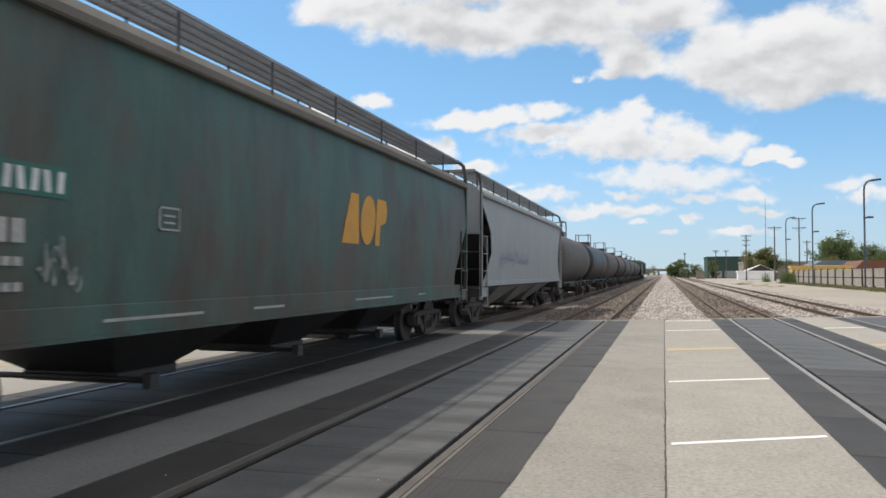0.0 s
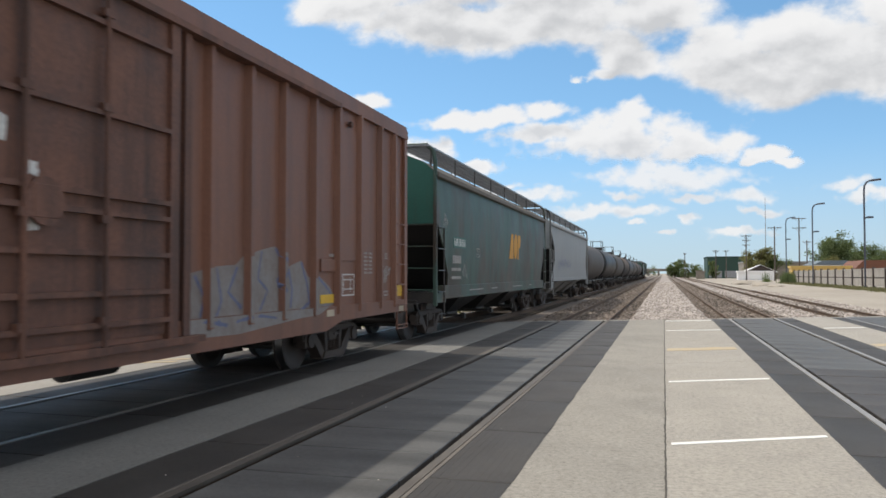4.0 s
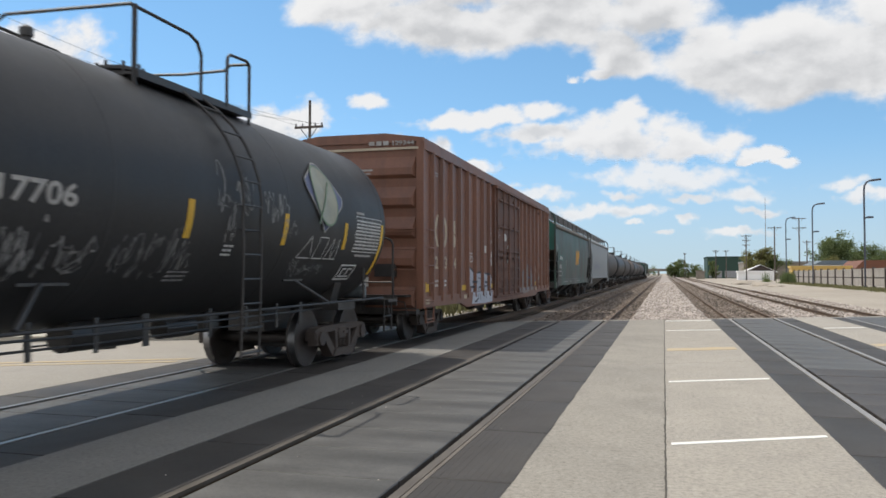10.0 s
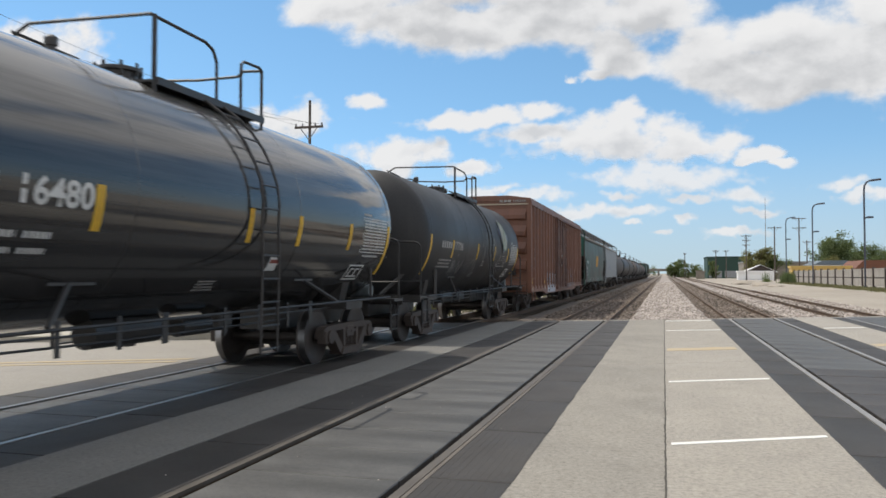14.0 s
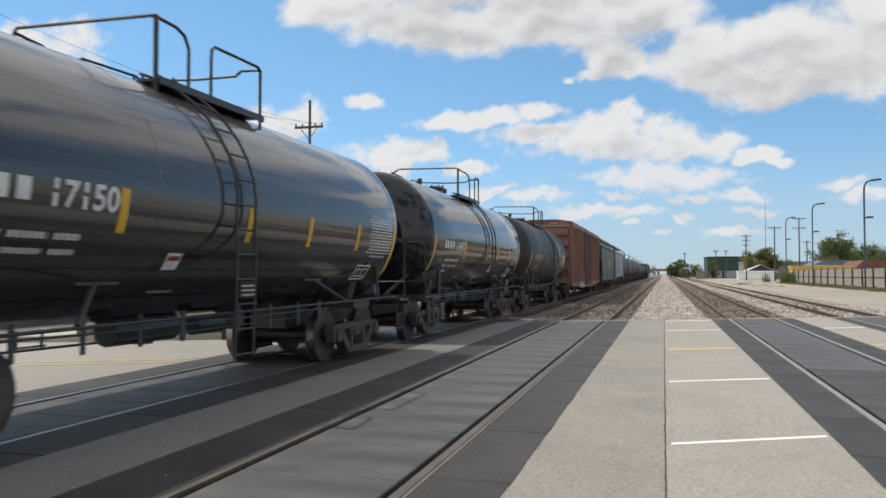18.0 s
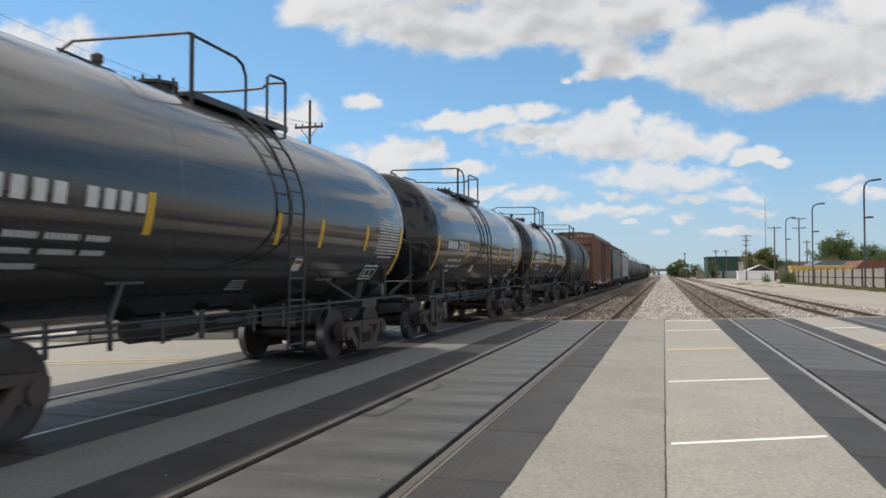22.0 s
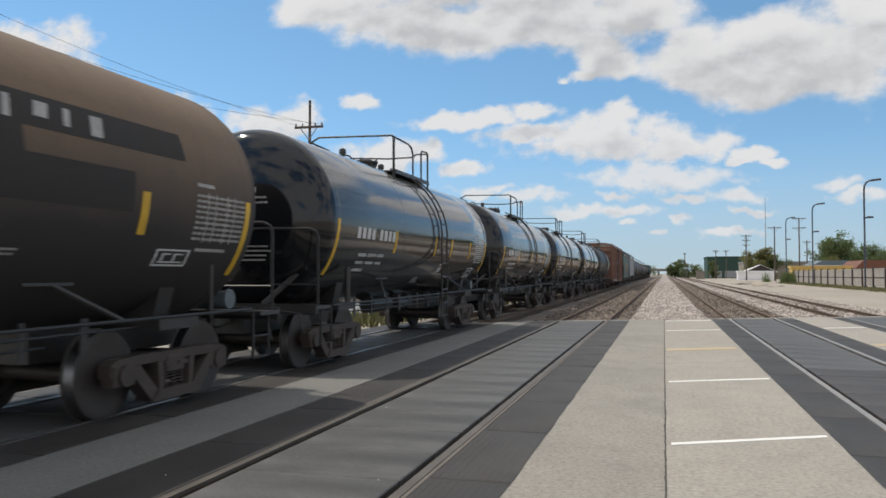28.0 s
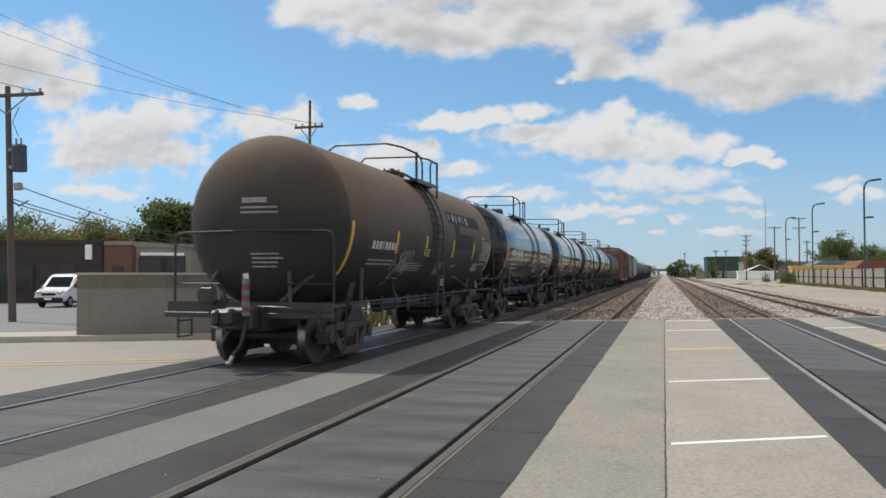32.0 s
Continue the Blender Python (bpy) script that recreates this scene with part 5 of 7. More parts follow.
    rows(-8.6, -8.1, 3.68, 3.8, 2, FADED_MARK)
    for y0, y1, a, b in ((-2.70, -2.42, 2.62, 2.84), (-2.67, -2.36, 2.40, 2.50), (-2.67, -2.36, 1.95, 2.16), (-2.62, -2.36, 1.75, 1.92), (-3.49, -3.09, 2.11, 2.30), (-1.75, -1.6, 2.6, 2.9), (-0.85, -0.45, 2.55, 2.75), (-0.28, -0.12, 2.3, 2.42), (-0.28, -0.12, 1.85, 1.98)):
        bm = B()
        prism(bm, torn(y0, y1, a, b, rnd), "x", *((x + 0.0775, x + 0.0795) if y0 > -1.9 else (x + 0.001, x + 0.004)))
        part("paper_placard", bm, WHITE_MARK, car, "torn white paper placard")
    for y0, y1, a, b in ((-9.28, -8.86, 1.12, 1.32), (-5.95, -5.56, 1.09, 1.22), (-2.61, -2.28, 1.10, 1.21), (5.47, 5.96, 1.07, 1.20), (8.80, 9.23, 1.09, 1.30)):
        bm = B()
        prism(bm, [(y0, a), (y1, a), (y1, b), (y0, b)], "x", x + 0.004, x + 0.012)
        part("reflective_plate", bm, YELLOW, car, "yellow reflective plate")
    for y0, z0_ in ((-5.93, 0.88), (-9.25, 0.86), (5.59, 0.87), (8.92, 0.80)):
        bm = B()
        prism(bm, [(y0, z0_), (y0 + 0.28, z0_), (y0 + 0.28, z0_ + 0.1), (y0, z0_ + 0.1)], "x", x + 0.056, x + 0.062)
        part("small_plate", bm, CREAM_MARK, car)
    for y0, z0_, ww, hh in ((-5.11, 1.82, 0.33, 0.24), (6.30, 1.16, 0.50, 0.35)):
        bm = B()
        for a, b, c, d2 in ((0, ww, 0, 0.02), (0, ww, hh - 0.02, hh), (0, 0.02, 0, hh), (ww - 0.02, ww, 0, hh), (0.05, ww - 0.05, 0.10, 0.115), (0.05, ww - 0.05, hh - 0.1, hh - 0.085), (0.06, 0.075, 0.05, hh - 0.05), (ww - 0.16, ww - 0.145, 0.05, hh - 0.05)):
            prism(bm, [(y0 + a, z0_ + c), (y0 + b, z0_ + c), (y0 + b, z0_ + d2), (y0 + a, z0_ + d2)], "x", x + 0.001, x + 0.004)
        part("outlined_stencil", bm, WHITE_MARK, car, kind="stuff")
    panel = part("access_panel", span(B(), x, x + 0.022, 6.22, 6.86, 1.72, 3.86, 0.006), BOX_BROWN, car)
    part("panel_latch", rod(B(), (x + 0.02, 6.54, 3.93), (x + 0.07, 6.54, 3.93), 0.05, 10), BOX_RUST, panel)
    part("raised_panel", span(B(), x, x + 0.03, 5.45, 6.0, 1.54, 1.74, 0.008), BOX_BROWN, car)
    # spray paint along the lower side, over the sheets and the posts alike
    def put(y, z):
        near_post = any(abs(y - q) < 0.05 for q in (-4.61, -3.71, -2.88, 3.32, 4.22, 5.18))
        return (x + 0.006 + (0.089 if near_post else 0.052 if z < 1.015 else 0.0), y, z)
    def patch(name, outline, mat, label):
        bm = B()
        vs = [bm.verts.new((x + 0.003, y, z)) for y, z in outline]
        bm.faces.new(vs)
        bmesh.ops.solidify(bm, geom=bm.faces[:], thickness=0.002)
        part(name, bm, mat, car, label)
    def cover(y, a, b, mat):
        part("graffiti", span(B(), x + 0.0885, x + 0.0905, y - 0.039, y + 0.039, a, b), mat, car)
    def stroke(pts, wide, mat):
        bm = B()
        fine = []
        for p, q in zip(pts, pts[1:]):
            fine += [(p[0] + (q[0] - p[0]) * i / 6, p[1] + (q[1] - p[1]) * i / 6) for i in range(6)]
        fine.append(pts[-1])
        prev = None
        for i, (y, z) in enumerate(fine):
            q = fine[min(i + 1, len(fine) - 1)]
            o = fine[max(i - 1, 0)]
            d = Vector((q[0] - o[0], q[1] - o[1])).normalized()
            ww = wide * rnd.uniform(0.35, 0.6)
            cur = [bm.verts.new(put(y - d.y * ww * k, z + d.x * ww * k)) for k in (-1, 1)]
            if prev:
                bm.faces.new((prev[0], prev[1], cur[1], cur[0]))
            prev = cur
        part("graffiti_outline", bm, mat, car)
    silver = [(-5.28, 1.73), (-4.99, 1.65), (-4.53, 1.52), (-3.66, 1.56), (-2.73, 1.48), (-2.35, 1.40), (-2.45, 1.025), (-4.95, 1.025), (-4.85, 1.17), (-5.11, 1.19), (-5.26, 1.49)]
    patch("graffiti", silver, SILVER, "silver graffiti lettering with dark outlines")
    bm = prism(B(), [(-5.05, 0.72), (-4.92, 1.02), (-2.45, 1.02), (-2.55, 0.70), (-3.5, 0.69)], "x", x + 0.0555, x + 0.0575)
    part("graffiti", bm, SILVER, car)
    for y, top in ((-4.61, 1.52), (-3.71, 1.54), (-2.88, 1.48)):
        cover(y, 0.92, top, SILVER)
    for pts, ww in ((silver[:6], 0.06), ([(-4.78, 1.30), (-4.37, 1.28)], 0.07), ([(-5.0, 1.16), (-4.42, 1.16)], 0.07), ([(-3.77, 1.30), (-2.94, 1.26)], 0.07), ([(-4.43, 1.58), (-4.43, 1.44), (-4.20, 1.46)], 0.05), ([(-4.05, 0.80), (-4.05, 1.13), (-3.72, 1.16), (-3.70, 0.85)], 0.05),
                    ([(-3.30, 0.82), (-3.34, 1.15), (-2.95, 1.17), (-2.80, 0.85)], 0.05), ([(-3.55, 1.52), (-3.50, 1.36), (-3.30, 1.34)], 0.04), ([(-5.24, 1.62), (-5.22, 1.40), (-5.05, 1.22)], 0.04), ([(-4.75, 0.76), (-4.30, 0.84), (-4.25, 1.10)], 0.05), ([(-2.70, 1.46), (-2.62, 1.20), (-2.52, 0.95)], 0.05), ([(-4.15, 1.40), (-3.85, 1.38), (-3.80, 1.20)], 0.03)):
        stroke(pts, ww, OUTLINE)
    old_patch = [(2.0, 1.50), (2.6, 1.60), (3.05, 1.62), (3.23, 1.72), (3.69, 1.82), (4.07, 1.88), (4.43, 1.61), (4.82, 1.70), (5.08, 1.46), (5.40, 1.49), (5.81, 1.32), (6.05, 1.10), (5.9, 1.025), (1.9, 1.025)]
    patch("graffiti", old_patch, SPRAY_OLD, "large faded grey and blue graffiti")
    part("graffiti", prism(B(), [(1.95, 0.82), (1.9, 1.02), (5.7, 1.02), (5.3, 0.91), (4.74, 0.90), (3.06, 0.80)], "x", x + 0.0555, x + 0.0575), SPRAY_OLD, car)
    for y, top in ((2.43, 1.58), (3.32, 1.73), (4.22, 1.80), (5.18, 1.45)):
        cover(y, 0.92, top, SPRAY_OLD)
    for pts, ww in (([(4.43, 1.58), (4.55, 1.30), (4.50, 1.05)], 0.05), ([(4.82, 1.68), (5.0, 1.40), (5.10, 1.10), (4.75, 0.98)], 0.05), ([(3.69, 1.80), (3.60, 1.45), (3.85, 1.30), (3.65, 1.05)], 0.04), ([(4.05, 1.85), (4.35, 1.60), (4.10, 1.42), (4.30, 1.20)], 0.05), ([(3.1, 1.60), (2.9, 1.30), (3.2, 1.10)], 0.05), ([(2.2, 1.50), (2.4, 1.25), (2.3, 1.0), (2.8, 0.92)], 0.05), ([(5.40, 1.46), (5.75, 1.28), (5.95, 1.10)], 0.04), ([(3.0, 0.95), (3.5, 1.0), (4.0, 0.94)], 0.04), ([(2.65, 1.58), (2.75, 1.2), (2.6, 0.95)], 0.04)):
        stroke(pts, ww, BLUE_MARK)
    part("graffiti", scrawl(8.12, 8.60, 1.28, 1.66, 7, rnd, put, 0.03), FADED_MARK, car, "pale spray tag")
    return car


def hopper_car(s, paint, end_paint, label, half, near=True, mark=True, bays=3, sprayed=False):
    car = make_car("covered_hopper", s, label, near=near)
    h, w = half, 1.60
    za, zb = 2.62, 3.66
    # near-black colour holds both the grime and the shade of the end recess
    bm = B()
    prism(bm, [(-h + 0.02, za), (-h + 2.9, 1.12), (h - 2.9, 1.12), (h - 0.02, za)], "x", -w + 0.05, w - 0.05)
    part("slope_sheet", bm, DULL_BLACK, car)
    for d in (-1, 1):
        bm = B()
        prism(bm, [(-w + 0.02, za + 0.004), (w - 0.02, za + 0.004), (w + 0.0, zb + 0.1), (w * 0.85, zb + 0.33), (w * 0.55, zb + 0.52), (0, zb + 0.61), (-w * 0.55, zb + 0.52), (-w * 0.85, zb + 0.33), (-w, zb + 0.1)], "y", d * (h - 0.02), d * h)
        part("end_sheet", bm, end_paint, car)
    for ss in (-1, 1):
        # curved side sheet with raked lower ends
        bm = B()
        prof = [(1.15, 0.0), (1.5, 0.02), (2.1, 0.045), (2.7, 0.05), (3.3, 0.03), (3.68, 0.0)]
        rows_ = []
        for z, o in prof:
            e = h - 0.1 - 1.25 * max(0.0, math.sin(math.pi * (z - 1.15) / 2.3)) ** 0.9 if not mark and z < 3.45 else h if z > 2.62 else h - 1.05 * min(1.0, (2.62 - z) / 1.1) ** 0.8
            ys = [-e, -e * 0.6, -e * 0.2, e * 0.2, e * 0.6, e]
            rows_.append([(bm.verts.new((ss * (w + o), y, z)), bm.verts.new((ss * (w + o - 0.03), y, z))) for y in ys])
        for q, r_ in zip(rows_, rows_[1:]):
            for i in range(5):
                bm.faces.new((q[i][0], q[i + 1][0], r_[i + 1][0], r_[i][0]))
                bm.faces.new((q[i][1], r_[i][1], r_[i + 1][1], q[i + 1][1]))
            for i in (0, 5):
                bm.faces.new((q[i][0], r_[i][0], r_[i][1], q[i][1]))
        for q in (rows_[0], rows_[-1]):
            for i in range(5):
                bm.faces.new((q[i][0], q[i + 1][0], q[i + 1][1], q[i][1]))
        part("side_sheet", bm, paint, car, smooth=40)
        bm = B()
        za_, zb_ = (0.95, 1.24) if mark else (1.17, 1.30)
        span(bm, ss * (w - 0.10), ss * (w + 0.045), -h + 0.55, h - 0.55, za_, zb_, 0.01)
        span(bm, ss * (w - 0.10), ss * (w + 0.085), -h + 0.55, h - 0.55, za_ - 0.01, za_ + 0.025)
        part("side_sill", bm, paint, car)
        bm = B()
        span(bm, ss * (w - 0.05), ss * (w + 0.10), -h, h, zb, zb + 0.12, 0.02)
        part("top_chord", bm, ROOF_GREY if near and mark else paint, car)
        for d in (-1, 1):
            y = d * (h - 0.02)
            bm = B()
            span(bm, ss * (w - 0.02), ss * (w + 0.06), y, y + d * 0.07, 0.80, 4.05)
            part("corner_post", bm, paint, car)
            bm = B()
            ladder_on(bm, ss * (w + 0.08), y - d * 0.28, 0.62, 2.55, 0.54, "y", 5)
            pipe(bm, [(ss * (w + 0.06), y - d * 0.55, 2.55), (ss * (w + 0.06), y - d * 0.55, 0.55)], 0.02, 6)
            pieces("side_ladder", bm, SOOT if near else paint, car)
            bm = B()
            span(bm, ss * w * 0.92, ss * (w + 0.05), y, y - d * 0.75, 0.86, 1.12, 0.01)
            part("stub_sill", bm, paint, car)
    # arched roof
    bm = B()
    prism(bm, [(-w - 0.02, zb + 0.1), (-w * 0.85, zb + 0.34), (-w * 0.55, zb + 0.53), (0, zb + 0.62), (w * 0.55, zb + 0.53), (w * 0.85, zb + 0.34), (w + 0.02, zb + 0.1)], "y", -h + 0.024, h - 0.024)
    part("roof", bm, ROOF_GREY if mark else paint, car, smooth=30)
    # running boards, left and right of the hatches, on brackets
    for ss in (-1, 1):
        for k in range(8):
            ya, yb = -h - 0.2 + (2 * h + 0.4) * k / 8, -h - 0.2 + (2 * h + 0.4) * (k + 1) / 8
            bm = B()
            n = 22
            for i in range(n):
                yy = ya + (yb - ya) * (i + 0.5) / n
                span(bm, ss * 0.76, ss * 1.50, yy - 0.014, yy + 0.014, 4.33, 4.36)
            for xx in (0.76, 0.94, 1.12, 1.30, 1.48):
                span(bm, ss * xx, ss * (xx + 0.02), ya + 0.01, yb - 0.01, 4.325, 4.362)
            part("running_board", bm, GALV, car, "steel grating roof walkway")
            bm = B()
            pipe(bm, [(ss * 1.46, ya + 0.4, 3.85), (ss * 1.46, ya + 0.4, 4.33)], 0.018, 5)
            pipe(bm, [(ss * 0.80, ya + 0.4, 4.12), (ss * 0.80, ya + 0.4, 4.33)], 0.018, 5)
            pieces("board_bracket", bm, SOOT, car)
    bm = B()
    for k in range(9):
        y = -h + 1.0 + (2 * h - 2.0) * k / 8
        rod(bm, (0, y, zb + 0.58), (0, y, zb + 0.72), 0.38, 16)
    pieces("roof_hatch", bm, ROOF_GREY, car)
    for d in (-1, 1):
        y = d * (h + 0.02)
        bm = B()
        pipe(bm, [(-1.62, y, 4.0), (-1.57, y, 4.24), (-1.42, y, 4.37), (1.42, y, 4.37), (1.57, y, 4.24), (1.62, y, 4.0)], 0.045, 8)
        pipe(bm, [(-1.62, y, 4.0), (-1.62, y, 0.9)], 0.04, 6)
        pipe(bm, [(1.62, y, 4.0), (1.62, y, 0.9)], 0.04, 6)
        pipe(bm, [(0.7, y, 2.62), (0.7, y, 0.95)], 0.025, 6)
        ladder_on(bm, 1.15, y, 1.15, 2.6, 0.9, "x", 4)
        part("end_frame", bm, paint if near else SOOT, car)
        bm = B()
        span(bm, -1.58, 1.58, y - d * 0.9, y, 0.86, 1.10)
        span(bm, -0.32, 0.32, y - d * 3.2, y + d * 0.2, 0.72, 1.0)
        part("end_sill", bm, SOOT, car)
        bm = B()
        prism(bm, [(d * (h - 0.15), 1.1), (d * (h - 0.05), 1.1), (d * (h - 1.0), 2.62), (d * (h - 1.1), 2.62)], "x", -0.7, -0.62)
        prism(bm, [(d * (h - 0.15), 1.1), (d * (h - 0.05), 1.1), (d * (h - 1.0), 2.62), (d * (h - 1.1), 2.62)], "x", 0.62, 0.7)
        pieces("slope_brace", bm, DULL_BLACK if mark else end_paint, car)
        coupler(car, d * (h + 0.15), d)
        truck(car, d * (h - 1.45), near)
    for k in range(bays):
        y = (k - (bays - 1) / 2) * (2 * h - 5.9) / bays + (0.40 if mark else 0.0)
        e = (2 * h - 6.2) / bays / 2
        bm = B()
        v = [bm.verts.new(p) for p in ((-1.5, y - e, 1.14), (1.5, y - e, 1.14), (1.5, y + e, 1.14), (-1.5, y + e, 1.14), (-0.6, y - 0.55, 0.42), (0.6, y - 0.55, 0.42), (0.6, y + 0.55, 0.42), (-0.6, y + 0.55, 0.42))]
        for f in ((0, 1, 2, 3), (7, 6, 5, 4), (0, 4, 5, 1), (1, 5, 6, 2), (2, 6, 7, 3), (3, 7, 4, 0)):
            bm.faces.new([v[i] for i in f])
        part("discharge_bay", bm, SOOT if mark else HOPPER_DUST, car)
        bm = B()
        span(bm, -0.65, 0.65, y - 0.55, y + 0.55, 0.30, 0.43, 0.02)
        rod(bm, (-1.1, y - 0.62, 0.36), (1.1, y - 0.62, 0.36), 0.035, 8)
        box(bm, (1.12, y - 0.62, 0.36), (0.1, 0.16, 0.16))
        part("outlet_gate", bm, SOOT, car)
    if sprayed:
        rnd = random.Random(12)
        for f in ((-6.2, -3.0, 1.75, 2.35, 16, 0.05), (-3.2, -0.8, 1.80, 2.20, 10, 0.045)):
            part("spray_scrawl", scrawl(*f[:5], rnd, lambda y, z: (w + 0.056, y, z), f[5]), BLUE_FADED, car, "faded blue spray scrawl")
    if mark:
        rnd = random.Random(4)
        x = w + 0.05
        def flat(name, y0, y1, a, b, mat, lab="", off=0.004, lean=0.0):
            bm = B()
            prism(bm, [(y0, a), (y1, a), (y1 + lean, b), (y0 + lean, b)], "x", x, x + off)
            return part(name, bm, mat, car, lab)
        flat("name_panel", -6.85, -5.65, 2.14, 2.40, GREEN_CLEAN, "bright green panel with white letter bars")
        for k in range(4):
            flat("letter_bar", -6.76 + k * 0.28, -6.69 + k * 0.28, 2.18, 2.36, WHITE_MARK, "", 0.006, -0.02)
            flat("letter_bar", -6.63 + k * 0.28, -6.56 + k * 0.28, 2.18, 2.36, WHITE_MARK, "", 0.006, 0.02)
        for k in range(5):
            flat("number_bar", -6.92 + k * 0.165, -6.79 + k * 0.165, 1.76, 1.95, FADED_MARK)
        # the owner's mark as plain orange shapes: a wedge, a disc, a flag
        for outline in ([(0.20, 2.0), (0.92, 2.0), (0.78, 2.82), (0.46, 2.82)], oval(1.28, 2.42, 0.34, 0.42), [(1.66, 2.0), (1.88, 2.0), (1.88, 2.36), (2.14, 2.42), (2.20, 2.64), (2.10, 2.82), (1.66, 2.82)]):
            part("emblem_block", prism(B(), [(y + (z - 2.0) * 0.16, z) for y, z in outline], "x", x, x + 0.005), ORANGE, car, "plain orange block mark")
        bm = B()
        for y0, y1, a, b in ((-4.41, -4.06, 2.17, 2.19), (-4.41, -4.06, 1.95, 1.97), (-4.41, -4.39, 1.95, 2.19), (-4.08, -4.06, 1.95, 2.19), (-4.33, -4.14, 2.02, 2.04), (-4.33, -4.14, 2.09, 2.11)):
            prism(bm, [(y0, a), (y1, a), (y1, b), (y0, b)], "x", x, x + 0.004)
        part("outlined_stencil", bm, FADED_MARK, car, kind="stuff")
        bm = B()
        def put(y, z):
            return (x + 0.004 + 0.001 * rnd.random(), y, z)
        for zz in (1.62, 1.42):
            for k in range(8):
                prism(bm, [(-7.0 + k * 0.11, zz - 0.04), (-6.92 + k * 0.11, zz - 0.04), (-6.92 + k * 0.11, zz + 0.03), (-7.0 + k * 0.11, zz + 0.03)], "x", x - 0.02, x + 0.004)
        part("stencil", bm, FADED_MARK, car, "rows of faded stencil marks", kind="stuff")
        part("chalk_scrawl", scrawl(-6.0, -5.5, 1.4, 1.78, 8, rnd, put, 0.014), FADED_MARK, car, "thin pale chalk scrawl")
        part("chalk_scrawl", scrawl(-7.75, -7.35, 2.5, 2.85, 9, rnd, put, 0.016), FADED_MARK, car, "thin pale chalk scrawl")
        bm = B()
        for y0, y1 in ((-5.2, -3.6), (-2.5, -1.7), (0.8, 2.6), (4.2, 4.7)):
            prism(bm, [(y0, 1.08), (y1, 1.08), (y1, 1.11), (y0, 1.11)], "x", w + 0.046, w + 0.05)
        pieces("sill_stencil", bm, FADED_MARK, car)
        bm = B()
        for k in range(4):
            span(bm, 0.30 + 0.15 * k, 0.42 + 0.15 * k, -h - 0.006, -h + 0.01, 3.55, 3.65)
        for k in range(5):
            span(bm, 0.34 + 0.10 * k, 0.415 + 0.10 * k, -h - 0.006, -h + 0.01, 3.38, 3.46)
        pieces("end_stencil", bm, FADED_MARK, car, "white bars on the end sheet")
    return car


def locomotive(s, paint):
    car = make_car("locomotive", s, "distant dark green diesel locomotive", near=False)
    bm = B()
    span(bm, -1.5, 1.5, -9, 9, 1.1, 1.5, 0.03)
    part("frame", bm, SOOT, car)
    bm = B()
    span(bm, -1.0, 1.0, -8.0, 4.5, 1.5, 4.2, 0.12)
    span(bm, -1.35, 1.35, -7.0, -3.0, 3.6, 4.35, 0.08)
    part("hood", bm, paint, car)
    bm = B()
    span(bm, -1.5, 1.5, 4.5, 7.0, 1.5, 4.5, 0.15)
    span(bm, -1.1, 1.1, 7.0, 8.6, 1.5, 2.9, 0.15)
    part("cab", bm, paint, car)
    bm = B()
    for k in range(3):
        rod(bm, (0, -6 + 1.6 * k, 4.3), (0, -6 + 1.6 * k, 4.5), 0.6, 14)
    part("roof_fans", bm, SOOT, car)
    for d in (-1, 1):
        truck(car, d * 5.6, False)
        coupler(car, d * 9.0, d)
    return car


GLOSSY = "glossy black tank car with yellow reflective strips"
hopper_car(11.2, GREEN, GREEN_CLEAN, "faded green covered hopper streaked with rust", 8.28)
hopper_car(30.0, HOPPER_GREY, HOPPER_GREY, "pale grey covered hopper with raked ends", 8.7, False, False, sprayed=True)
far_paint = (GREY_TANK, BLACK_DUSTY, GREY_TANK, BROWN_TANK, BLACK_DUSTY, GREY_TANK, BROWN_TANK, GREY_TANK)
for i in range(8):
    tank_car(49.2 + i * 17.4, far_paint[i], "distant dull grey tank car" if far_paint[i] is GREY_TANK else "distant sooty tank car", False, 14.2)
hopper_car(188.5, GREEN, GREEN, "distant dark green covered hopper", 8.0, False, False)
locomotive(208, GREEN)
locomotive(227, GREEN)
boxcar(-8.5)
tank_car(-25.45, BLACK_DUSTY, "dusty black tank car with blue leaf emblem and scrawl", number="17706", logo=True)
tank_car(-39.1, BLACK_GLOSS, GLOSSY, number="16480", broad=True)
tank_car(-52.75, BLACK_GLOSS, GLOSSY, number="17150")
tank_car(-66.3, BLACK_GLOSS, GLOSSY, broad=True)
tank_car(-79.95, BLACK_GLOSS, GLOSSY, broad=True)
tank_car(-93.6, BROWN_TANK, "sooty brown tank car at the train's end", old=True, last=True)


# ---- surroundings ----
WALL_CONC = worn("wall_concrete", (0.235, 0.218, 0.190), (0.165, 0.152, 0.132), (0.295, 0.274, 0.240), 0.9, big=0.8, fine=40, streak=0.25, streak_col=(0.16, 0.145, 0.125))
WALL_STAIN = worn("stained_wall", (0.175, 0.152, 0.128), (0.11, 0.095, 0.08), (0.235, 0.208, 0.178), 0.9, big=0.8, fine=30, streak=0.5, streak_col=(0.095, 0.082, 0.07))
KERB = worn("kerb_concrete", (0.42, 0.39, 0.33), (0.30, 0.27, 0.21), (0.52, 0.49, 0.42), 0.9, big=1.0, fine=40)
ASPHALT = worn("yard_asphalt", (0.20, 0.20, 0.20), (0.15, 0.15, 0.15), (0.26, 0.26, 0.26), 0.9, big=0.3, fine=40)
DARK_BRICK = worn("dark_brick", (0.055, 0.040, 0.036), (0.035, 0.027, 0.025), (0.085, 0.06, 0.052), 0.85, big=0.8, fine=12)
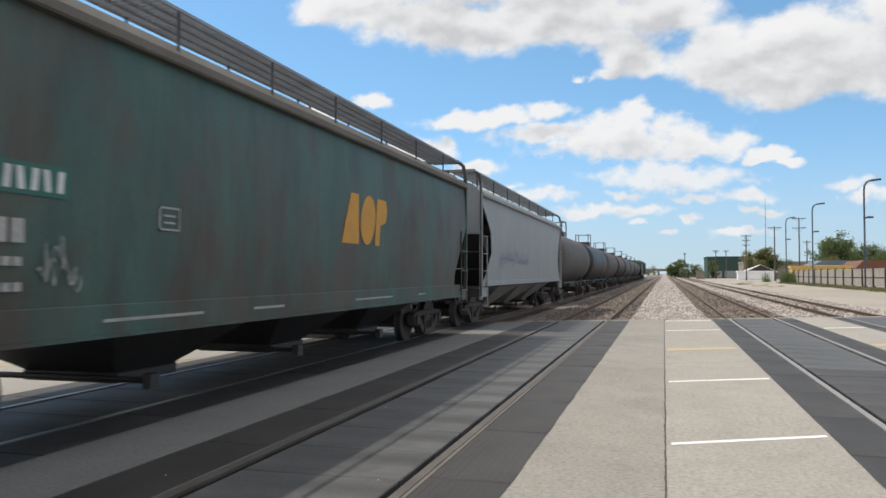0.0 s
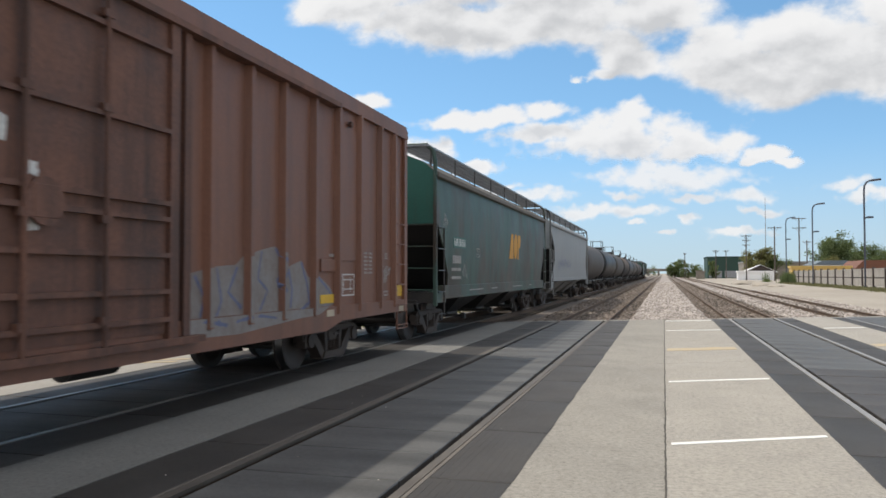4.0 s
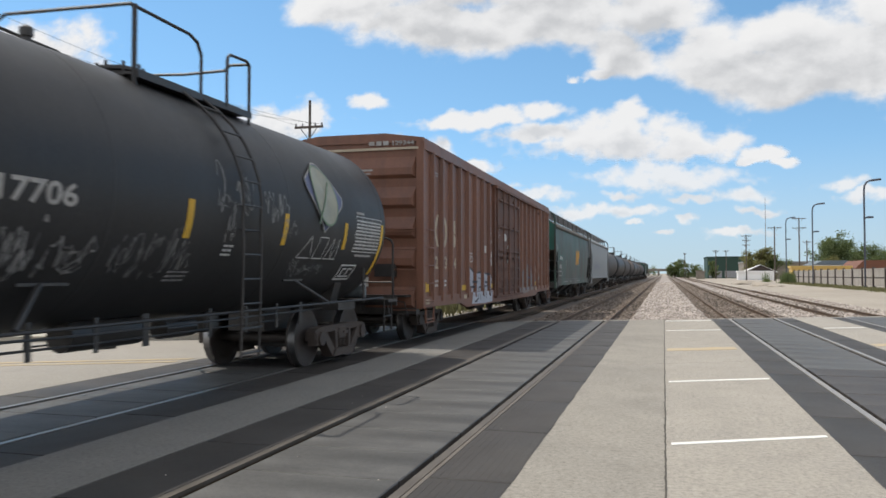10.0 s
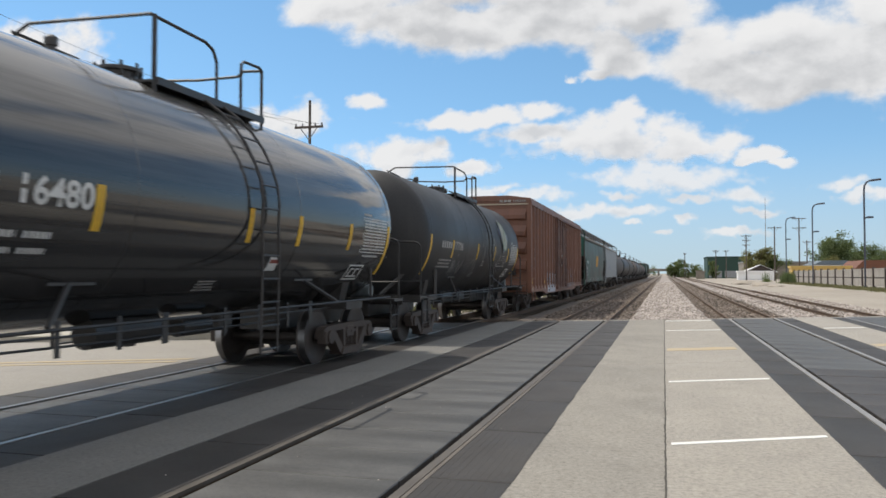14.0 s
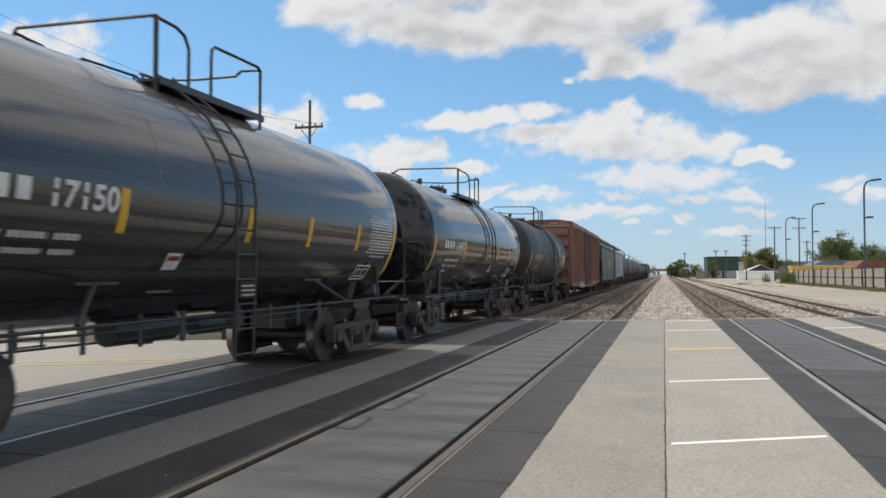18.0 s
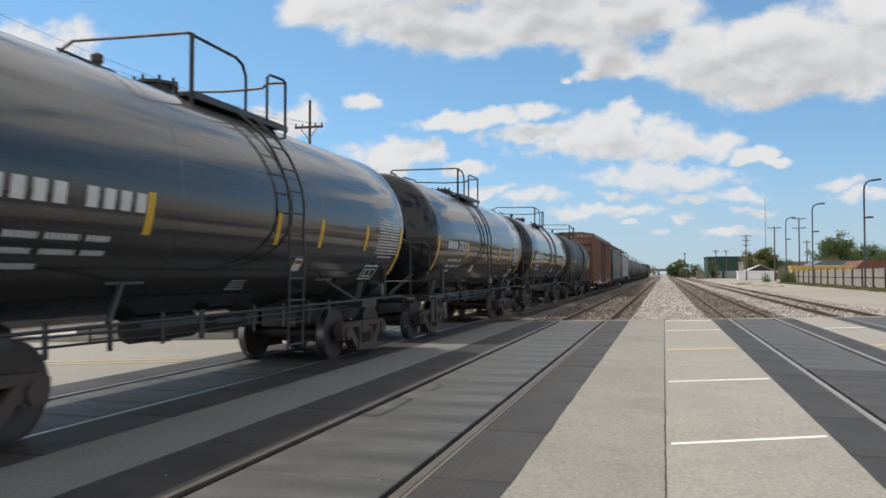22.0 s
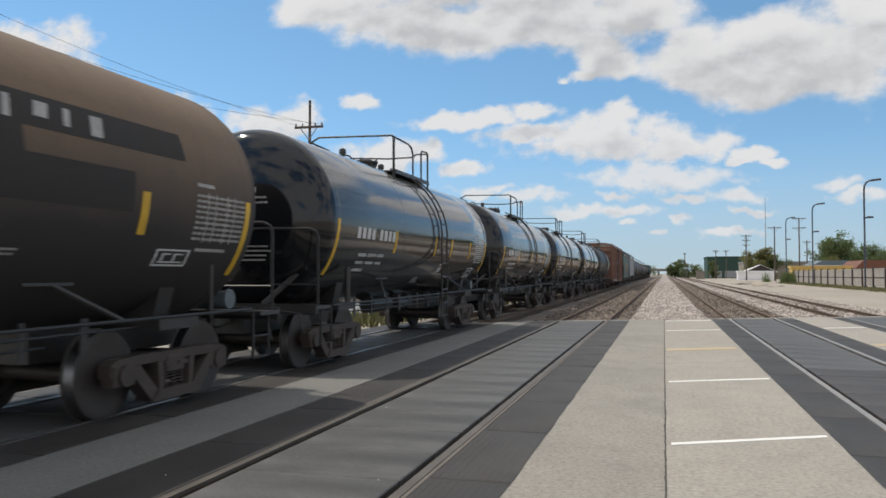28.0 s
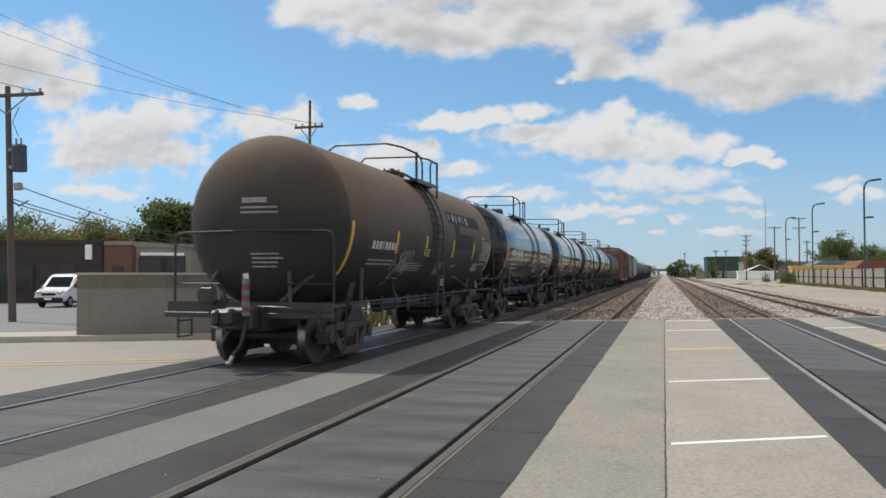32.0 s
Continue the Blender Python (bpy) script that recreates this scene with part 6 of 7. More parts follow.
RED_BRICK = worn("red_brick", (0.16, 0.085, 0.065), (0.10, 0.055, 0.045), (0.22, 0.12, 0.09), 0.85, big=0.8, fine=12)
TAN_BRICK = worn("tan_wall", (0.27, 0.24, 0.20), (0.18, 0.16, 0.13), (0.36, 0.32, 0.27), 0.85, big=0.8, fine=12)
POLE_WOOD = worn("pole_timber", (0.105, 0.085, 0.07), (0.06, 0.05, 0.042), (0.16, 0.13, 0.11), 0.9, big=1.5, fine=30, stretch=(4, 4, 0.4))
POLE_STEEL = worn("dark_pole_paint", (0.05, 0.06, 0.085), (0.03, 0.035, 0.05), (0.08, 0.09, 0.12), 0.5, big=2, fine=20)
GREY_METAL = worn("grey_metal", (0.30, 0.31, 0.32), (0.2, 0.2, 0.21), (0.4, 0.4, 0.41), 0.5, 0.4, big=2, fine=20)
WHITE_METAL = worn("white_metal", (0.92, 0.92, 0.92), (0.87, 0.87, 0.87), (0.95, 0.95, 0.95), 0.5, big=0.4, fine=10)
GREEN_WALL = worn("dark_green_cladding", (0.018, 0.055, 0.04), (0.012, 0.038, 0.03), (0.03, 0.075, 0.055), 0.6, big=0.3, fine=6)
RUST_ROOF = worn("red_brown_roof", (0.17, 0.068, 0.038), (0.11, 0.045, 0.028), (0.22, 0.09, 0.05), 0.7, big=0.4, fine=8)
AWNING = worn("yellow_awning", (0.62, 0.42, 0.12), (0.5, 0.33, 0.1), (0.7, 0.5, 0.18), 0.7, big=0.6, fine=8)
BLUE_GREY = worn("blue_grey_roof", (0.13, 0.165, 0.19), (0.09, 0.12, 0.14), (0.18, 0.22, 0.25), 0.6, big=0.4, fine=8)
FENCE = worn("fence_board", (0.36, 0.33, 0.29), (0.22, 0.20, 0.178), (0.46, 0.42, 0.38), 0.8, big=0.9, fine=20, per_object=0.2)
FENCE_POST = worn("fence_post", (0.06, 0.045, 0.042), (0.035, 0.03, 0.028), (0.09, 0.07, 0.06), 0.8, big=2, fine=20)
LEAF = worn("leaves", (0.145, 0.185, 0.075), (0.095, 0.135, 0.05), (0.19, 0.23, 0.095), 0.7, big=0.6, fine=3.0, bump_d=0)
LEAF_Y = worn("yellowing_leaves", (0.20, 0.195, 0.075), (0.13, 0.14, 0.045), (0.26, 0.24, 0.10), 0.7, big=0.6, fine=3.0, bump_d=0)
BARK = worn("bark", (0.09, 0.07, 0.055), (0.05, 0.04, 0.03), (0.14, 0.11, 0.09), 0.95, big=3, fine=20)
GRASS = worn("dry_grass", (0.17, 0.17, 0.07), (0.11, 0.12, 0.05), (0.25, 0.235, 0.12), 0.9, big=0.8, fine=8)
GLASS = plain("dark_glass", (0.015, 0.018, 0.02), 0.08)
VAN_WHITE = plain("van_white", (0.78, 0.79, 0.80), 0.3)
TYRE = plain("tyre_black", (0.012, 0.012, 0.012), 0.8)
STONE = worn("ballast_stones", (0.47, 0.415, 0.380), (0.30, 0.26, 0.225), (0.60, 0.55, 0.50), 0.95, big=2.0, fine=20)


STONE_DARK = worn("oily_stones", (0.21, 0.17, 0.14), (0.11, 0.088, 0.07), (0.33, 0.28, 0.24), 0.95, big=2.0, fine=20)


def assorted(m, low, high):
    """Every loose stone its own tone."""
    nt = m.node_tree
    b = nt.nodes["Principled BSDF"]
    src = b.inputs["Base Color"].links[0].from_socket
    geo = nt.nodes.new("ShaderNodeNewGeometry")
    tone = ramp(nt, geo.outputs["Random Per Island"], [(0.0, (low, low * 0.97, low * 0.94)), (0.6, (1.0, 0.99, 0.98)), (1.0, (high, high, high))])
    nt.links.new(mix(nt, 1.0, src, tone, "MULTIPLY"), b.inputs["Base Color"])


assorted(STONE, 0.45, 1.3)
assorted(STONE_DARK, 0.5, 1.5)


def leafy(m):
    """Lets sunlight through the leaves."""
    nt = m.node_tree
    b, out = nt.nodes["Principled BSDF"], nt.nodes["Material Output"]
    tl, mx = nt.nodes.new("ShaderNodeBsdfTranslucent"), nt.nodes.new("ShaderNodeMixShader")
    nt.links.new(b.inputs["Base Color"].links[0].from_socket, tl.inputs[0])
    mx.inputs[0].default_value = 0.55
    nt.links.new(b.outputs[0], mx.inputs[1])
    nt.links.new(tl.outputs[0], mx.inputs[2])
    nt.links.new(mx.outputs[0], out.inputs[0])


leafy(LEAF)
leafy(LEAF_Y)


def stones(name, x0, x1, y0, y1, z, count, size, seed, label, mat=STONE):
    """Loose crushed stone, denser towards the road."""
    rnd = np.random.RandomState(seed)
    base = np.array([(1, 0, 0), (-1, 0, 0), (0, 1, 0), (0, -1, 0), (0, 0, 1), (0, 0, -1)], float)
    tris = np.array([(0, 2, 4), (2, 1, 4), (1, 3, 4), (3, 0, 4), (2, 0, 5), (1, 2, 5), (3, 1, 5), (0, 3, 5)])
    x = rnd.uniform(x0, x1, count)
    y = y0 + (y1 - y0) * rnd.uniform(0, 1, count) ** 1.7 + 0.52 * x
    r = size * rnd.uniform(0.5, 1.3, count) * (1 + 0.4 * (y - y0) / (y1 - y0))
    ang = rnd.uniform(0, 6.28, count)
    jit = rnd.uniform(0.6, 1.35, (count, 6, 1))
    v = base[None] * jit * r[:, None, None] * np.array([1, 1, 0.75])
    ca, sa = np.cos(ang)[:, None], np.sin(ang)[:, None]
    vx = v[..., 0] * ca - v[..., 1] * sa + x[:, None]
    vy = v[..., 0] * sa + v[..., 1] * ca + y[:, None]
    vz = v[..., 2] + z + rnd.uniform(-0.01, 0.02, count)[:, None]
    verts = np.stack([vx, vy, vz], -1).reshape(-1, 3)
    faces = (tris[None] + 6 * np.arange(count)[:, None, None]).reshape(-1, 3)
    me = bpy.data.meshes.new(name)
    me.from_pydata(verts.tolist(), [], faces.tolist())
    me.materials.append(mat)
    return tagged(new(name, me), label, "", "", "stuff")


stones("ballast_stones", -1.0, 1.35, 27.1, 140, -0.05, 15000, 0.095, 1, "loose pale crushed stone between the tracks")
stones("ballast_stones", -4.5, -1.05, 27.1, 150, -0.16, 7500, 0.055, 2, "dirty crushed stone between the ties", STONE_DARK)
stones("ballast_stones", 1.35, 4.3, 27.1, 150, -0.15, 7000, 0.055, 3, "dirty crushed stone between the ties", STONE_DARK)
stones("ballast_stones", 5.5, 8.0, 27.1, 150, -0.16, 5000, 0.055, 6, "dusty crushed stone between the ties")
stones("ballast_stones", 4.3, 5.5, 27.1, 80, -0.09, 2500, 0.05, 4, "loose pale crushed stone between the tracks")
stones("ballast_stones", 8.0, 9.4, 27.1, 80, -0.16, 2200, 0.05, 5, "loose pale crushed stone beside the track")


stones("grit", -4.0, -1.2, 2.5, 12.0, 0.0, 26, 0.007, 9, "loose pale grit on the crossing panels")


def tree(x, y, z, height, wide, mat, seed, label, clumps=90, per=26, trunk=0.3):
    rnd = random.Random(seed)
    t = thing("tree", label, "tree", "", Matrix.Translation((x, y, z)))
    bm = B()
    base = Vector((0, 0, -0.3))
    top = Vector((rnd.uniform(-0.3, 0.3), 0, height * 0.55))
    rod(bm, base, top, 0.035 * height, 8, 0.015 * height)
    for k in range(6):
        a = 6.28 * k / 6 + rnd.uniform(-0.4, 0.4)
        s = base.lerp(top, rnd.uniform(0.55, 0.95))
        rod(bm, s, s + Vector((math.cos(a) * wide * 0.32, math.sin(a) * wide * 0.32, height * rnd.uniform(0.12, 0.3))), 0.014 * height, 6, 0.004 * height)
    part("trunk", bm, BARK, t)
    verts, faces = [], []
    lobes = [(rnd.uniform(-0.33, 0.33) * wide, rnd.uniform(-0.33, 0.33) * wide, height * rnd.uniform(trunk + 0.12, 0.84), wide * rnd.uniform(0.15, 0.24)) for _ in range(max(9, clumps // 9))]
    for k in range(clumps):
        lx, ly, lz, lr = lobes[k % len(lobes)]
        c = Vector((lx, ly, lz)) + Vector((rnd.gauss(0, 1), rnd.gauss(0, 1), rnd.gauss(0, 0.8))).normalized() * lr * rnd.uniform(0.35, 1.0)
        for j in range(per):
            p = c + Vector((rnd.gauss(0, 1), rnd.gauss(0, 1), rnd.gauss(0, 0.8))) * lr * 0.27
            n = Vector((rnd.gauss(0, 1), rnd.gauss(0, 1), rnd.gauss(0, 1) + 0.8)).normalized()
            u = n.orthogonal().normalized() * height * rnd.uniform(0.012, 0.023)
            w = n.cross(u)
            i = len(verts)
            verts += [p - u, p + w * 0.7, p + u, p - w * 0.7]
            faces.append((i, i + 1, i + 2, i + 3))
    me = bpy.data.meshes.new("crown")
    me.from_pydata([tuple(v) for v in verts], [], faces)
    me.materials.append(mat)
    part("crown", me, mat, t)
    return t


def utility_pole(x, y, z, height, arms, label, lean=0.0, turn=0.0, transformer=False, r=0.15):
    p = thing("utility_pole", label, "utility pole", "", pose(x, y, z, 0, lean, turn))
    part("pole", rod(B(), (0, 0, -0.4), (0, 0, height), r, 12, r * 0.68), POLE_WOOD, p)
    for zz, half in arms:
        bm = box(B(), (0, -0.12, zz), (half * 2, 0.11, 0.13), 0.01)
        arm = part("crossarm", bm, POLE_WOOD, p)
        bm = B()
        pipe(bm, [(-half * 0.6, -0.14, zz - 0.05), (0, -0.14, zz - 0.75)], 0.03, 5)
        pipe(bm, [(half * 0.6, -0.14, zz - 0.05), (0, -0.14, zz - 0.75)], 0.03, 5)
        part("arm_brace", bm, GREY_METAL, arm)
        for k in (-0.92, -0.45, 0.45, 0.92):
            bm = lathe(B(), [(zz + 0.06, 0.03), (zz + 0.10, 0.06), (zz + 0.16, 0.04), (zz + 0.2, 0.06), (zz + 0.24, 0.03)], "z", 8, (half * k, -0.12, 0))
            part("insulator", bm, GREY_METAL, arm)
    if transformer:
        bm = lathe(B(), [(height - 3.5, 0.02), (height - 3.5, 0.26), (height - 3.45, 0.29), (height - 2.55, 0.29), (height - 2.5, 0.31), (height - 2.42, 0.25), (height - 2.38, 0.02)], "z", 18, (0.48, -0.1, 0))
        tr = part("transformer", bm, POLE_STEEL, p, "dark pole-mounted transformer can", 30)
        bm = B()
        for dx in (-0.1, 0.1):
            rod(bm, (0.48 + dx, -0.1, height - 2.4), (0.48 + dx, -0.1, height - 2.15), 0.04, 8)
        box(bm, (0.2, -0.08, height - 2.6), (0.3, 0.1, 0.12))
        box(bm, (0.2, -0.08, height - 3.3), (0.3, 0.1, 0.12))
        part("bushing", bm, GREY_METAL, tr)
        bm = box(B(), (0.42, -0.1, height - 4.1), (0.28, 0.24, 0.3), 0.03)
        part("switch_box", bm, GREY_METAL, p)
        bm = B()
        pipe(bm, [(0.48, -0.1, height - 2.1), (0.3, -0.2, height - 1.5), (0.55, -0.14, height - 0.9)], 0.015, 5)
        pipe(bm, [(0.1, -0.16, height - 4.6), (0.5, -0.2, height - 4.9), (0.9, -0.2, height - 4.7)], 0.03, 5)
        part("lead_wire", bm, SOOT, p)
    return p


def cable(a, b, sag, r=0.014, label="thin black overhead cable"):
    a, b = Vector(a), Vector(b)
    pts = [a.lerp(b, i / 16) - Vector((0, 0, sag * 4 * (i / 16) * (1 - i / 16))) for i in range(17)]
    ob = new("overhead_cable", mesh_of(pipe(B(), pts, r, 5), "overhead_cable", SOOT))
    return tagged(ob, label, "cable", "overhead cables")


def lamp_post(x, y, height, label="tall dark station lamp post with two curved heads"):
    p = thing("lamp_post", label, "street lamp", "station lamps", Matrix.Translation((x, y, -0.3)))
    bm = B()
    rod(bm, (0, 0, -0.2), (0, 0, 0.6), 0.18, 12)
    pipe(bm, [(0, 0, 0.5), (0, 0, height - 0.9), (0.05, 0, height - 0.45), (0.22, 0, height - 0.14), (0.48, 0, height), (0.66, 0, height + 0.03)], 0.085, 10)
    part("pole", bm, POLE_STEEL, p)
    bm = box(B(), (1.05, 0, height + 0.08), (0.95, 0.38, 0.2), 0.08, Matrix.Rotation(radians(-6), 3, "Y"))
    part("lamp_head", bm, POLE_STEEL, p)
    bm = B()
    pipe(bm, [(0, 0, height - 3.6), (0.2, 0, height - 3.55)], 0.06, 8)
    part("lower_arm", bm, POLE_STEEL, p)
    part("lower_lamp_head", box(B(), (0.48, 0, height - 3.5), (0.64, 0.32, 0.18), 0.06), POLE_STEEL, p)
    return p


# --- west side: pavement, retaining wall, yard, low shops, van ---
structure("kerb", slab(B(), -60, -8.8, 21.4, 21.62, -0.3, 0.13), KERB, "pale kerb stained brown at its foot")
structure("pavement", slab(B(), -60, -8.8, 21.624, 23.4, -0.3, 0.11), KERB, "pale concrete pavement")
structure("yard", slab(B(), -120, -12.0, 23.404, 70.0, -0.55, -0.42), ASPHALT, "grey asphalt yard")


def west():
    w = tagged(new("wall_retaining", mesh_of(slab(B(), -12.95, -7.6, 21.95, 22.30, -0.2, 1.48), "wall_retaining", WALL_CONC)), "rough grey-brown concrete retaining wall", "", "", "structure")
    part("upper_course", slab(B(), -12.953, -7.597, 21.947, 22.303, 1.17, 1.479), WALL_STAIN, w, "brown-stained top course")
    part("coping", slab(B(), -12.97, -7.58, 21.92, 22.33, 1.483, 1.54), KERB, w)


west()


def shop(name, x0, x1, ya, depth, height, mat, label, openings, parapet=0.25):
    t = thing(name, label, "building", "low shops")
    v = B()
    slab(v, x0, x1, ya, ya + depth, -0.6, height)
    part("wall", v, mat, t)
    part("roof", slab(B(), x0 - 0.1, x1 + 0.1, ya - 0.1, ya + depth + 0.1, height, height + parapet), TAN_BRICK if mat is not DARK_BRICK else DARK_BRICK, t, "flat roof with a low parapet")
    for a, b, z0, z1, m in openings:
        win = part("window" if m is GLASS else "door" if m is SOOT else "sign_board", slab(B(), a, b, ya - 0.08, ya + 0.02, z0, z1), m, t)
        if m is GLASS:
            bm = B()
            for q0, q1, r0, r1 in ((a - 0.08, b + 0.08, z0 - 0.1, z0), (a - 0.08, b + 0.08, z1, z1 + 0.1), (a - 0.08, a, z0, z1), (b, b + 0.08, z0, z1), ((a + b) / 2 - 0.04, (a + b) / 2 + 0.04, z0, z1)):
                slab(bm, q0, q1, ya - 0.14, ya, r0, r1)
            part("window_frame", bm, FENCE_POST, win)
    return t


shop("shop_building", -75.0, -36.45, 64.0, 9, 3.5, DARK_BRICK, "long low dark-brick shop building", [(-44.5, -42.6, -0.1, 2.3, SOOT), (-42.0, -40.2, 0.6, 2.0, GLASS), (-39.8, -37.9, 0.6, 2.0, GLASS), (-37.3, -36.95, 2.45, 3.45, WHITE_METAL), (-48.5, -46.0, 0.6, 2.0, GLASS)])
shop("shop_building", -36.4, -34.85, 64.2, 8, 3.45, RED_BRICK, "narrow red-brick shop front", [(-35.9, -35.3, -0.1, 2.0, SOOT)])
shop("shop_building", -34.8, -31.6, 64.6, 8, 3.3, TAN_BRICK, "tan low shop with wide windows", [(-34.5, -32.0, 1.5, 2.6, GLASS), (-34.5, -32.0, 2.75, 2.95, WHITE_METAL)])
shop("shop_building", -31.55, -22.0, 66.0, 8, 3.3, DARK_BRICK, "dark low shop at the row's end", [(-30.5, -27.5, 0.8, 2.2, GLASS)])


def van(x, y, turn):
    v = thing("van", "small white delivery van parked in the yard", "van", "", pose(x, y, -0.42, 0, 0, turn))
    bm = B()
    prism(bm, [(-2.1, 0.35), (2.15, 0.35), (2.2, 0.62), (2.1, 0.95), (1.25, 1.10), (0.55, 1.78), (0.1, 1.90), (-1.9, 1.92), (-2.12, 1.68), (-2.15, 0.8)], "y", -0.84, 0.84)
    bmesh.ops.bevel(bm, geom=bm.edges[:], offset=0.07, segments=2, affect="EDGES")
    body = part("body", bm, VAN_WHITE, v, smooth=40)
    bm = B()
    a, b = Vector((1.20, 0, 1.14)), Vector((0.60, 0, 1.73))
    n = Vector((0.66, 0, 0.75)).normalized() * 0.018
    vs = [bm.verts.new(p) for p in (a + n + Vector((0, -0.70, 0)), a + n + Vector((0, 0.70, 0)), b + n + Vector((0, 0.64, 0)), b + n + Vector((0, -0.64, 0)))]
    bm.faces.new(vs)
    bmesh.ops.solidify(bm, geom=bm.faces[:], thickness=0.02)
    part("windscreen", bm, GLASS, v)
    for s in (-1, 1):
        part("side_window", prism(B(), [(0.95, 1.15), (0.52, 1.60), (-0.25, 1.62), (-0.25, 1.15)], "y", s * 0.835, s * 0.85), GLASS, v)
        part("headlight", box(B(), (2.13, s * 0.62, 0.85), (0.12, 0.3, 0.2), 0.04), CHROME, v)
        part("mirror", box(B(), (0.95, s * 0.96, 1.2), (0.12, 0.18, 0.2), 0.03), TYRE, v)
        for xx in (-1.35, 1.4):
            w = part("wheel", rod(B(), (xx, s * 0.70, 0.32), (xx, s * 0.86, 0.32), 0.32, 18), TYRE, v)
            part("rim", rod(B(), (xx, s * 0.855, 0.32), (xx, s * 0.868, 0.32), 0.19, 14), GREY_METAL, w)
    part("bumper", box(B(), (2.18, 0, 0.45), (0.16, 1.6, 0.26), 0.05), TYRE, v)
    part("grille", box(B(), (2.19, 0, 0.76), (0.06, 0.8, 0.14), 0.02), TYRE, v)
    part("number_plate", box(B(), (2.27, 0, 0.50), (0.02, 0.42, 0.12)), WHITE_METAL, v)


van(-34.0, 39.2, -76)

utility_pole(-25.2, 26.0, -0.3, 9.4, [(9.0, 1.55)], "weathered timber utility pole with a transformer", -2.2, 12, True)
utility_pole(-20.0, 42.5, 0.0, 11.7, [(10.1, 0.9)], "slim dark utility pole with a short crossarm", 0, 0, r=0.11)
for dx, end in zip((-0.8, 0.4, 0.8), [(-28.7, 26, 13.3), (-29.8, 27, 12.8), (-32.0, 29, 11.9)]):
    cable((-20.0 + dx, 42.4, 10.25), end, 0.35, 0.009)
for dx in (-1.2, -0.6, 1.2):
    cable((-25.5 + dx, 25.8 + dx * 0.2, 8.85), (-28.0 + dx, -20, 9.6), 0.5)
for z0, z1 in ((5.1, 3.4), (4.5, 3.2), (4.35, 3.0)):
    cable((-25.1, 25.8, z0), (-29.5, 50, z1), 0.35, 0.022)

for k, (x, y, hh, ww, m) in enumerate(((-58.5, 61, 7.2, 9, LEAF), (-52.5, 61, 6.4, 8, LEAF_Y), (-47.5, 62, 6.2, 7, LEAF_Y), (-43.0, 63, 8.9, 7, LEAF), (-38.5, 66, 8.0, 7, LEAF), (-65, 60, 7.5, 9, LEAF))):
    tree(x, y, -0.55, hh + 0.2, ww, m, 20 + k, "full green tree behind the low shops" if m is LEAF else "full yellow-green tree behind the low shops", 170, 120)

# --- east side: verge, fence, station lamps, sheds, trees ---
sheet("verge", 8.4, 60, 29, 260, -0.22, 30, 120, 0.10, DIRT, "pale gravel verge with dry patches", 2, lambda x, y: 0.18 * min(1, max(0, (x - 9) / 6)))


def fence():
    f = thing("fence", "long grey board fence with dark square posts", "fence")
    a, b = Vector((19.05, 130.0, -0.08)), Vector((19.05, 65.5, 0.05))
    n = 15
    post = mesh_of(span(B(), -0.13, 0.13, -0.13, 0.13, -0.3, 2.08, 0.02), "post", FENCE_POST)
    d = (b - a) / n
    ang = math.atan2(d.y, d.x)
    L = d.length
    wide = (L - 0.44) / 10
    pickets = [mesh_of(span(B(), 0.012, wide - 0.012, -0.03, 0.03, lo, hi), "picket", FENCE) for lo, hi in ((0.30, 1.02), (1.14, 1.85))]
    backing = mesh_of(span(B(), 0.14, L - 0.14, 0.032, 0.07, 0.38, 0.47), "cross_rail", FENCE)
    # dark strip added behind the two board rows so that their gap shows dark
    middle = mesh_of(span(B(), 0.13, L - 0.13, 0.034, 0.09, 1.00, 1.16), "gap_backing", FENCE_POST)
    rail_m = mesh_of(span(B(), 0.13, L - 0.13, -0.06, 0.06, 1.86, 1.96, 0.01), "top_rail", FENCE)
    for i in range(n + 1):
        p = a + d * i
        m = Matrix.Translation(p) @ Matrix.Rotation(ang, 4, "Z")
        part("post", post, FENCE_POST, f, at=m)
        if i < n:
            for q in range(10):
                for me in pickets:
                    part("picket", me, FENCE, f, at=m @ Matrix.Translation((0.22 + wide * q, 0, random.uniform(-0.015, 0.02))))
            part("cross_rail", backing, FENCE, f, at=m)
            part("gap_backing", middle, FENCE_POST, f, at=m)
            part("cross_rail", backing, FENCE, f, at=m @ Matrix.Translation((0, 0, 0.84)))
            part("top_rail", rail_m, FENCE, f, at=m)


fence()
for x, y, hh in ((18.6, 84, 10.7), (18.5, 111, 10.7), (19.6, 142, 11.0)):
    lamp_post(x, y, hh)


def tufts(name, spots, label, seed, hh=0.35, mat=GRASS):
    """Clumps of grass blades and weeds."""
    rnd = random.Random(seed)
    verts, faces = [], []
    for x, y, z, spread, count in spots:
        for _ in range(count):
            px, py = x + rnd.gauss(0, spread[0]), y + rnd.gauss(0, spread[1])
            a, h_, lean = rnd.uniform(0, 6.28), hh * rnd.uniform(0.4, 1.3), rnd.uniform(-0.2, 0.2)
            dx, dy = math.cos(a) * 0.05, math.sin(a) * 0.05
            i = len(verts)
            verts += [(px - dx, py - dy, z - 0.05), (px + dx, py + dy, z - 0.05), (px + lean, py + lean * 0.5, z + h_)]
            faces.append((i, i + 1, i + 2))
    me = bpy.data.meshes.new(name)
    me.from_pydata(verts, [], faces)
    me.materials.append(mat)
    return tagged(new(name, me), label, "", "", "stuff")


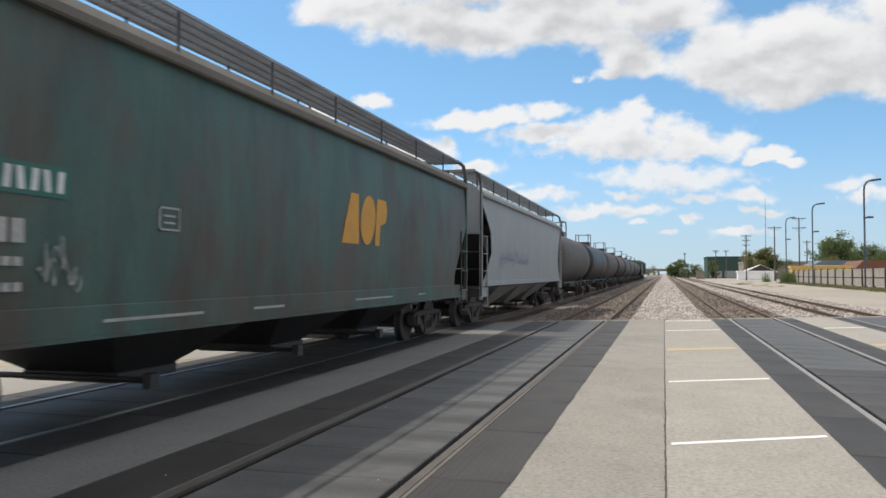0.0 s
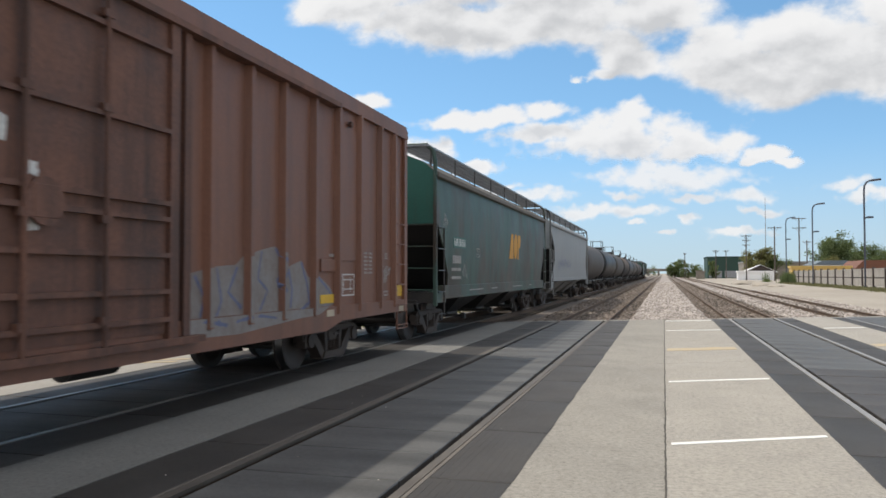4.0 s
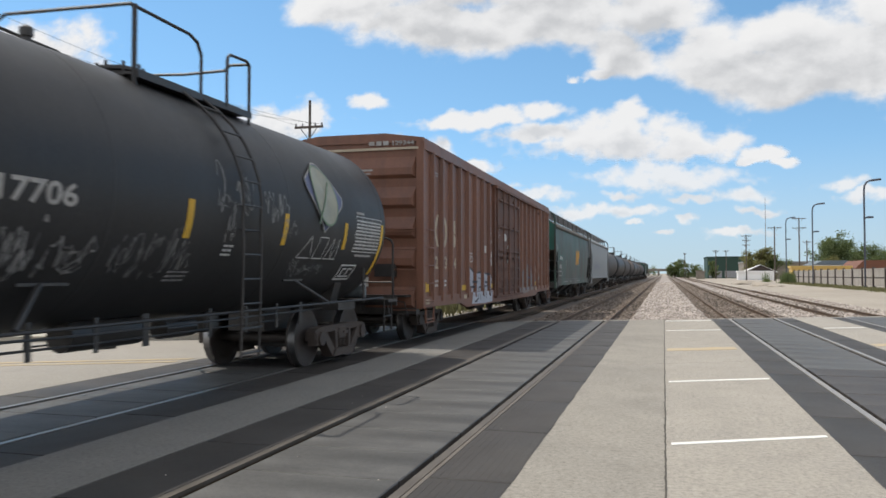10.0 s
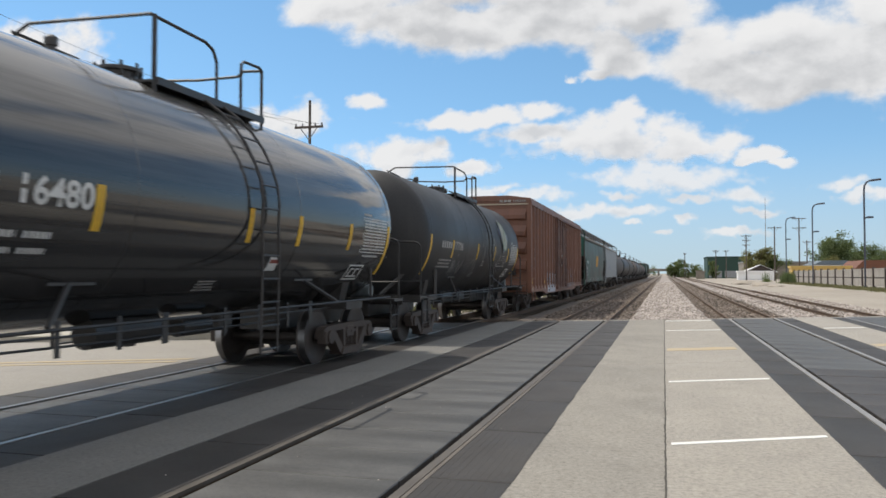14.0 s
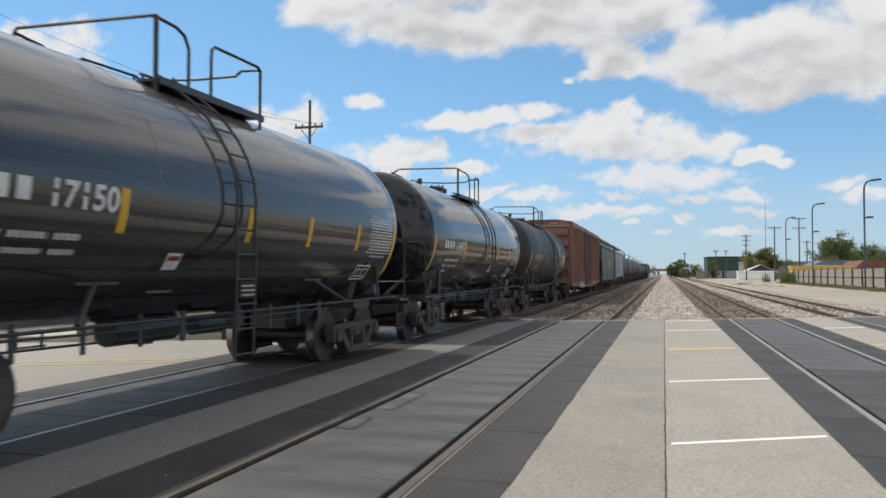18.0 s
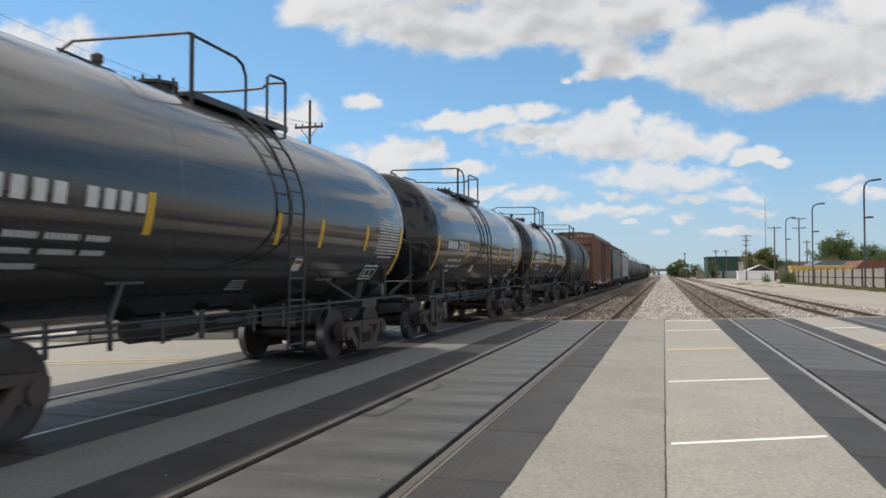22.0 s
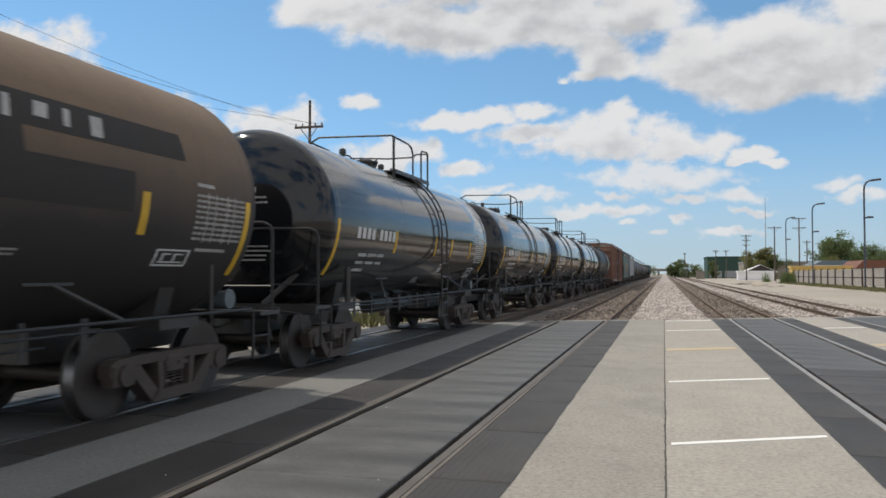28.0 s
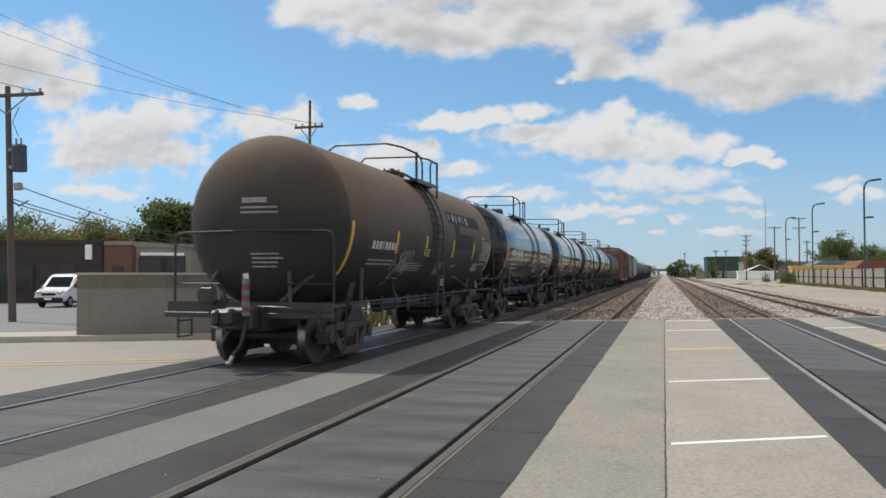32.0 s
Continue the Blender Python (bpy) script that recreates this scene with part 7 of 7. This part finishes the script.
tufts("grass", [(18.3, 131.0 - 2.2 * k, -0.05, (0.5, 1.0), 260) for k in range(31)], "dry green grass along the fence", 3, 0.3)
tufts("weeds", [(18.3, 131.5, -0.1, (0.45, 0.8), 900), (18.9, 129.0, -0.1, (0.3, 0.8), 250), (14.8, 127.0, -0.1, (0.3, 0.5), 90)], "bushy green weeds at the fence's end", 4, 1.6, LEAF)
tufts("grass", [(-9.8, 24 + 3.0 * k, -0.15, (0.7, 1.4), 260) for k in range(14)], "green weeds beside the far track", 5, 0.4)
for mx, my, ms in ((12.6, 112, 1.6), (11.8, 128, 1.9), (13.2, 104, 1.1)):
    bm = B()
    bmesh.ops.create_icosphere(bm, subdivisions=3, radius=1)
    for v in bm.verts:
        k = 1 + 0.25 * noise.noise(v.co * 1.7 + Vector((mx, my, 0)))
        v.co = Vector((v.co.x * ms * k, v.co.y * ms * 1.8 * k, v.co.z * ms * 0.32 * k))
        v.co += Vector((mx, my, -0.15))
    structure("mound", bm, DIRT, "low heap of pale earth", True)


def building(name, x0, x1, y0, y1, height, mat, label, roof=None, roof_mat=None, roof_h=1.2, bands=()):
    t = thing(name, label, "building", "far buildings")
    part("wall", span(B(), x0, x1, y0, y1, -0.6, height), mat, t)
    bm = B()
    if roof == "gable":
        prism(bm, [(x0 - 0.5, height), (x1 + 0.5, height), (x1 - (x1 - x0) * 0.18, height + roof_h), (x0 + (x1 - x0) * 0.18, height + roof_h)], "y", y0 - 0.5, y1 + 0.5)
    elif roof == "peak":
        prism(bm, [(x0 - 0.5, height), (x1 + 0.5, height), ((x0 + x1) / 2, height + roof_h)], "y", y0 - 0.5, y1 + 0.5)
    else:
        span(bm, x0 - 0.2, x1 + 0.2, y0 - 0.2, y1 + 0.2, height, height + 0.35)
    part("roof", bm, roof_mat or mat, t)
    for kind, a, b, z0, z1, m in bands:
        part(kind, span(B(), a, b, y0 - 0.12, y0 + 0.02, z0, z1), m, t)
    return t


building("storage_container", 16.6, 24.7, 196, 199, 1.75, WHITE_METAL, "long white metal container on the gravel")
shed = building("shed", 19.4, 25.6, 205, 212, 1.9, FENCE_POST, "small dark shed with a pale gable roof", "peak", FENCE_POST, 1.6, [("window", 20.5, 22.5, 0.8, 1.7, GLASS)])
for s_ in (-1, 1):
    part("roof_slope", prism(B(), [(22.5, 3.52), (22.5 + s_ * 3.9, 1.75), (22.5 + s_ * 3.9, 1.84), (22.5, 3.61)], "y", 204.3, 212.6), WHITE_METAL, shed)
building("warehouse", 15.1, 30.0, 300, 325, 7.2, GREEN_WALL, "dark green windowless warehouse", None, None, 1, [("loading_door", 15.6, 20.0, 0, 2.4, GREY_METAL), ("loading_door", 21.0, 28.5, 0, 2.4, GREY_METAL)])
building("hut", 9.2, 11.6, 245, 248, 2.0, TAN_BRICK, "small pale trackside hut")
building("station_house", 31.9, 37.6, 150, 162, 2.2, RUST_ROOF, "low station house under a red-brown roof", "gable", RUST_ROOF, 1.55, [("window", 31, 33, 0.8, 2.0, GLASS), ("window", 34, 36, 0.8, 2.0, GLASS)])
building("canopy", 21.3, 30.6, 148, 151, 2.45, AWNING, "long low yellow canopy by the platform", None, AWNING)
building("house", 29.6, 36.8, 175, 187, 3.2, WHITE_METAL, "white house with a blue-grey roof", "gable", BLUE_GREY, 0.9)
building("house", 38.5, 55.0, 165, 176, 3.0, GREY_METAL, "low pale house with a grey roof", "gable", GREY_METAL, 1.0)
building("warehouse", 20.5, 38.0, 225, 240, 4.3, TAN_BRICK, "long low drab warehouse", None, GREY_METAL)


def far_bridge():
    t = thing("road_bridge", "distant concrete road bridge over the tracks", "bridge")
    part("deck", span(B(), -60, 5, 640, 652, 3.2, 4.6), WALL_CONC, t)
    part("parapet", span(B(), -60, 5, 639.6, 640, 4.6, 5.1), TAN_BRICK, t)
    for x in (-44, -28, -12, -4, 3):
        part("pier", span(B(), x - 0.7, x + 0.7, 642, 650, -0.7, 3.2), WALL_CONC, t)


far_bridge()
for k, (x, y, hh, ww, m) in enumerate(((4.2, 330, 8.4, 7.0, LEAF), (9.6, 338, 6.4, 8.5, LEAF), (13.4, 345, 5.6, 7.5, LEAF), (22.6, 212, 9.6, 7.5, LEAF_Y), (27.5, 218, 7.5, 8, LEAF), (35.8, 192, 10.6, 9.5, LEAF), (41.0, 200, 8.5, 8, LEAF), (46.5, 202, 8.9, 10, LEAF), (53.5, 205, 8.5, 11, LEAF_Y), (33.5, 180, 6.2, 5, LEAF_Y), (62, 205, 9.0, 11, LEAF), (15.0, 262, 6.0, 4, LEAF), (31.5, 235, 6.6, 8, LEAF), (-12, 720, 7.0, 14, LEAF))):
    tree(x, y, -0.5, hh, ww, m, 60 + k, "far full green deciduous tree" if m is LEAF else "far green tree turning yellow", 120, 85, 0.02 if y > 300 else 0.10)
for x, y, hh, arms in ((17.9, 190, 10.6, [(10.3, 1.1), (9.3, 0.9)]), (21.6, 172, 11.4, [(11.1, 1.3)]), (26.2, 172, 13.1, [(12.9, 1.3), (11.0, 1.3)]), (20.2, 215, 9.4, [(9.1, 0.9)]), (13.8, 230, 8.3, [(8.0, 0.8)]), (18.6, 260, 9.1, [(8.8, 0.9)]), (7.1, 290, 9.1, [(8.7, 0.5)]), (46.2, 172, 12.5, [(11.7, 1.3)]), (30.5, 190, 9.2, [(8.8, 0.8)])):
    utility_pole(x, y, -0.4, hh, arms, "distant timber utility pole", 0, 0, r=0.16)
mast = thing("radio_mast", "slim tall distant radio mast", "mast", "", Matrix.Translation((24.9, 215, -0.4)))
part("mast_tube", rod(B(), (0, 0, 0), (0, 0, 21.0), 0.14, 8, 0.05), GREY_METAL, mast)


# ---- clouds: three far banks that drift at their own pace ----
def clouds(name, cells, far, seed, label, fluff, core, soft, thick, spread):
    m = bpy.data.materials.new(name)
    m.use_nodes = True
    nt = m.node_tree
    nt.nodes.clear()
    base = coords(nt)
    # the outline is pushed about by coarse and fine billows
    warped = base
    for scale, depth in ((fluff * 0.4, 0.085), (fluff * 1.3, 0.030)):
        wn_ = node(nt, "ShaderNodeTexNoise", Scale=scale, Detail=3, Roughness=0.5)
        nt.links.new(base, wn_.inputs["Vector"])
        mid = nt.nodes.new("ShaderNodeVectorMath")
        mid.operation = "SUBTRACT"
        mid.inputs[1].default_value = (0.5, 0.5, 0.5)
        nt.links.new(wn_.outputs[1], mid.inputs[0])
        far_push = nt.nodes.new("ShaderNodeVectorMath")
        far_push.operation = "MULTIPLY_ADD"
        far_push.inputs[1].default_value = (depth * spread, depth * 0.7 * spread, 0)
        nt.links.new(mid.outputs[0], far_push.inputs[0])
        nt.links.new(warped, far_push.inputs[2])
        warped = far_push.outputs[0]

    def field(v):
        total = None
        for u, w, ru, rw in cells:
            s = nt.nodes.new("ShaderNodeVectorMath")
            s.operation = "MULTIPLY_ADD"
            s.inputs[1].default_value = (1 / ru, 1 / rw, 0)
            s.inputs[2].default_value = (-u / ru, -w / rw, 0)
            nt.links.new(v, s.inputs[0])
            ln = nt.nodes.new("ShaderNodeVectorMath")
            ln.operation = "LENGTH"
            nt.links.new(s.outputs[0], ln.inputs[0])
            one = nt.nodes.new("ShaderNodeMath")
            one.operation = "SUBTRACT"
            one.inputs[0].default_value = 1.0
            nt.links.new(ln.outputs["Value"], one.inputs[1])
            if total is None:
                total = one.outputs[0]
            else:
                mx = nt.nodes.new("ShaderNodeMath")
                mx.operation = "SMOOTH_MAX"
                mx.inputs[2].default_value = 0.25
                nt.links.new(total, mx.inputs[0])
                nt.links.new(one.outputs[0], mx.inputs[1])
                total = mx.outputs[0]
        return total
    total = field(warped)
    # how much cloud lies towards the sun
    sunward = nt.nodes.new("ShaderNodeVectorMath")
    sunward.operation = "ADD"
    sunward.inputs[1].default_value = (-0.006 * spread, 0.030 * spread, 0)
    nt.links.new(warped, sunward.inputs[0])
    above = field(sunward.outputs[0])

    def math_node(op, a, b):
        n = nt.nodes.new("ShaderNodeMath")
        n.operation = op
        for sock, val in ((n.inputs[0], a), (n.inputs[1], b)):
            if isinstance(val, (int, float)):
                sock.default_value = val
            else:
                nt.links.new(val, sock)
        return n.outputs[0]
    vec = coords(nt, (1, 1.35, 1))
    off = nt.nodes.new("ShaderNodeVectorMath")
    off.operation = "ADD"
    off.inputs[1].default_value = (-0.12 / fluff, 0.28 / fluff, 0)
    nt.links.new(vec, off.inputs[0])
    n1 = noise_of(nt, vec, fluff, 9, 0.56)
    n2 = noise_of(nt, off.outputs[0], fluff, 5, 0.56)
    n3 = noise_of(nt, vec, fluff * 0.3, 3, 0.5)
    clamp = math_node("MINIMUM", total, 0.62)
    dens = math_node("ADD", clamp, math_node("MULTIPLY", math_node("SUBTRACT", n1, 0.48), 1.75))
    alpha = nt.nodes.new("ShaderNodeMapRange")
    alpha.interpolation_type = "SMOOTHSTEP"
    alpha.inputs["From Min"].default_value, alpha.inputs["From Max"].default_value = -0.12 - soft * 0.3, 0.36 + soft
    alpha.inputs["To Max"].default_value = thick
    nt.links.new(dens, alpha.inputs[0])
    alpha = alpha.outputs[0]
    relief = math_node("MULTIPLY", math_node("SUBTRACT", n2, n1), 1.0)
    over_ = math_node("MAXIMUM", math_node("MINIMUM", above, 0.6), -0.35)
    shade = math_node("ADD", math_node("ADD", math_node("ADD", math_node("MULTIPLY", clamp, 0.35), math_node("MULTIPLY", over_, 0.75)), math_node("MULTIPLY", math_node("SUBTRACT", n3, 0.5), 0.5)), relief)
    col = ramp(nt, shade, [(0.08, (1.0, 1.0, 1.0)), (0.37, (0.92, 0.925, 0.935)), (0.72, (core, core * 1.02, core * 1.05))])
    em = nt.nodes.new("ShaderNodeEmission")
    nt.links.new(col, em.inputs[0])
    em.inputs[1].default_value = 0.86
    tr = nt.nodes.new("ShaderNodeBsdfTransparent")
    mx = nt.nodes.new("ShaderNodeMixShader")
    nt.links.new(alpha, mx.inputs[0])
    nt.links.new(tr.outputs[0], mx.inputs[1])
    nt.links.new(em.outputs[0], mx.inputs[2])
    out = nt.nodes.new("ShaderNodeOutputMaterial")
    nt.links.new(mx.outputs[0], out.inputs[0])
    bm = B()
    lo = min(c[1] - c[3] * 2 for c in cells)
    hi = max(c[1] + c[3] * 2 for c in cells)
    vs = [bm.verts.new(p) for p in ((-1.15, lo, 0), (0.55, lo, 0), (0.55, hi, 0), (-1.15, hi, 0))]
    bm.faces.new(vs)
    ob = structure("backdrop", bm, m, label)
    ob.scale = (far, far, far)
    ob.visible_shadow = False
    return ob


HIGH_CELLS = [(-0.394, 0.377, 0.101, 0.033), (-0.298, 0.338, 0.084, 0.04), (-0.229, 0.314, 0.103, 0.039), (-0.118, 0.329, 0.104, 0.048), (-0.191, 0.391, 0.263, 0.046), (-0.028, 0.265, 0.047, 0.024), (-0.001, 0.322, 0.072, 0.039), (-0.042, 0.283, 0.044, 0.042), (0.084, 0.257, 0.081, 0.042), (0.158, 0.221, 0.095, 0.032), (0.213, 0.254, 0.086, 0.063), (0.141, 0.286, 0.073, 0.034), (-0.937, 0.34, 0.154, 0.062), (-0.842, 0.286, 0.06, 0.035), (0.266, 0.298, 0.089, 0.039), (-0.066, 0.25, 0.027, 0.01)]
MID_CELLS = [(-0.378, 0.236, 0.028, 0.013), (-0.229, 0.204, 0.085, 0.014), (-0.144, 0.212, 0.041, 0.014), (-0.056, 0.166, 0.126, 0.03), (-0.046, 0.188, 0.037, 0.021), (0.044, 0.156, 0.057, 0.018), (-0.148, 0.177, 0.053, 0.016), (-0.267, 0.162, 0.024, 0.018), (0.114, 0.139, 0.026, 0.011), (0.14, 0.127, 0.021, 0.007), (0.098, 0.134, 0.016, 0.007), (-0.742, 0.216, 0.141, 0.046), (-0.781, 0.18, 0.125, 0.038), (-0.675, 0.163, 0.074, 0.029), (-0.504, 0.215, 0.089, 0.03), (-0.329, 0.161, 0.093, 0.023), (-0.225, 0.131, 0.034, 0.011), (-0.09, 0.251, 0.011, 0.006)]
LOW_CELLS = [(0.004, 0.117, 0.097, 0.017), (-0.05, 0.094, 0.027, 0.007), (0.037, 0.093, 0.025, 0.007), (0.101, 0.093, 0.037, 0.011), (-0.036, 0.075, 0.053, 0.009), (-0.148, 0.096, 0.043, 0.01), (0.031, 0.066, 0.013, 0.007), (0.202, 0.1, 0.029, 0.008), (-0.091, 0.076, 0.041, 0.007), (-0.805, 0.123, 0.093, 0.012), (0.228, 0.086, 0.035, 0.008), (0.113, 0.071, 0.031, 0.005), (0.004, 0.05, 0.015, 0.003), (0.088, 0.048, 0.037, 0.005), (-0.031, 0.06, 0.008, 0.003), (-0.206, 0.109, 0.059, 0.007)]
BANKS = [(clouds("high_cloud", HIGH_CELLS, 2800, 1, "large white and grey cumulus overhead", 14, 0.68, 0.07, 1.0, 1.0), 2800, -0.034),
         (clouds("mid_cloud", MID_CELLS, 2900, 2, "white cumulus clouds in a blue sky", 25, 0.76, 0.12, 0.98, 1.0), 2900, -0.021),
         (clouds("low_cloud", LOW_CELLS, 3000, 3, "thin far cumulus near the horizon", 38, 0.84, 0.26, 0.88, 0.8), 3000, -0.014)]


def motions():
    for car, s in CARS:
        walk(car, [(t, pose(TRAIN_X, s + d, 0)) for t, d in zip(TIMES, RUN)])
    steps = [0.15 * k for k in range(int(32 / 0.15) + 1)] + [32.0]
    turn = [math.degrees(float(np.interp(t, TIMES, RUN)) / 0.457) for t in steps]
    for wheel, y in WHEELS:
        walk(wheel, [(t, pose(0, y, 0.457, -a % 360)) for t, a in zip(steps, turn)])
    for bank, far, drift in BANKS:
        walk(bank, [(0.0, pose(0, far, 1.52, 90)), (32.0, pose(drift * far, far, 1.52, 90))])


motions()
